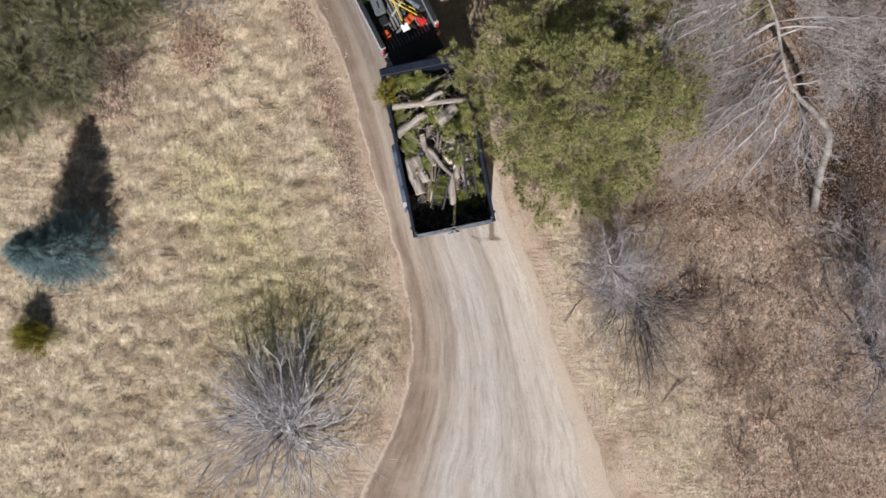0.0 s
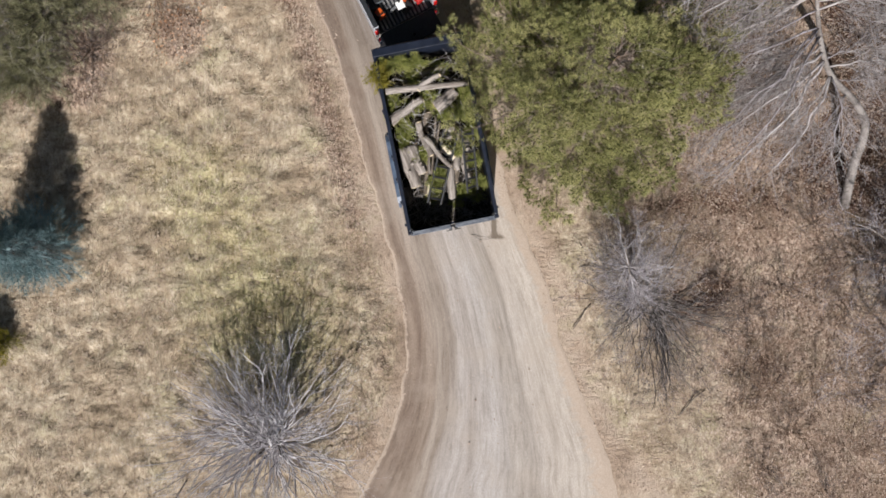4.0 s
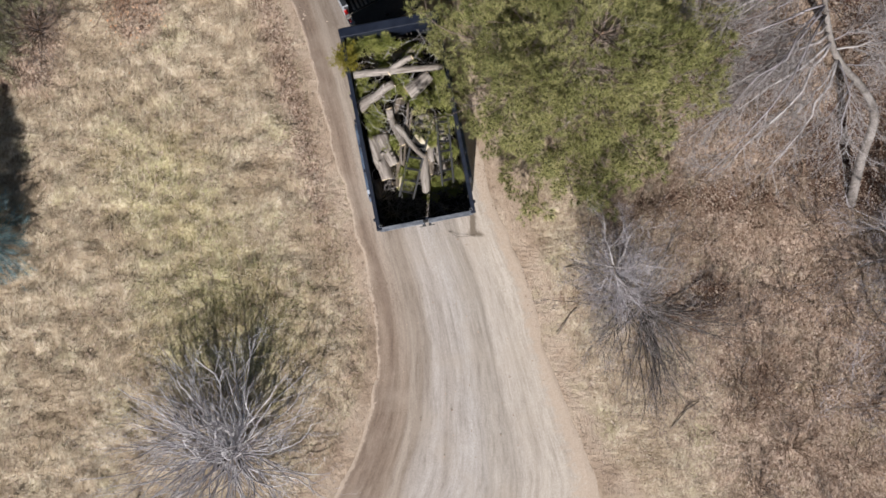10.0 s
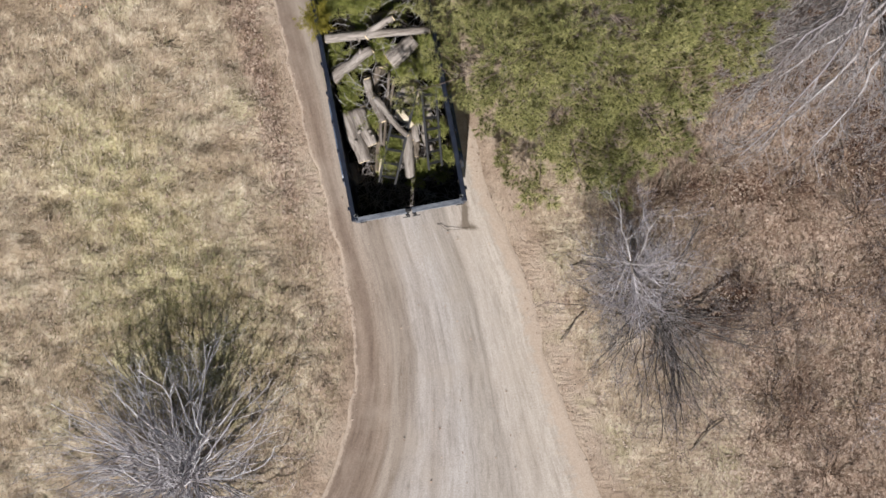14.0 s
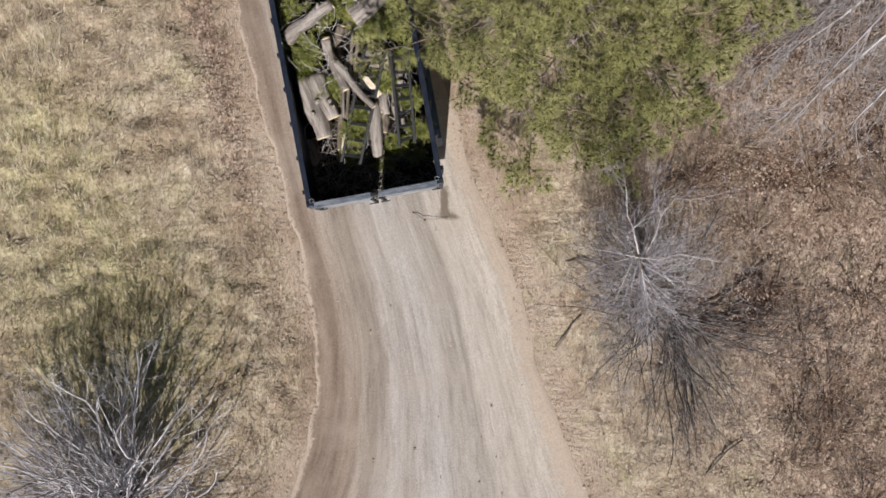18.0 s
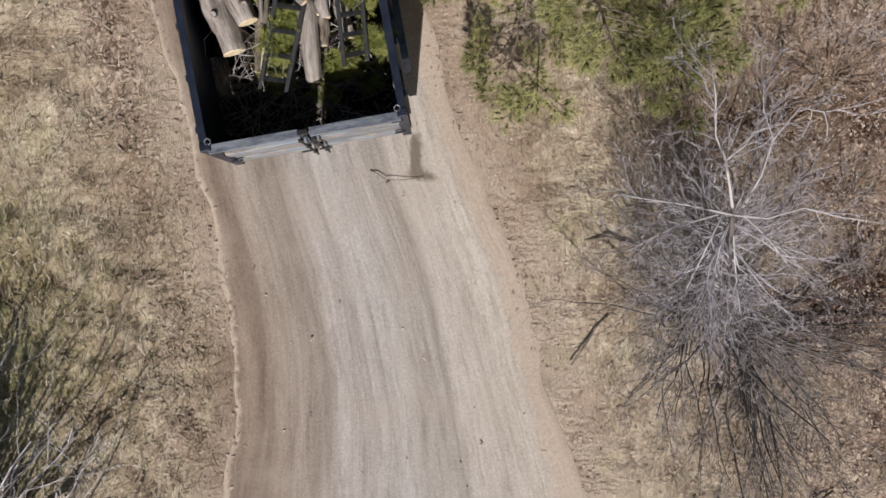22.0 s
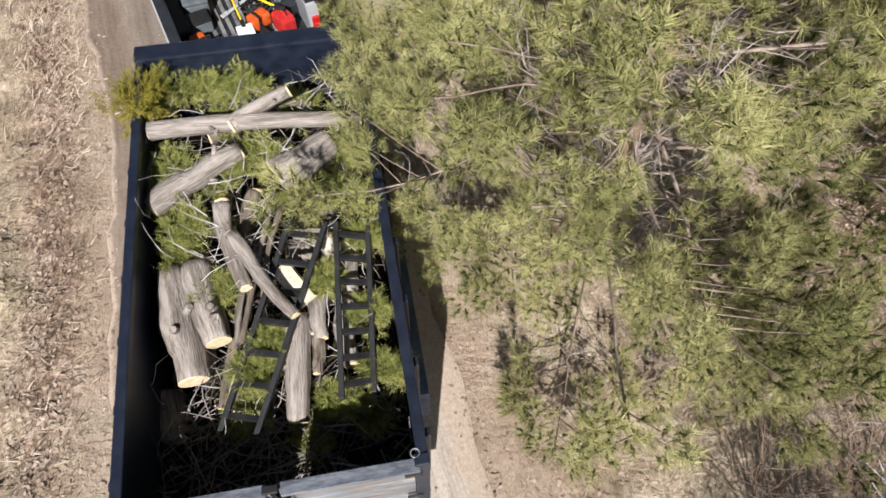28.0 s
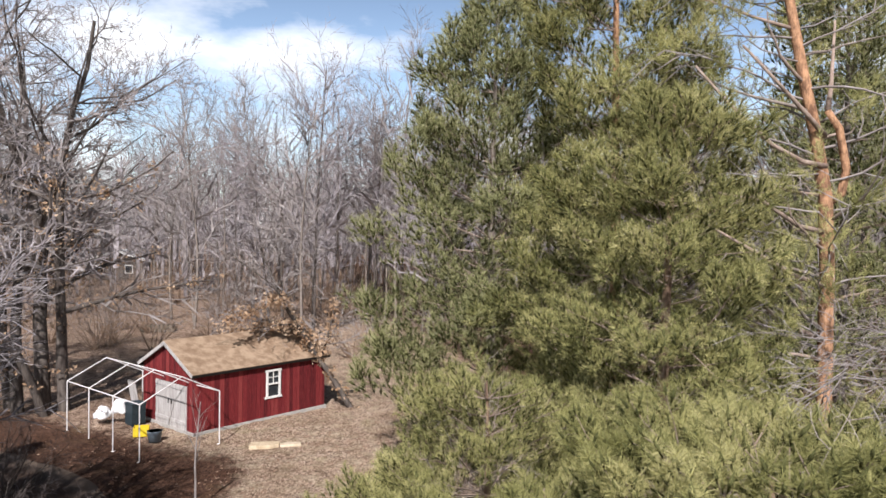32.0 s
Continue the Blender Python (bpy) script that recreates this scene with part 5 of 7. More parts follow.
                dirs.append(unit(d * 0.5 + o * 4 + np.array([0, 0, 0.6])))

    for k in range(64):
        h = 3.6 + 10.6 * k / 64 + rng.uniform(-0.1, 0.1)
        a = rng.uniform(0, 6.283) if k % 2 else math.pi + rng.normal(0, 0.7)
        c = np.array([np.interp(h, [w[2] for w in axis], [w[i] for w in axis]) for i in range(3)])
        twig(c, unit(np.array([math.cos(a), math.sin(a), rng.uniform(-0.05, 0.55)])), rng.uniform(1.6, 3.2) * (1 - 0.3 * h / height), 0.012 + 0.016 * rng.uniform(), 0)
    mesh_part("branchwork", *segments_mesh(segs, 5), twig_grey, t, smooth=True)
    tv, tf = brush_tuft(rng, 24, 0.062, 0.95, 0.115, 0.0026)
    mesh_part("crown", *scatter(tv, tf, np.array(tufts), turns_from(np.array(dirs), rng.uniform(0, 6.28, len(dirs))), 1.8 * rng.uniform(0.8, 1.3, len(dirs))), needle_mat, t)


limbed_pine((7.75, 10.9), 15.0, "tall pine with a bare orange trunk and open limbs", 14)


# ---- leafless trees and shrubs ----
def bare_tree(name, base, height, radius, label, seed, plan, trunk_mat, twig_mat, category="bare tree", lean=(0, 0, 1), sides=5, split=2, group="", wider=1.0):
    rng = np.random.default_rng(seed)
    t = thing(name, pose(base[0], base[1], ground_z(*base) - 0.05), label, category, group)
    out = []
    grow(rng, np.zeros(3), unit(np.array(lean, float)), height, radius, 0, plan, out)
    s = np.array(out)
    big = s[:, 8] < split
    v, f = segments_mesh(s[big], sides + 2)
    mesh_part("trunk", v, f, trunk_mat, t, smooth=True)
    mid, fine = s[(s[:, 8] >= split) & (s[:, 8] < split + 1)], s[s[:, 8] >= split + 1]
    verts_, faces_ = segments_mesh(mid, 3) if len(mid) else (np.zeros((0, 3)), np.zeros((0, 4), int))
    mesh_part("crown", *join_arrays((verts_, faces_), ribbons(fine, seed, wider) if len(fine) else (np.zeros((0, 3)), [])), twig_mat, t)
    return t


OAK = [(9, 14, 60, 0.48, 0.10, 0.03), (6, 9, 46, 0.5, 0.15, 0.05), (4, 6, 42, 0.5, 0.18, 0.04), (2, 5, 40, 0.5, 0.2, 0.02), (1, 0, 0, 0, 0.2, 0)]
FAR = [(6, 17, 38, 0.38, 0.05, 0.05), (3, 8, 36, 0.52, 0.12, 0.06), (2, 7, 40, 0.7, 0.16, 0.04), (1, 0, 0, 0, 0.2, 0.0)]
STEM = [(6, 9, 34, 0.42, 0.10, 0.03), (3, 8, 38, 0.5, 0.15, 0.03), (2, 2, 40, 0.5, 0.18, 0.02), (1, 0, 0, 0, 0.18, 0.0)]
BRUSH = [(4, 5, 40, 0.55, 0.16, 0.02), (3, 3, 40, 0.5, 0.2, 0.0), (2, 0, 0, 0, 0.2, 0)]


def shrub(name, base, stems, label, seed, dark, pale, plan=STEM, category="shrub", radius=0.022, leaders=(), sides=4, side_limbs=(), old_bark=0.0, wider=0.9, root=0.18):
    """Many stems from one root. stems: count, least and most lean in degrees, least and most length, and the way that most of them lean."""
    rng = np.random.default_rng(seed)
    t = thing(name, pose(base[0], base[1], ground_z(*base) - 0.03), label, category)
    out = []
    count, lean0, lean1, len0, len1, way, share = stems
    for i in range(count):
        a = rng.uniform(0, 2 * np.pi) if rng.uniform() > share else math.atan2(way[1], way[0]) + rng.normal(0, 0.6)
        th = radians(rng.uniform(lean0, lean1))
        d = np.array([math.cos(a) * math.sin(th), math.sin(a) * math.sin(th), math.cos(th)])
        grow(rng, np.array([math.cos(a), math.sin(a), 0]) * rng.uniform(0.02, root), d, rng.uniform(len0, len1), radius * rng.uniform(0.6, 1.15), 0, plan, out)
    for d, length, r in leaders:
        grow(rng, np.zeros(3), unit(np.array(d, float)), length, r, 0, plan, out)
    for o, d, length, r, level in side_limbs:
        grow(rng, np.array(o, float), unit(np.array(d, float)), length, r, level, plan, out)
    s = np.array(out)
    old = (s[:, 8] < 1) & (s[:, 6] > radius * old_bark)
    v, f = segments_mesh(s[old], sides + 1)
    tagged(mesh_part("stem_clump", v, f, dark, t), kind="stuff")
    mid, fine = s[~old & (s[:, 8] <= 1)], s[s[:, 8] > 1]
    mesh_part("twig_crown", *join_arrays(segments_mesh(mid, 3), ribbons(fine, seed, wider)), pale, t)
    return t


WILLOW = [(8, 7, 32, 0.46, 0.16, 0.02), (4, 6, 38, 0.5, 0.18, 0.02), (2, 3, 40, 0.55, 0.2, 0.0), (1, 0, 0, 0, 0.2, 0)]
SILVER = [(8, 6, 32, 0.46, 0.17, 0.02), (4, 4, 38, 0.5, 0.18, 0.02), (3, 2, 40, 0.5, 0.2, 0.0), (1, 0, 0, 0, 0.2, 0)]
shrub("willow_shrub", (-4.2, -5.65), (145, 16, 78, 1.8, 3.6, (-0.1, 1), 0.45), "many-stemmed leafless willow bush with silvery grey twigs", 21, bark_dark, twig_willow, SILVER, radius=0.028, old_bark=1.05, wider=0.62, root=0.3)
FAN = [(8, 7, 34, 0.5, 0.14, -0.03), (5, 5, 40, 0.5, 0.2, -0.02), (3, 3, 42, 0.5, 0.22, 0.0), (2, 0, 0, 0, 0.22, 0)]
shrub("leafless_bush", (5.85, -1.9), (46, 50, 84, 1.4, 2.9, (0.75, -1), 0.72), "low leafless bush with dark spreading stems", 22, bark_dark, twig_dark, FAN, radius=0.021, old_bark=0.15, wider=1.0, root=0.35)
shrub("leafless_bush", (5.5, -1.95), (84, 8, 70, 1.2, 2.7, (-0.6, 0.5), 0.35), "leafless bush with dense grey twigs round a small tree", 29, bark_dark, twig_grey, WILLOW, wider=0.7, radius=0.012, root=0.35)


def crooked_tree(base, top, label, seed):
    """A slim dark trunk that leans to one fork, pale crooked limbs spreading from it, fine twigs on all of them."""
    rng = np.random.default_rng(seed)
    t = thing("small_tree", pose(base[0], base[1], ground_z(*base) - 0.05), label, "bare tree")
    j = np.array(top) - np.array([base[0], base[1], 0.0])
    trunk = [j * f + np.array([0.12 * math.sin(3.1 * f), 0.1 * math.sin(4.4 * f), 0.0]) for f in np.linspace(0, 0.96, 8)] + [j]
    part("trunk", tube(trunk, [0.05 - 0.0042 * i for i in range(9)], 9), bark_dark, t, smooth=True)
    out = []
    for pts, r in (([(-0.02, 0.05, 0.05), (-0.07, 0.17, 0.12), (-0.14, 0.36, 0.2), (-0.22, 0.52, 0.22), (-0.24, 0.78, 0.25), (-0.31, 1.05, 0.3)], 0.014), ([(-0.14, 0.36, 0.2), (-0.02, 0.46, 0.22), (0.06, 0.62, 0.25)], 0.008),
                   ([(0.12, 0.06, -0.1), (0.2, 0.28, 0.0), (0.23, 0.52, 0.1), (0.13, 0.72, 0.15), (0.1, 1.02, 0.2)], 0.011), ([(0.23, 0.52, 0.1), (0.38, 0.74, 0.15), (0.58, 0.72, 0.1), (0.85, 0.78, 0.1)], 0.008),
                   ([(0, 0, 0), (-0.3, 0.06, 0.0), (-0.75, 0.12, -0.05)], 0.012), ([(-0.1, 0.0, 0.0), (-0.4, -0.1, -0.1), (-0.7, -0.28, -0.15)], 0.009), ([(0, 0, 0), (0.25, -0.02, 0.0), (0.5, 0.06, 0.02), (0.78, 0.0, 0.0), (1.08, -0.03, -0.05)], 0.012),
                   ([(0.1, 0, -0.05), (0.3, -0.15, -0.1), (0.52, -0.36, -0.2)], 0.009), ([(-0.05, 0, -0.05), (-0.12, -0.25, -0.15), (-0.2, -0.55, -0.3)], 0.008), ([(0.05, -0.05, -0.1), (0.16, -0.35, -0.3), (0.3, -0.75, -0.5)], 0.008)):
        p = [j + np.array(q) for q in pts]
        part("limb", tube(p, [0.8 * r * (1 - 0.6 * i / (len(p) - 1)) for i in range(len(p))], 6), twig_pale, t, smooth=True)
        for a_, b_ in zip(p, p[1:]):
            for k in range(3):
                d = unit(unit(b_ - a_) + unit(rng.normal(0, 1, 3)) * 0.85)
                grow(rng, a_ + (b_ - a_) * rng.uniform(0.2, 1), d, rng.uniform(0.25, 0.55), 0.005, 0, [(4, 4, 40, 0.5, 0.2, 0.03), (2, 3, 40, 0.5, 0.2, 0.0), (2, 0, 0, 0, 0.2, 0)], out)
    for k in range(84):
        f = rng.uniform(0.45, 0.99)
        a = rng.uniform(0, 6.283)
        grow(rng, j * f, unit(np.array([math.cos(a), math.sin(a), rng.uniform(-0.1, 0.35)])), rng.uniform(0.5, 1.05), 0.007, 0, [(6, 6, 38, 0.45, 0.16, 0.02), (3, 4, 40, 0.5, 0.2, 0.02), (2, 0, 0, 0, 0.2, 0)], out)
    s_ = np.array(out)
    mesh_part("twig_crown", *join_arrays(segments_mesh(s_[s_[:, 8] < 1], 3), ribbons(s_[s_[:, 8] >= 1], seed, 0.9)), twig_lilac, t)


crooked_tree((5.45, -1.95), (4.04, -0.74, 4.3), "small leafless tree with pale crooked limbs leaning from a bush", 28)


def leaning_tree(trunk, tips, label, seed):
    """A pale trunk that bends over, long limbs that droop from it to one side, fine twigs along them."""
    rng = np.random.default_rng(seed)
    base = np.array(trunk[0])
    t = thing("leaning_tree", pose(base[0], base[1], ground_z(base[0], base[1]) - 0.05), label, "bare tree")
    spine = catmull([np.array(p) - base for p in trunk], 5)
    part("trunk", tube([Vector(p) for p in spine], list(np.linspace(0.12, 0.02, len(spine))), 9), bark_pale, t, smooth=True)
    out = []
    for tip in tips:
        tip = np.array(tip) - base
        for k in range(3):
            end = tip + rng.normal(0, (0.0, 0.55, 0.75)[k], 3)
            gap_ = np.linalg.norm(spine - end, axis=1) - 1.1 * (spine[:, 2] > 2.4)
            a = spine[min(int(np.argmin(gap_)) + rng.integers(0, 5), len(spine) - 1)]
            reach = np.linalg.norm(end - a)
            pts = [a + (end - a) * w + np.array([0, 0, 0.22 * reach * math.sin(w * math.pi)]) + rng.normal(0, 0.04, 3) * reach * w * (1 - w) * 2 for w in np.linspace(0, 1, 8)]
            r0 = 0.018 + 0.006 * reach
            if k < 2:
                part("limb", tube([Vector(p) for p in pts], list(np.linspace(r0, 0.006, 8) * (1.0, 0.7)[k]), 6), twig_pale if k == 0 else twig_lilac, t, smooth=True)
            for p, q in zip(pts[1:], pts[2:]):
                for _ in range(4):
                    d = unit(unit(q - p) + unit(rng.normal(0, 1, 3)) * 0.7)
                    grow(rng, p + (q - p) * rng.uniform(0, 1), d, rng.uniform(0.5, 1.15), 0.0075, 0, [(6, 6, 36, 0.48, 0.14, -0.02), (4, 4, 40, 0.5, 0.18, -0.01), (2, 0, 0, 0, 0.2, 0)], out)
    s_ = np.array(out)
    mesh_part("twig_crown", *join_arrays(segments_mesh(s_[s_[:, 8] < 1], 3), ribbons(s_[s_[:, 8] >= 1], seed, 1.2)), twig_grey, t)


bark_pale = plain("pale_smooth_bark", (0.11, 0.095, 0.085), (0.27, 0.245, 0.225), 2.5, 0.9, 0, 0.12, 0.5, 0.01, 26, (1, 1, 0.4))
leaning_tree([(11.0, 0.67, 0.0), (10.68, 1.65, 0.9), (10.41, 2.46, 1.8), (9.69, 2.92, 2.6), (8.57, 3.37, 3.5), (7.89, 3.96, 4.3), (7.36, 4.54, 5.1), (6.77, 4.95, 5.8)],
             [(5.3, 3.54, 3.6), (5.78, 2.43, 3.0), (6.28, 2.04, 2.8), (6.97, 1.38, 2.3), (7.93, 1.33, 2.1), (5.52, 4.46, 4.3), (5.07, 4.09, 4.5), (8.03, 2.26, 2.8), (9.42, 3.53, 4.0), (9.0, 4.28, 5.0), (9.3, 4.58, 5.2), (5.8, 4.65, 5.5), (7.31, 4.93, 6.2), (5.94, 3.73, 4.2), (6.85, 2.81, 3.6)],
             "leafless pale grey tree leaning over the wood's edge", 23)
shrub("leafless_bush", (12.7, -0.9), (40, 15, 65, 2.2, 4.2, (-1, 0), 0.6), "leafless pale grey thicket at the wood's edge", 24, bark_grey, twig_lilac, WILLOW, wider=1.2)
shrub("leafless_bush", (12.9, -3.6), (40, 15, 65, 2.2, 4.0, (-1, 0.1), 0.6), "leafless pale grey thicket on brown leaf litter", 25, bark_grey, twig_lilac, WILLOW, wider=1.2)
shrub("leafless_bush", (12.5, 4.2), (36, 10, 55, 2.4, 4.5, (-1, -0.2), 0.4), "leafless brown thicket among trees", 26, bark_dark, twig_grey)
shrub("leafless_bush", (9.6, 7.2), (30, 10, 55, 2.2, 4.0, (-1, 0.1), 0.3), "leafless grey bush behind the pines", 27, bark_dark, twig_grey)
for i, (x, y, h) in enumerate([(8.9, -3.2, 1.0), (10.2, -3.9, 1.1), (8.2, -4.6, 0.8), (9.6, -5.4, 0.9), (11.2, -5.8, 1.0), (7.4, -0.3, 0.8), (4.7, 0.5, 1.3), (5.5, 0.2, 1.4), (6.3, 0.6, 1.4), (7.1, 1.3, 1.2), (5.0, -0.4, 0.9), (8.6, 0.6, 1.0), (7.9, 3.4, 1.5), (9.0, 2.6, 1.2), (7.7, -1.5, 0.9), (8.4, -2.2, 0.9), (9.4, -1.4, 1.1), (10.2, 0.2, 1.2), (11.0, -1.9, 1.2), (11.6, -4.4, 1.1), (12.6, -5.6, 1.1), (8.8, -6.4, 0.9), (10.6, -7.0, 1.0), (9.8, 1.3, 1.2), (11.8, 1.6, 1.4), (13.2, 1.0, 1.4), (12.6, 2.8, 1.4), (10.8, 3.6, 1.4), (9.0, -4.1, 1.0), (8.3, -3.7, 0.9)]):
    shrub("bramble", (x, y), (22, 10, 75, 0.6 * h, 1.2 * h, (0, 1), 0.0), "low tangle of dry brown bramble stems", 940 + i, twig_brown, twig_dark if i > 13 else twig_brown, BRUSH, "bramble", 0.009, sides=3, wider=1.3)
for i, (x, y, n) in enumerate([(-7.7, 9.9, 20), (-8.6, 11.3, 24), (-7.2, 8.3, 16), (-9.3, 12.4, 26), (-8.6, 9.6, 22), (-10.0, 11.4, 26), (-9.9, 16.2, 20), (-10.4, 8.2, 24), (-12.0, 13.2, 24), (-6.9, 11.1, 26), (-6.1, 7.5, 20)]):
    shrub("leafless_bush", (x, y), (n, 10, 62, 1.3, 2.7, (0.6, -0.2), 0.2), "leafless purplish brush beside the wet track", 60 + i, bark_grey if i % 3 else bark_dark, twig_lilac if i % 3 else twig_dark, wider=1.2)

for i, (x, y, h) in enumerate([(-6.6, 8.7, 8.0), (-7.3, 9.6, 8.4), (-7.9, 8.3, 8.8), (-7.0, 9.1, 7.4), (-7.4, 10.8, 7.2), (-9.4, 10.0, 8.4), (-8.6, 11.2, 7.6)]):
    bare_tree("scrub_tree", (x, y), h, 0.14, "leafless scrub tree with dark forking stems beside the wet track", 70 + i,
              [(8, 13, 46, 0.5, 0.1, 0.03), (5, 10, 42, 0.5, 0.14, 0.02), (3, 8, 42, 0.5, 0.16, 0.02), (2, 0, 0, 0, 0.2, 0)], bark_dark, twig_lilac, lean=(-0.15 + 0.12 * (i % 2), 0.02, 1), wider=3.0)

# junipers at the meadow's corner
juniper_mat = varied("juniper_sprays", [(0.06, 0.052, 0.03), (0.13, 0.125, 0.066), (0.21, 0.205, 0.11), (0.31, 0.29, 0.18), (0.36, 0.30, 0.23)], 0.9)
gold_mat = varied("golden_sprays", [(0.10, 0.09, 0.012), (0.22, 0.19, 0.03), (0.32, 0.27, 0.05)], 0.8)
blue_mat = varied("blue_spruce_needles", [(0.05, 0.085, 0.085), (0.10, 0.16, 0.165), (0.19, 0.27, 0.28), (0.28, 0.36, 0.37)], 0.8)


def conifer_bush(name, base, height, radius, mat, label, seed, count, category="juniper", size=1.0, cone=False):
    """Sprays set on short limbs that fan from the root or from a stem."""
    rng = np.random.default_rng(seed)
    t = thing(name, pose(base[0], base[1], ground_z(*base)), label, category)
    limbs, places, dirs = [], [], []
    for i in range(count):
        a, f = rng.uniform(0, 2 * np.pi), rng.uniform(0.03, 1) ** (1.0 if cone else 0.8)
        reach = radius * ((1 - f) ** 0.8 + 0.04 if cone else math.sqrt(max(0.04, 1 - f * f))) * rng.uniform(0.55, 1.1)
        o = np.array([0, 0, height * (f * 0.97 if cone else 0.15 * f)])
        e = np.array([math.cos(a) * reach, math.sin(a) * reach, height * (f if not cone else f * 0.97 + 0.02)])
        limbs.append((*o, *e, 0.012, 0.004))
        for w in np.linspace(0.45, 1.0, 5):
            places.append(o + (e - o) * w + rng.normal(0, 0.05, 3))
            dirs.append(unit((e - o) + rng.normal(0, 0.35, 3) * np.linalg.norm(e - o) + np.array([0, 0, 0.15])))
    mesh_part("trunk", *segments_mesh([(0, 0, -0.05, 0, 0, height * 0.95, 0.05, 0.01)], 7), bark_dark, t)
    mesh_part("branchwork", *segments_mesh(limbs, 4), bark_dark, t)
    tv, tf = brush_tuft(rng, 26, 0.11, 0.9, 0.12)
    places, dirs = np.array(places), np.array(dirs)
    v, f = scatter(tv, tf, places, turns_from(dirs, rng.uniform(0, 6.28, len(dirs))), size * rng.uniform(0.8, 1.4, len(dirs)))
    mesh_part("crown", v, f, mat, t)
    return t


for i, (x, y, h, r) in enumerate([(-9.9, 5.5, 1.5, 1.5), (-11.4, 4.5, 1.4, 1.4), (-11.4, 6.5, 2.0, 1.8), (-8.7, 6.4, 1.3, 1.3), (-13.0, 3.6, 1.6, 1.5), (-10.3, 4.2, 0.8, 1.1), (-12.0, 3.5, 0.8, 1.1), (-7.6, 6.8, 1.0, 0.9), (-10.0, 7.4, 1.6, 1.5)]):
    conifer_bush("juniper_bush", (x, y), h, r, juniper_mat, "spreading grey-green juniper bush with bare brown twigs", 80 + i, 300, size=1.25)
shrub("leafless_bush", (-8.9, 4.7), (60, 10, 80, 0.7, 1.4, (0.5, -0.6), 0.4), "low brown leafless brush beside the junipers", 89, twig_brown, twig_dark, BRUSH, radius=0.012, wider=1.2)
shrub("leafless_bush", (-7.2, 6.2), (40, 15, 80, 0.8, 1.6, (0.5, -0.6), 0.3), "low brown leafless brush beside the junipers", 93, twig_brown, twig_brown, BRUSH, radius=0.012, wider=1.2)
shrub("leafless_bush", (-10.6, 4.9), (50, 10, 80, 0.8, 1.8, (0.5, -0.6), 0.3), "pale dead brush tangled among junipers", 97, twig_brown, twig_grey, BRUSH, radius=0.012, wider=1.3)
rusty = shrub("oak_sapling", (-6.6, 5.5), (14, 20, 75, 0.5, 1.1, (0.3, -1), 0.4), "low oak sapling holding rusty dead leaves in dry grass", 98, twig_brown, twig_brown, BRUSH, "sapling", radius=0.01, wider=1.2)
# Cedars out of view, added only to shade the wet track and yard.
for i, (x, y, h, r) in enumerate([(-10.5, 11.0, 7.0, 1.6), (-9.6, 7.8, 5.6, 1.3), (-12.6, 12.6, 8.0, 1.8), (-11.4, 8.8, 6.5, 1.6)]):
    conifer_bush("red_cedar", (x, y), h, r, juniper_mat, "unseen dark upright cedar added to shade the wet track", 95 + i, 330, "cedar tree", 2.2, True)
conifer_bush("blue_spruce", (-10.0, -0.45), 3.2, 1.15, blue_mat, "small blue spruce standing in dry grass", 90, 480, "spruce tree", 1.35, True)
conifer_bush("golden_juniper", (-11.2, -2.9), 0.9, 0.55, gold_mat, "small yellow-green juniper bush in dry grass", 91, 150)

# ---- the wood behind the shed ----
leaf_mat = varied("dead_oak_leaves", [(0.17, 0.116, 0.085), (0.23, 0.163, 0.122), (0.31, 0.23, 0.176), (0.40, 0.315, 0.25), (0.56, 0.46, 0.37)], 0.7, clump=0.25)
clinging_mat = varied("clinging_oak_leaves", [(0.27, 0.16, 0.09), (0.40, 0.265, 0.165), (0.52, 0.38, 0.26), (0.62, 0.49, 0.37)], 0.7, translucent=0.25)
yard_leaf_mat = varied("yard_leaves", [(0.20, 0.115, 0.075), (0.31, 0.20, 0.14), (0.47, 0.345, 0.26)], 0.7, clump=0.3)
LEAF = np.array([(-0.5, 0, 0.08), (0, -0.28, 0.0), (0.5, 0, 0.1), (0, 0.28, 0.02)])


def leaves_on(t, points, seed, spread, size):
    """Brown leaves that still hang on the twigs."""
    rng = np.random.default_rng(seed)
    p = points + rng.normal(0, spread, points.shape)
    d = rng.normal(0, 1, points.shape)
    v, f = scatter(LEAF, [(0, 1, 2, 3)], p, turns_from(d, rng.uniform(0, 6.28, len(p))), size * rng.uniform(0.7, 1.3, len(p)))
    mesh_part("clinging_leaves", v, f, clinging_mat, t)


oaks = [((-15.1, 25.2), 15.5, 0.24, (-0.07, 0.04, 1)), ((-14.35, 25.6), 16.0, 0.30, (0.01, 0.02, 1)), ((-13.7, 25.9), 15.0, 0.23, (0.15, 0, 1)), ((-18.0, 24.5), 14.0, 0.25, (-0.05, 0.0, 1)), ((-2.7, 27.2), 7.6, 0.13, (-0.42, -0.22, 1)), ((-13.95, 25.0), 12.0, 0.17, (0.1, -0.05, 1)), ((-15.9, 25.9), 13.0, 0.19, (-0.13, 0, 1)), ((-20.0, 31.0), 15.0, 0.26, (0, 0, 1))]
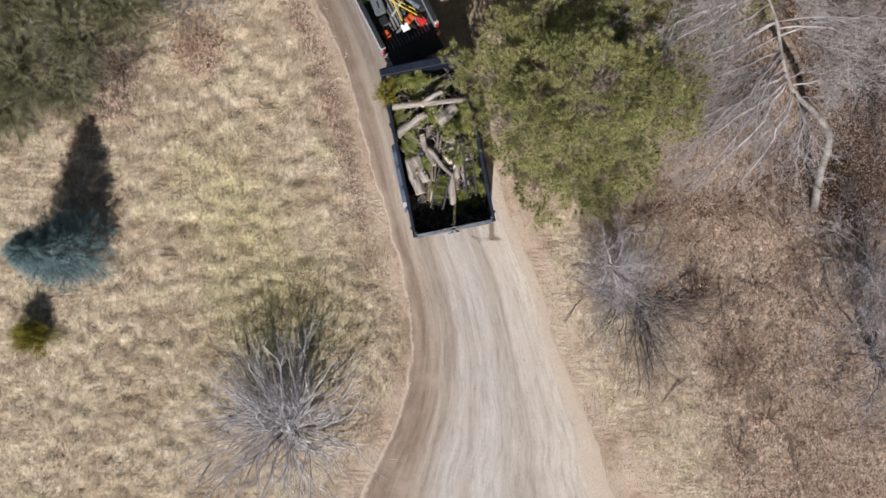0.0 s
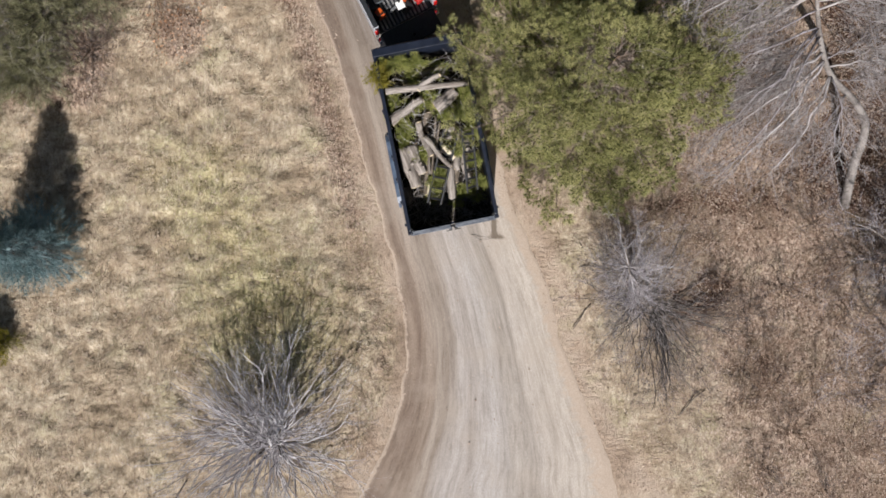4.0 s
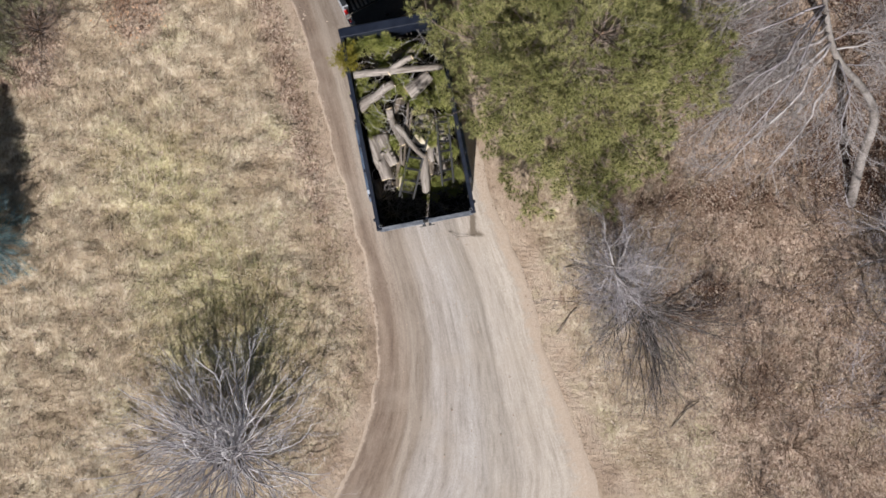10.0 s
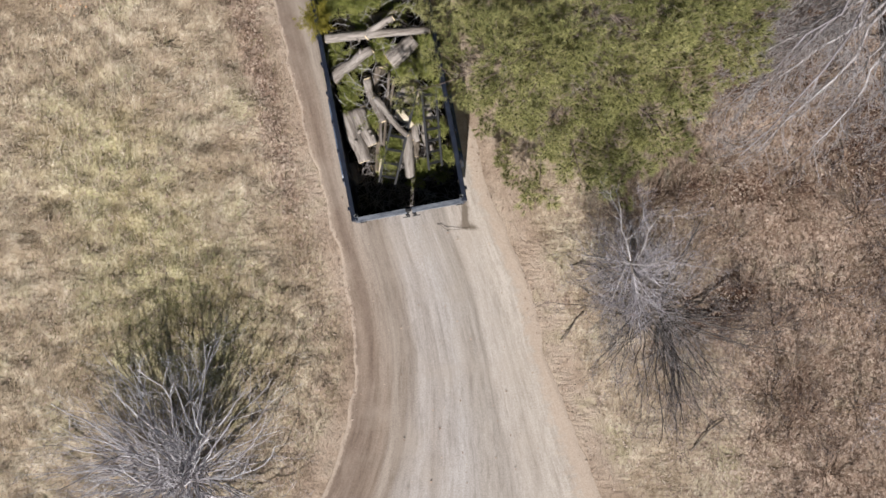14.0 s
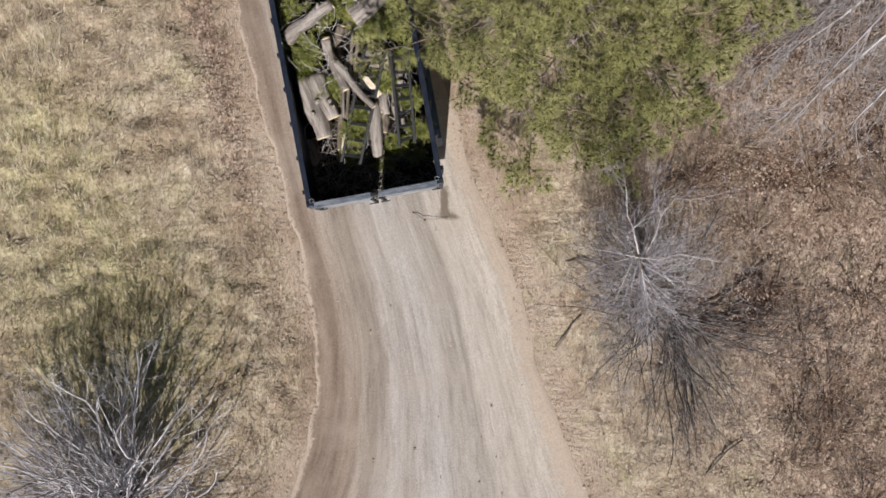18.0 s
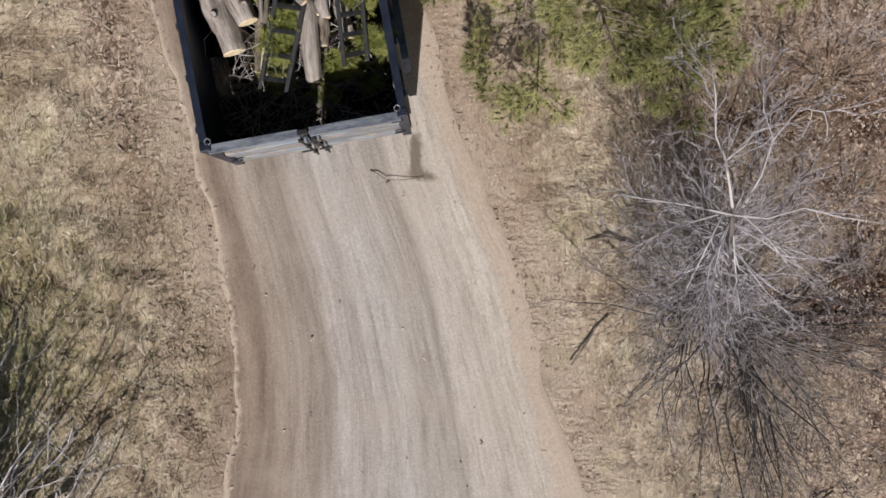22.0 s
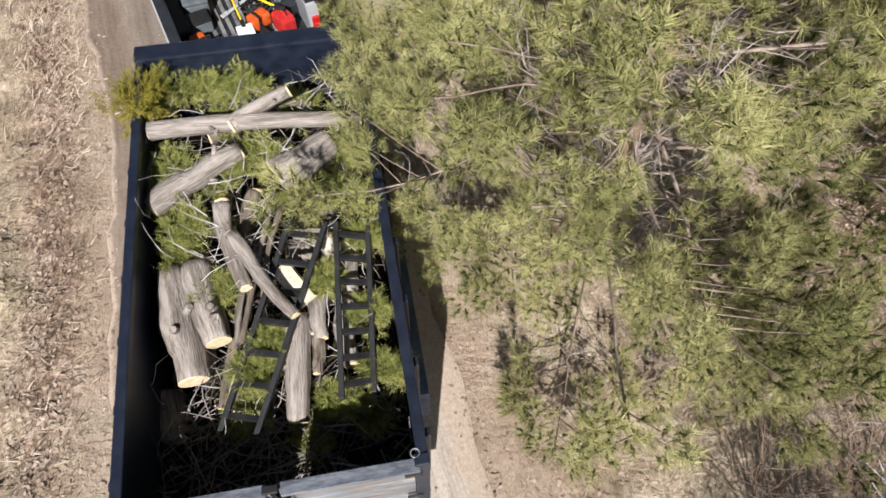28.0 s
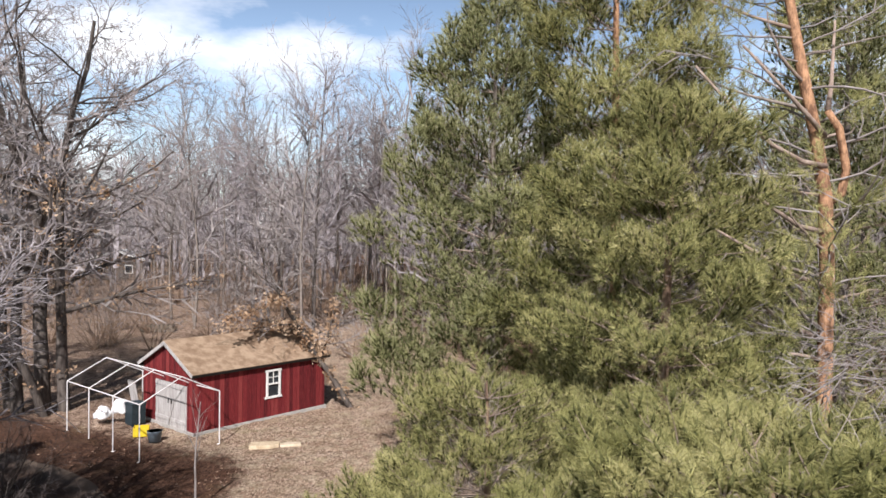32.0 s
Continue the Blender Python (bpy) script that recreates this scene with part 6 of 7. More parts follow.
for i, (b, h, r_, ln) in enumerate(oaks):
    o = bare_tree("oak_tree", b, h, r_, "tall leafless oak with dark furrowed bark", 120 + i, OAK, bark_dark, twig_grey, "oak tree", ln, wider=4.0)
    pts = np.array([v.co for v in o.children[1].data.vertices])
    rng = np.random.default_rng(300 + i)
    low_pts = pts[(pts[:, 2] < h * 0.62)]
    if len(low_pts):
        leaves_on(o, low_pts[rng.integers(0, len(low_pts), 2600 if i == 4 else 900)], 310 + i, 0.14, 0.15)

models = []
for i in range(7):
    h = 15 + 1.4 * i
    o = bare_tree("forest_tree", (-60 + 8 * i, 120), h, 0.11 + 0.008 * i, "slender leafless forest tree with grey bark", 140 + i, FAR, bark_dark if i % 2 else bark_grey, twig_lilac if i % 3 else twig_grey, "bare tree", (0.03 * (i - 3), 0, 1), 2, 1, wider=6.0, group="wood behind the shed")
    models.append(o)
rng = np.random.default_rng(77)
made = 0
for i in range(330):
    y = 44 + 90 * rng.uniform() ** 1.3
    x = rng.uniform(-0.85, 0.85) * y * 0.95
    if y < 56 and -30 < x < -9 and rng.uniform() < 0.8:
        continue
    m = pose(x, y, ground_z(x, y) - 0.05, 0, 0, rng.uniform(0, 360))
    o = copy_thing(models[i % 7], m)
    sc = rng.uniform(0.6, 0.88)
    o.scale = (sc, sc, sc)
    made += 1
for i in range(90):
    x, y = rng.uniform(-45, 26), 38 + 40 * rng.uniform() ** 1.4
    shrub("undergrowth_bush", (x, y), (14, 5, 55, 2.0, 4.6, (0, 1), 0.0), "leafless undergrowth at the wood's edge", 400 + i, twig_brown, twig_grey, BRUSH, radius=0.03)

# the wood goes on to the horizon
rng = np.random.default_rng(88)
stalk = []
grow(rng, np.zeros(3), np.array([0, 0, 1.0]), 15.0, 0.13, 0, [(5, 13, 32, 0.36, 0.05, 0.04), (3, 6, 36, 0.5, 0.12, 0.06), (2, 0, 0, 0, 0.16, 0)], stalk)
tv, tf = ribbons(np.array(stalk), 9, 2.4)
n_far = 850
fy = 72 + 130 * rng.uniform(0, 1, n_far)
fx = rng.uniform(-1.0, 1.0, n_far) * fy * 0.9
up = np.stack([rng.normal(0, 0.05, n_far), rng.normal(0, 0.05, n_far), np.ones(n_far)], 1)
v, f = scatter(tv, tf, np.stack([fx, fy, np.full(n_far, 0.4)], 1), turns_from(up, rng.uniform(0, 6.28, n_far)), rng.uniform(0.5, 1.1, n_far))
bush_ = []
for i in range(9):
    grow(rng, np.zeros(3), unit(np.array([rng.normal(0, 0.5), rng.normal(0, 0.5), 1.0])), 1.0, 0.02, 0, [(3, 5, 40, 0.55, 0.16, 0.02), (2, 0, 0, 0, 0.2, 0.0)], bush_)
bv, bf = ribbons(np.array(bush_), 4, 0.45)
n_low = 420
ly = 55 + 110 * rng.uniform(0, 1, n_low)
lx_ = rng.uniform(-1.0, 0.8, n_low) * ly * 0.85
up = np.stack([rng.normal(0, 0.05, n_low), rng.normal(0, 0.05, n_low), np.ones(n_low)], 1)
low_v, low_f = scatter(bv, bf, np.stack([lx_, ly, 1.2 * smooth01(ly, 60, 160) - 0.1], 1), turns_from(up, rng.uniform(0, 6.28, n_low)), rng.uniform(2.5, 6.0, n_low))
tagged(mesh_part("far_undergrowth", low_v, low_f, twig_brown), "brown leafless undergrowth along the far wood", "undergrowth", kind="stuff")
tagged(mesh_part("far_wood", v, f, twig_lilac), "distant leafless wood of grey trees", "wood", kind="stuff")

# dark evergreens deep in the wood
for i, (x, y, h, r_) in enumerate([(20.0, 33.0, 15, 3.6), (26.0, 30.0, 14, 3.6), (11.2, 19.5, 14, 2.8), (14.6, 22.0, 16, 3.4), (9.6, 23.5, 15, 3.0)]):
    pine("white_pine", (x, y), h, r_, 2.5, "dark pine deep in the wood", 500 + i, 0.45, needle_dark, bark_dark, shape=0.45, tuft_size=2.4, whorl=0.9, count=10, per_clump=6, dead=2, gap=0.15)

# ---- leaf litter and dry grass ----
rng = np.random.default_rng(99)
lv, lf = scatter(LEAF, [(0, 1, 2, 3)], np.abs(rng.normal(0, 1, (420, 3))) * (0.5, 0.62, 0.28) * np.sign(rng.normal(0, 1, (420, 3)) * (1, 1, 0) + (0.05, -0.2, 1)), turns_from(rng.normal(0, 1, (420, 3)) + (0, 0, 0.8), rng.uniform(0, 6.28, 420)), 0.05 * rng.uniform(0.7, 1.6, 420))
tagged(mesh_part("leaf_clump", lv, lf, varied("rusty_oak_leaves", [(0.25, 0.11, 0.05), (0.42, 0.235, 0.13), (0.56, 0.37, 0.24)], 0.8), rusty), kind="stuff")
def litter_field(name, count, box_, seed, weight, size, mat, label, category, flat=0.15):
    rng = np.random.default_rng(seed)
    x, y = rng.uniform(box_[0], box_[1], count), rng.uniform(box_[2], box_[3], count)
    away_, side_ = track_side(x, y)
    keep = rng.uniform(0, 1, count) < weight(x, y, away_, side_)
    x, y = x[keep], y[keep]
    on_track = track_side(x, y)[0] < 0
    z = np.where(on_track, 0.006 + 0.03 * smooth01(-track_side(x, y)[0], 0.0, 0.9), ground_heights(x, y)) + rng.uniform(0.004, 0.012, len(x))
    d = np.stack([rng.normal(0, flat, len(x)), rng.normal(0, flat, len(x)), np.ones(len(x))], 1)
    v, f = scatter(LEAF, [(0, 1, 2, 3)], np.stack([x, y, z], 1), turns_from(d, rng.uniform(0, 6.28, len(x))), size * rng.uniform(0.4, 1.0, len(x)) ** 2 * 1.9)
    tagged(mesh_part(name, v, f, mat), label, category, kind="stuff")


def woods_weight(x, y, away_, side_):
    tuftiness = 0.5 + 0.5 * hump(x, y, 2.0, 0.23) * hump(y, x, 5.0, 0.61)
    w = np.where(side_ > 0, 0.35 + 0.65 * smooth01(away_, 0.2, 2.5), 0.26 + (0.35 + 0.45 * smooth01(y, -1.0, 1.5)) * np.exp(-((away_ - 0.55) / 0.5) ** 2) + 0.8 * np.exp(-((x + 6.5) / 0.75) ** 2 - ((y - 5.2) / 0.9) ** 2))
    w = np.where(y > 9, 0.55, w)
    return np.where(away_ < -0.5, 0.005, np.where(away_ < 0.0, 0.22 * smooth01(away_, -0.35, 0.0), w * (0.35 + 1.1 * tuftiness))) * (1 - 0.3 * (away_ < 0.35) * (away_ > 0.0))


litter_field("leaf_litter", 380000, (-13.5, 14.5, -8.8, 12.0), 601, woods_weight, 0.039, leaf_mat, "dead brown oak leaves scattered over the ground", "leaf litter")
litter_field("leaf_litter", 24000, (-16, 8, 9.0, 30.0), 602, lambda x, y, a, s: woods_weight(x, y, a, s) * np.where(x < -5.5, 0.25, 0.9), 0.07, yard_leaf_mat, "dead brown leaves round the shed", "leaf litter")


def grass_field(name, count, box_, seed, weight, length, mat, label, stand):
    rng = np.random.default_rng(seed)
    x, y = rng.uniform(box_[0], box_[1], count), rng.uniform(box_[2], box_[3], count)
    away_, side_ = track_side(x, y)
    keep = rng.uniform(0, 1, count) < weight(x, y, away_, side_)
    x, y = x[keep], y[keep]
    z = ground_heights(x, y) - 0.01
    comb = np.sin(x * 0.9 + 1.3 * np.sin(y * 0.7)) * 1.4
    a = comb + rng.normal(0, 0.9, len(x))
    d = np.stack([np.cos(a), np.sin(a), rng.uniform(0.05, stand, len(x))], 1)
    BL = np.array([(-0.028, 0, 0), (0.028, 0, 0), (0.02, 0.02, 0.6), (0, 0.06, 1.0)])
    v, f = scatter(BL, [(0, 1, 2), (0, 2, 3)], np.stack([x, y, z], 1), turns_from(d, rng.uniform(0, 6.28, len(x))), length * rng.uniform(0.5, 1.4, len(x)))
    tagged(mesh_part(name, v, f, mat), label, "grass", kind="stuff")


straw_mat = varied("dry_grass_blades", [(0.20, 0.155, 0.105), (0.36, 0.295, 0.215), (0.50, 0.43, 0.325), (0.66, 0.59, 0.475)], 0.6)
green_mat = varied("fresh_grass_blades", [(0.125, 0.13, 0.05), (0.245, 0.24, 0.11), (0.40, 0.375, 0.21)], 0.6)
grass_field("dry_grass", 95000, (-14, 1, -8.8, 11), 611, lambda x, y, a, s: np.where((s < 0) & (a > 0.1), 0.25 + 0.75 * (hump(x, y, 1.7, 0.17) * hump(y, x, 0.6, 0.29) > -0.05), 0.0), 0.17, straw_mat, "matted dry straw-coloured grass", 1.3)
grass_field("dry_grass", 26000, (1, 14, -8.8, 6), 613, lambda x, y, a, s: np.where((s > 0) & (a > 0.3), 0.7, 0.0), 0.15, straw_mat, "thin dry grass among dead leaves", 0.6)
grass_field("green_grass", 60000, (-9, -1, -6, 4), 612, lambda x, y, a, s: np.where(a > 0.3, (0.62 * np.exp(-((x + 4.4) ** 2 + (y + 2.6) ** 2) / 5.0) + 0.06) * (0.3 + 1.2 * (hump(x, y, 3.0, 0.31) > 0)), 0.0), 0.14, green_mat, "patch of fresh green grass", 0.9)


# ---- the load in the trailer ----
log_bark = plain("weathered_log_bark", (0.13, 0.108, 0.09), (0.37, 0.33, 0.295), 5, 0.9, 0, 0.15, 0.9, 0.02, 26, (3, 3, 0.3))
log_dark = plain("dark_log_bark", (0.09, 0.073, 0.055), (0.24, 0.20, 0.16), 5, 0.9, 0, 0.15, 0.9, 0.02, 26, (3, 3, 0.3))
sawn = plain("fresh_sawn_wood", (0.62, 0.47, 0.28), (0.78, 0.66, 0.46), 14, 0.75, 0, 0.2, 0.2)
split_wood = plain("pale_split_wood", (0.60, 0.50, 0.36), (0.78, 0.70, 0.56), 10, 0.8, 0, 0.2, 0.3)
spray_mat = varied("cedar_sprays", [(0.12, 0.14, 0.03), (0.25, 0.275, 0.075), (0.39, 0.40, 0.13), (0.54, 0.52, 0.22)], 3.0, 0.6, 0.3, 0.3)


def log(p, q, r, label, seed, bark=None, root=TRAILER, knots=1, bow=0.03, ends=True, cat="log"):
    """A cut log from p to q in the frame of its carrier, built along its own z: bark with furrows, pale sawn ends, branch stubs."""
    rng = np.random.default_rng(seed)
    p, d = Vector(p), Vector(q) - Vector(p)
    t = thing("log", root @ Matrix.Translation(p) @ d.to_track_quat("Z", "Y").to_matrix().to_4x4(), label, cat)
    n, L, way = 13, d.length, rng.uniform(0, 6.283)
    side = np.array([math.cos(way), math.sin(way), 0])
    kink = np.interp(np.linspace(0, 1, n), np.linspace(0, 1, 5), rng.normal(0, 0.15 * r, 5))
    pts = [np.array([0, 0, L * f]) + side * (bow * math.sin(f * math.pi) + kink[i]) for i, f in enumerate(np.linspace(0, 1, n))]
    rad = [r * (1.12 - 0.26 * f) * rng.uniform(0.95, 1.05) for f in np.linspace(0, 1, n)]
    sides = 18
    b = tube(pts, rad, sides)
    furrow = [1 + rng.normal(0, 0.055) for _ in range(sides)]
    for i, v in enumerate(b.verts):
        c = pts[min(i // sides, n - 1)]
        k = furrow[i % sides] * (1 + rng.normal(0, 0.018))
        v.co.x, v.co.y = c[0] + (v.co.x - c[0]) * k, c[1] + (v.co.y - c[1]) * k
    part("bark_body", b, bark or log_bark, t, smooth=True)
    if ends:
        for e, o, rr in ((pts[0], -1, rad[0]), (pts[-1], 1, rad[-1])):
            e = np.array(e)
            part("cut_end", tube([e - (0, 0, 0.01), e + (0, 0, 0.008 * o)] if o > 0 else [e + (0, 0, 0.01), e - (0, 0, 0.008)], rr * 0.93, 14), sawn, t, "pale sawn end")
    for k in range(knots):
        f, a = rng.uniform(0.2, 0.8), rng.uniform(0, 6.283)
        c, o = np.array([0, 0, L * f]) + side * bow, np.array([math.cos(a), math.sin(a), rng.uniform(-0.2, 0.7)])
        part("branch_stub", tube([c + o * r * 0.7, c + o * (r * 1.35 + 0.02)], [r * 0.3, r * 0.2], 8), bark or log_bark, t)
    return t


LOGS = [((-0.95, 3.37, 1.80), (0.98, 3.18, 1.82), 0.08, "long grey log lying across the load", None), ((-0.20, 3.26, 1.86), (0.36, 3.46, 2.0), 0.075, "crooked branch log with a pale split end", None),
        ((-0.98, 2.66, 1.60), (-0.15, 3.04, 1.76), 0.10, "grey barked log with sawn ends", None), ((0.14, 2.82, 1.58), (0.66, 3.10, 1.66), 0.16, "thick knotty stump piece", None),
        ((-0.83, 2.02, 1.44), (-0.68, 1.06, 1.30), 0.155, "thick pale grey log with a fresh sawn end", None), ((-0.62, 2.04, 1.48), (-0.46, 1.34, 1.38), 0.14, "thick pale grey log with a fresh sawn end", None),
        ((-0.72, 1.62, 1.18), (-0.66, 1.22, 1.16), 0.11, "short log with a fresh sawn end", None), ((-0.36, 2.52, 1.68), (-0.18, 1.70, 1.58), 0.07, "broken log with a pale split top", None),
        ((-0.24, 2.15, 1.76), (0.21, 1.34, 1.66), 0.055, "slim log lying across the others", None), ((-0.20, 1.86, 1.42), (-0.50, 0.84, 1.14), 0.055, "slim dark barked pole", log_dark),
        ((0.20, 1.46, 1.40), (0.12, 0.60, 1.22), 0.105, "grey log with a tapered end", None), ((-0.08, 2.74, 1.50), (-0.18, 2.28, 1.42), 0.065, "short dark barked log", log_dark),
        ((-1.0, 1.10, 0.98), (-0.95, 0.70, 0.96), 0.12, "log in the shade of the trailer wall", None), ((0.40, 1.62, 1.36), (0.38, 1.26, 1.32), 0.075, "short log under the rack", None),
        ((0.66, 1.62, 1.30), (0.60, 1.02, 1.20), 0.085, "short log under the rack", None), ((0.70, 2.10, 1.36), (0.67, 1.66, 1.34), 0.085, "short log under the rack", None),
        ((0.32, 1.30, 1.32), (0.29, 0.98, 1.24), 0.06, "short log under the rack", log_dark), ((0.24, 2.34, 1.36), (0.50, 2.30, 1.36), 0.10, "short grey log under the rack", None),
        ((0.14, 2.12, 1.30), (0.40, 2.10, 1.30), 0.10, "short grey log under the rack", None), ((0.52, 2.16, 1.48), (0.54, 1.9, 1.42), 0.05, "split billet with orange heartwood", split_wood),
        ((0.10, 2.62, 1.60), (-0.27, 1.27, 1.44), 0.028, "thin pole among the brush", log_dark), ((0.17, 2.44, 1.62), (-0.06, 1.64, 1.50), 0.025, "thin pole among the brush", log_dark),
        ((-0.06, 2.2, 1.50), (-0.31, 1.30, 1.40), 0.03, "thin pole among the brush", None), ((-0.30, 1.2, 1.2), (-0.46, 0.74, 1.12), 0.045, "split pole with a pale face", split_wood),
        ((-0.5, 3.5, 1.5), (0.5, 3.75, 1.5), 0.08, "dark log under the brush", log_dark), ((-0.6, 0.9, 0.86), (0.5, 1.1, 0.86), 0.1, "dark log at the bottom of the load", log_dark),
        ((0.0, 2.9, 1.3), (-0.5, 2.0, 1.1), 0.11, "dark log deep in the load", log_dark), ((0.5, 2.9, 1.2), (0.55, 1.8, 1.1), 0.11, "dark log deep in the load", log_dark)]
for i, (p, q, r_, lab, bk) in enumerate(LOGS):
    log(p, q, r_, lab, 700 + i, bk, knots=0 if r_ < 0.06 else 2, bow=0.05 if r_ < 0.1 else 0.02, ends=r_ > 0.035)
b = bmesh.new()
prism([(-0.09, 0.0), (0.09, 0.0), (0.075, 0.045), (0.0, 0.06), (-0.075, 0.045)], 0.0, 0.42, "y", 0, b)
fl = thing("split_slab", TRAILER @ pose(0.32, 1.52, 1.5, 0, -12, 30), "pale split wood slab on the load", "split log")
part("split_face", b, split_wood, fl)

# the rough heap of brush under the logs
rng = np.random.default_rng(801)
heap = []
for i in range(900):
    y = rng.uniform(0.15, 4.1)
    top = 0.78 + 0.75 * smooth01(np.array(y), 0.5, 1.8)
    p = np.array([rng.uniform(-0.98, 0.98), y, rng.uniform(0.74, float(top))])
    d = unit(rng.normal(0, 1, 3) * (1, 1, 0.25))
    L = rng.uniform(0.25, 0.8)
    q = p + d * L
    q[0], q[1], q[2] = np.clip(q[0], -1.0, 1.0), np.clip(q[1], 0.06, 4.12), max(0.74, q[2])
    m_ = (p + q) / 2 + rng.normal(0, 0.09, 3) * (1, 1, 0.4)
    r0 = rng.uniform(0.0025, 0.008)
    heap += [(*p, *m_, r0, r0 * 0.8), (*m_, *q, r0 * 0.8, r0 * 0.4)]
loose = []
for i in range(210):
    y = rng.uniform(0.5, 3.9)
    p = np.array([rng.uniform(-0.98, 0.9), y, 0.95 + 0.7 * float(smooth01(np.array(y), 0.4, 2.4)) + rng.uniform(-0.1, 0.08)])
    d = unit(rng.normal(0, 1, 3) * (1, 1, 0.35))
    for k in range(4):
        d = unit(d + rng.normal(0, 0.28, 3))
        q = p + d * rng.uniform(0.08, 0.17)
        q[0], q[1] = np.clip(q[0], -1.0, 1.0), np.clip(q[1], 0.06, 4.1)
        loose.append((*p, *q, 0.0055 - 0.001 * k, 0.0045 - 0.001 * k))
        p = q
rear = []
for i in range(230):
    p = np.array([rng.uniform(-0.98, 0.95), rng.uniform(0.1, 1.0), rng.uniform(0.86, 1.12)])
    d = unit(rng.normal(0, 1, 3) * (1, 0.8, 0.25))
    for k in range(5):
        d = unit(d + rng.normal(0, 0.2, 3))
        q = p + d * rng.uniform(0.08, 0.16)
        q[0], q[1] = np.clip(q[0], -1.0, 1.0), np.clip(q[1], 0.06, 1.3)
        rear.append((*p, *q, 0.008 - 0.0012 * k, 0.0068 - 0.0012 * k))
        p = q
brush = thing("brush_heap", TRAILER, "heap of cut dry twigs filling the trailer", "brush pile")
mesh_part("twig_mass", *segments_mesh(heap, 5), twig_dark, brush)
tagged(mesh_part("cut_branch_tangle", *segments_mesh(rear, 5), twig_grey, brush), "grey-brown cut branches", kind="stuff")
tagged(mesh_part("loose_twig_tangle", *segments_mesh(loose, 4), twig_pale, brush), "pale bare twigs", kind="stuff")
# A lumpy near-black sheet fills the bottom of the heap.
heap_floor = bmesh.new()
bmesh.ops.create_grid(heap_floor, x_segments=26, y_segments=52, size=1.0)
for v in heap_floor.verts:
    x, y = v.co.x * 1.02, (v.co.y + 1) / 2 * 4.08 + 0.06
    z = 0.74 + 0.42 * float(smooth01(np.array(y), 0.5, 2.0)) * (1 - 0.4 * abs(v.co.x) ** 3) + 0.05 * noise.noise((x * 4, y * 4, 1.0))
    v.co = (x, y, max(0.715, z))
part("packed_debris", heap_floor, plain("near_black_filler", (0.012, 0.011, 0.007), (0.05, 0.042, 0.022), 12, 0.95, 0, 0.05, 0.8, 0.03), brush, smooth=True)


def bough(place, size, label, seed, mat=spray_mat, root=TRAILER, n=30):
    """A cut evergreen bough: a stick that forks, with flat sprays."""
    rng = np.random.default_rng(seed)
    t = thing("cedar_bough", root @ Matrix.Translation(place), label, "cut branch")
    limbs, places, dirs = [], [], []
    for i in range(n):
        a, f = rng.uniform(0, 2 * np.pi), rng.uniform(0.2, 1)
        e = np.array([math.cos(a) * size * f, math.sin(a) * size * f, rng.uniform(-0.1, 0.55) * size])
        limbs.append((0, 0, -0.08, *e, 0.008, 0.003))
        for w in (0.5, 0.75, 1.0):
            for _ in range(4):
                places.append(e * w + rng.normal(0, 0.035, 3))
                dirs.append(unit(e + rng.normal(0, 0.4, 3) * size + np.array([0, 0, 0.2 * size])))
    mesh_part("stick", *segments_mesh(limbs, 4), twig_brown, t)
    rng2 = np.random.default_rng(5)
    tv, tf = brush_tuft(rng2, 20, 0.05, 1.0, 0.06)
    tv[:, 2] *= 1.0
    places, dirs = np.array(places), np.array(dirs)
    v, f = scatter(tv, tf, places, turns_from(dirs, rng.uniform(0, 6.28, len(dirs))), rng.uniform(0.8, 1.4, len(dirs)))
    mesh_part("foliage", v, f, mat, t)
    return t


BOUGHS = [(-0.80, 3.95, 1.66, 0.30), (-0.45, 3.98, 1.62, 0.28), (-0.10, 3.92, 1.66, 0.28), (-0.86, 3.10, 1.52, 0.26), (-0.66, 2.40, 1.55, 0.28), (0.04, 3.02, 1.62, 0.26), (-0.42, 1.78, 1.46, 0.22), (-0.22, 1.05, 1.28, 0.24),
          (-0.02, 1.28, 1.36, 0.18), (0.88, 0.92, 1.28, 0.22), (0.46, 1.70, 1.52, 0.13), (0.42, 0.74, 1.14, 0.18), (-0.74, 2.18, 1.46, 0.24), (0.28, 2.64, 1.50, 0.24), (0.68, 2.55, 1.55, 0.26), (0.82, 1.40, 1.40, 0.16),
          (-0.32, 0.84, 1.10, 0.22), (-0.86, 2.80, 1.50, 0.24), (-0.40, 2.95, 1.50, 0.24), (0.88, 2.1, 1.5, 0.22), (0.85, 3.0, 1.55, 0.26), (-0.30, 3.62, 1.55, 0.24), (0.4, 3.7, 1.5, 0.24), (0.2, 0.55, 0.98, 0.2), (0.7, 0.62, 1.0, 0.22)]
for i, (x, y, z, s_) in enumerate(BOUGHS):
    bough((x, y, z - 0.03), s_ * 0.85, "cut cedar bough with fresh green sprays on the load", 820 + i)
bough((-1.08, 3.72, 1.78), 0.30, "golden-green cedar bough hanging over the trailer's rail", 860, gold_mat, n=46)


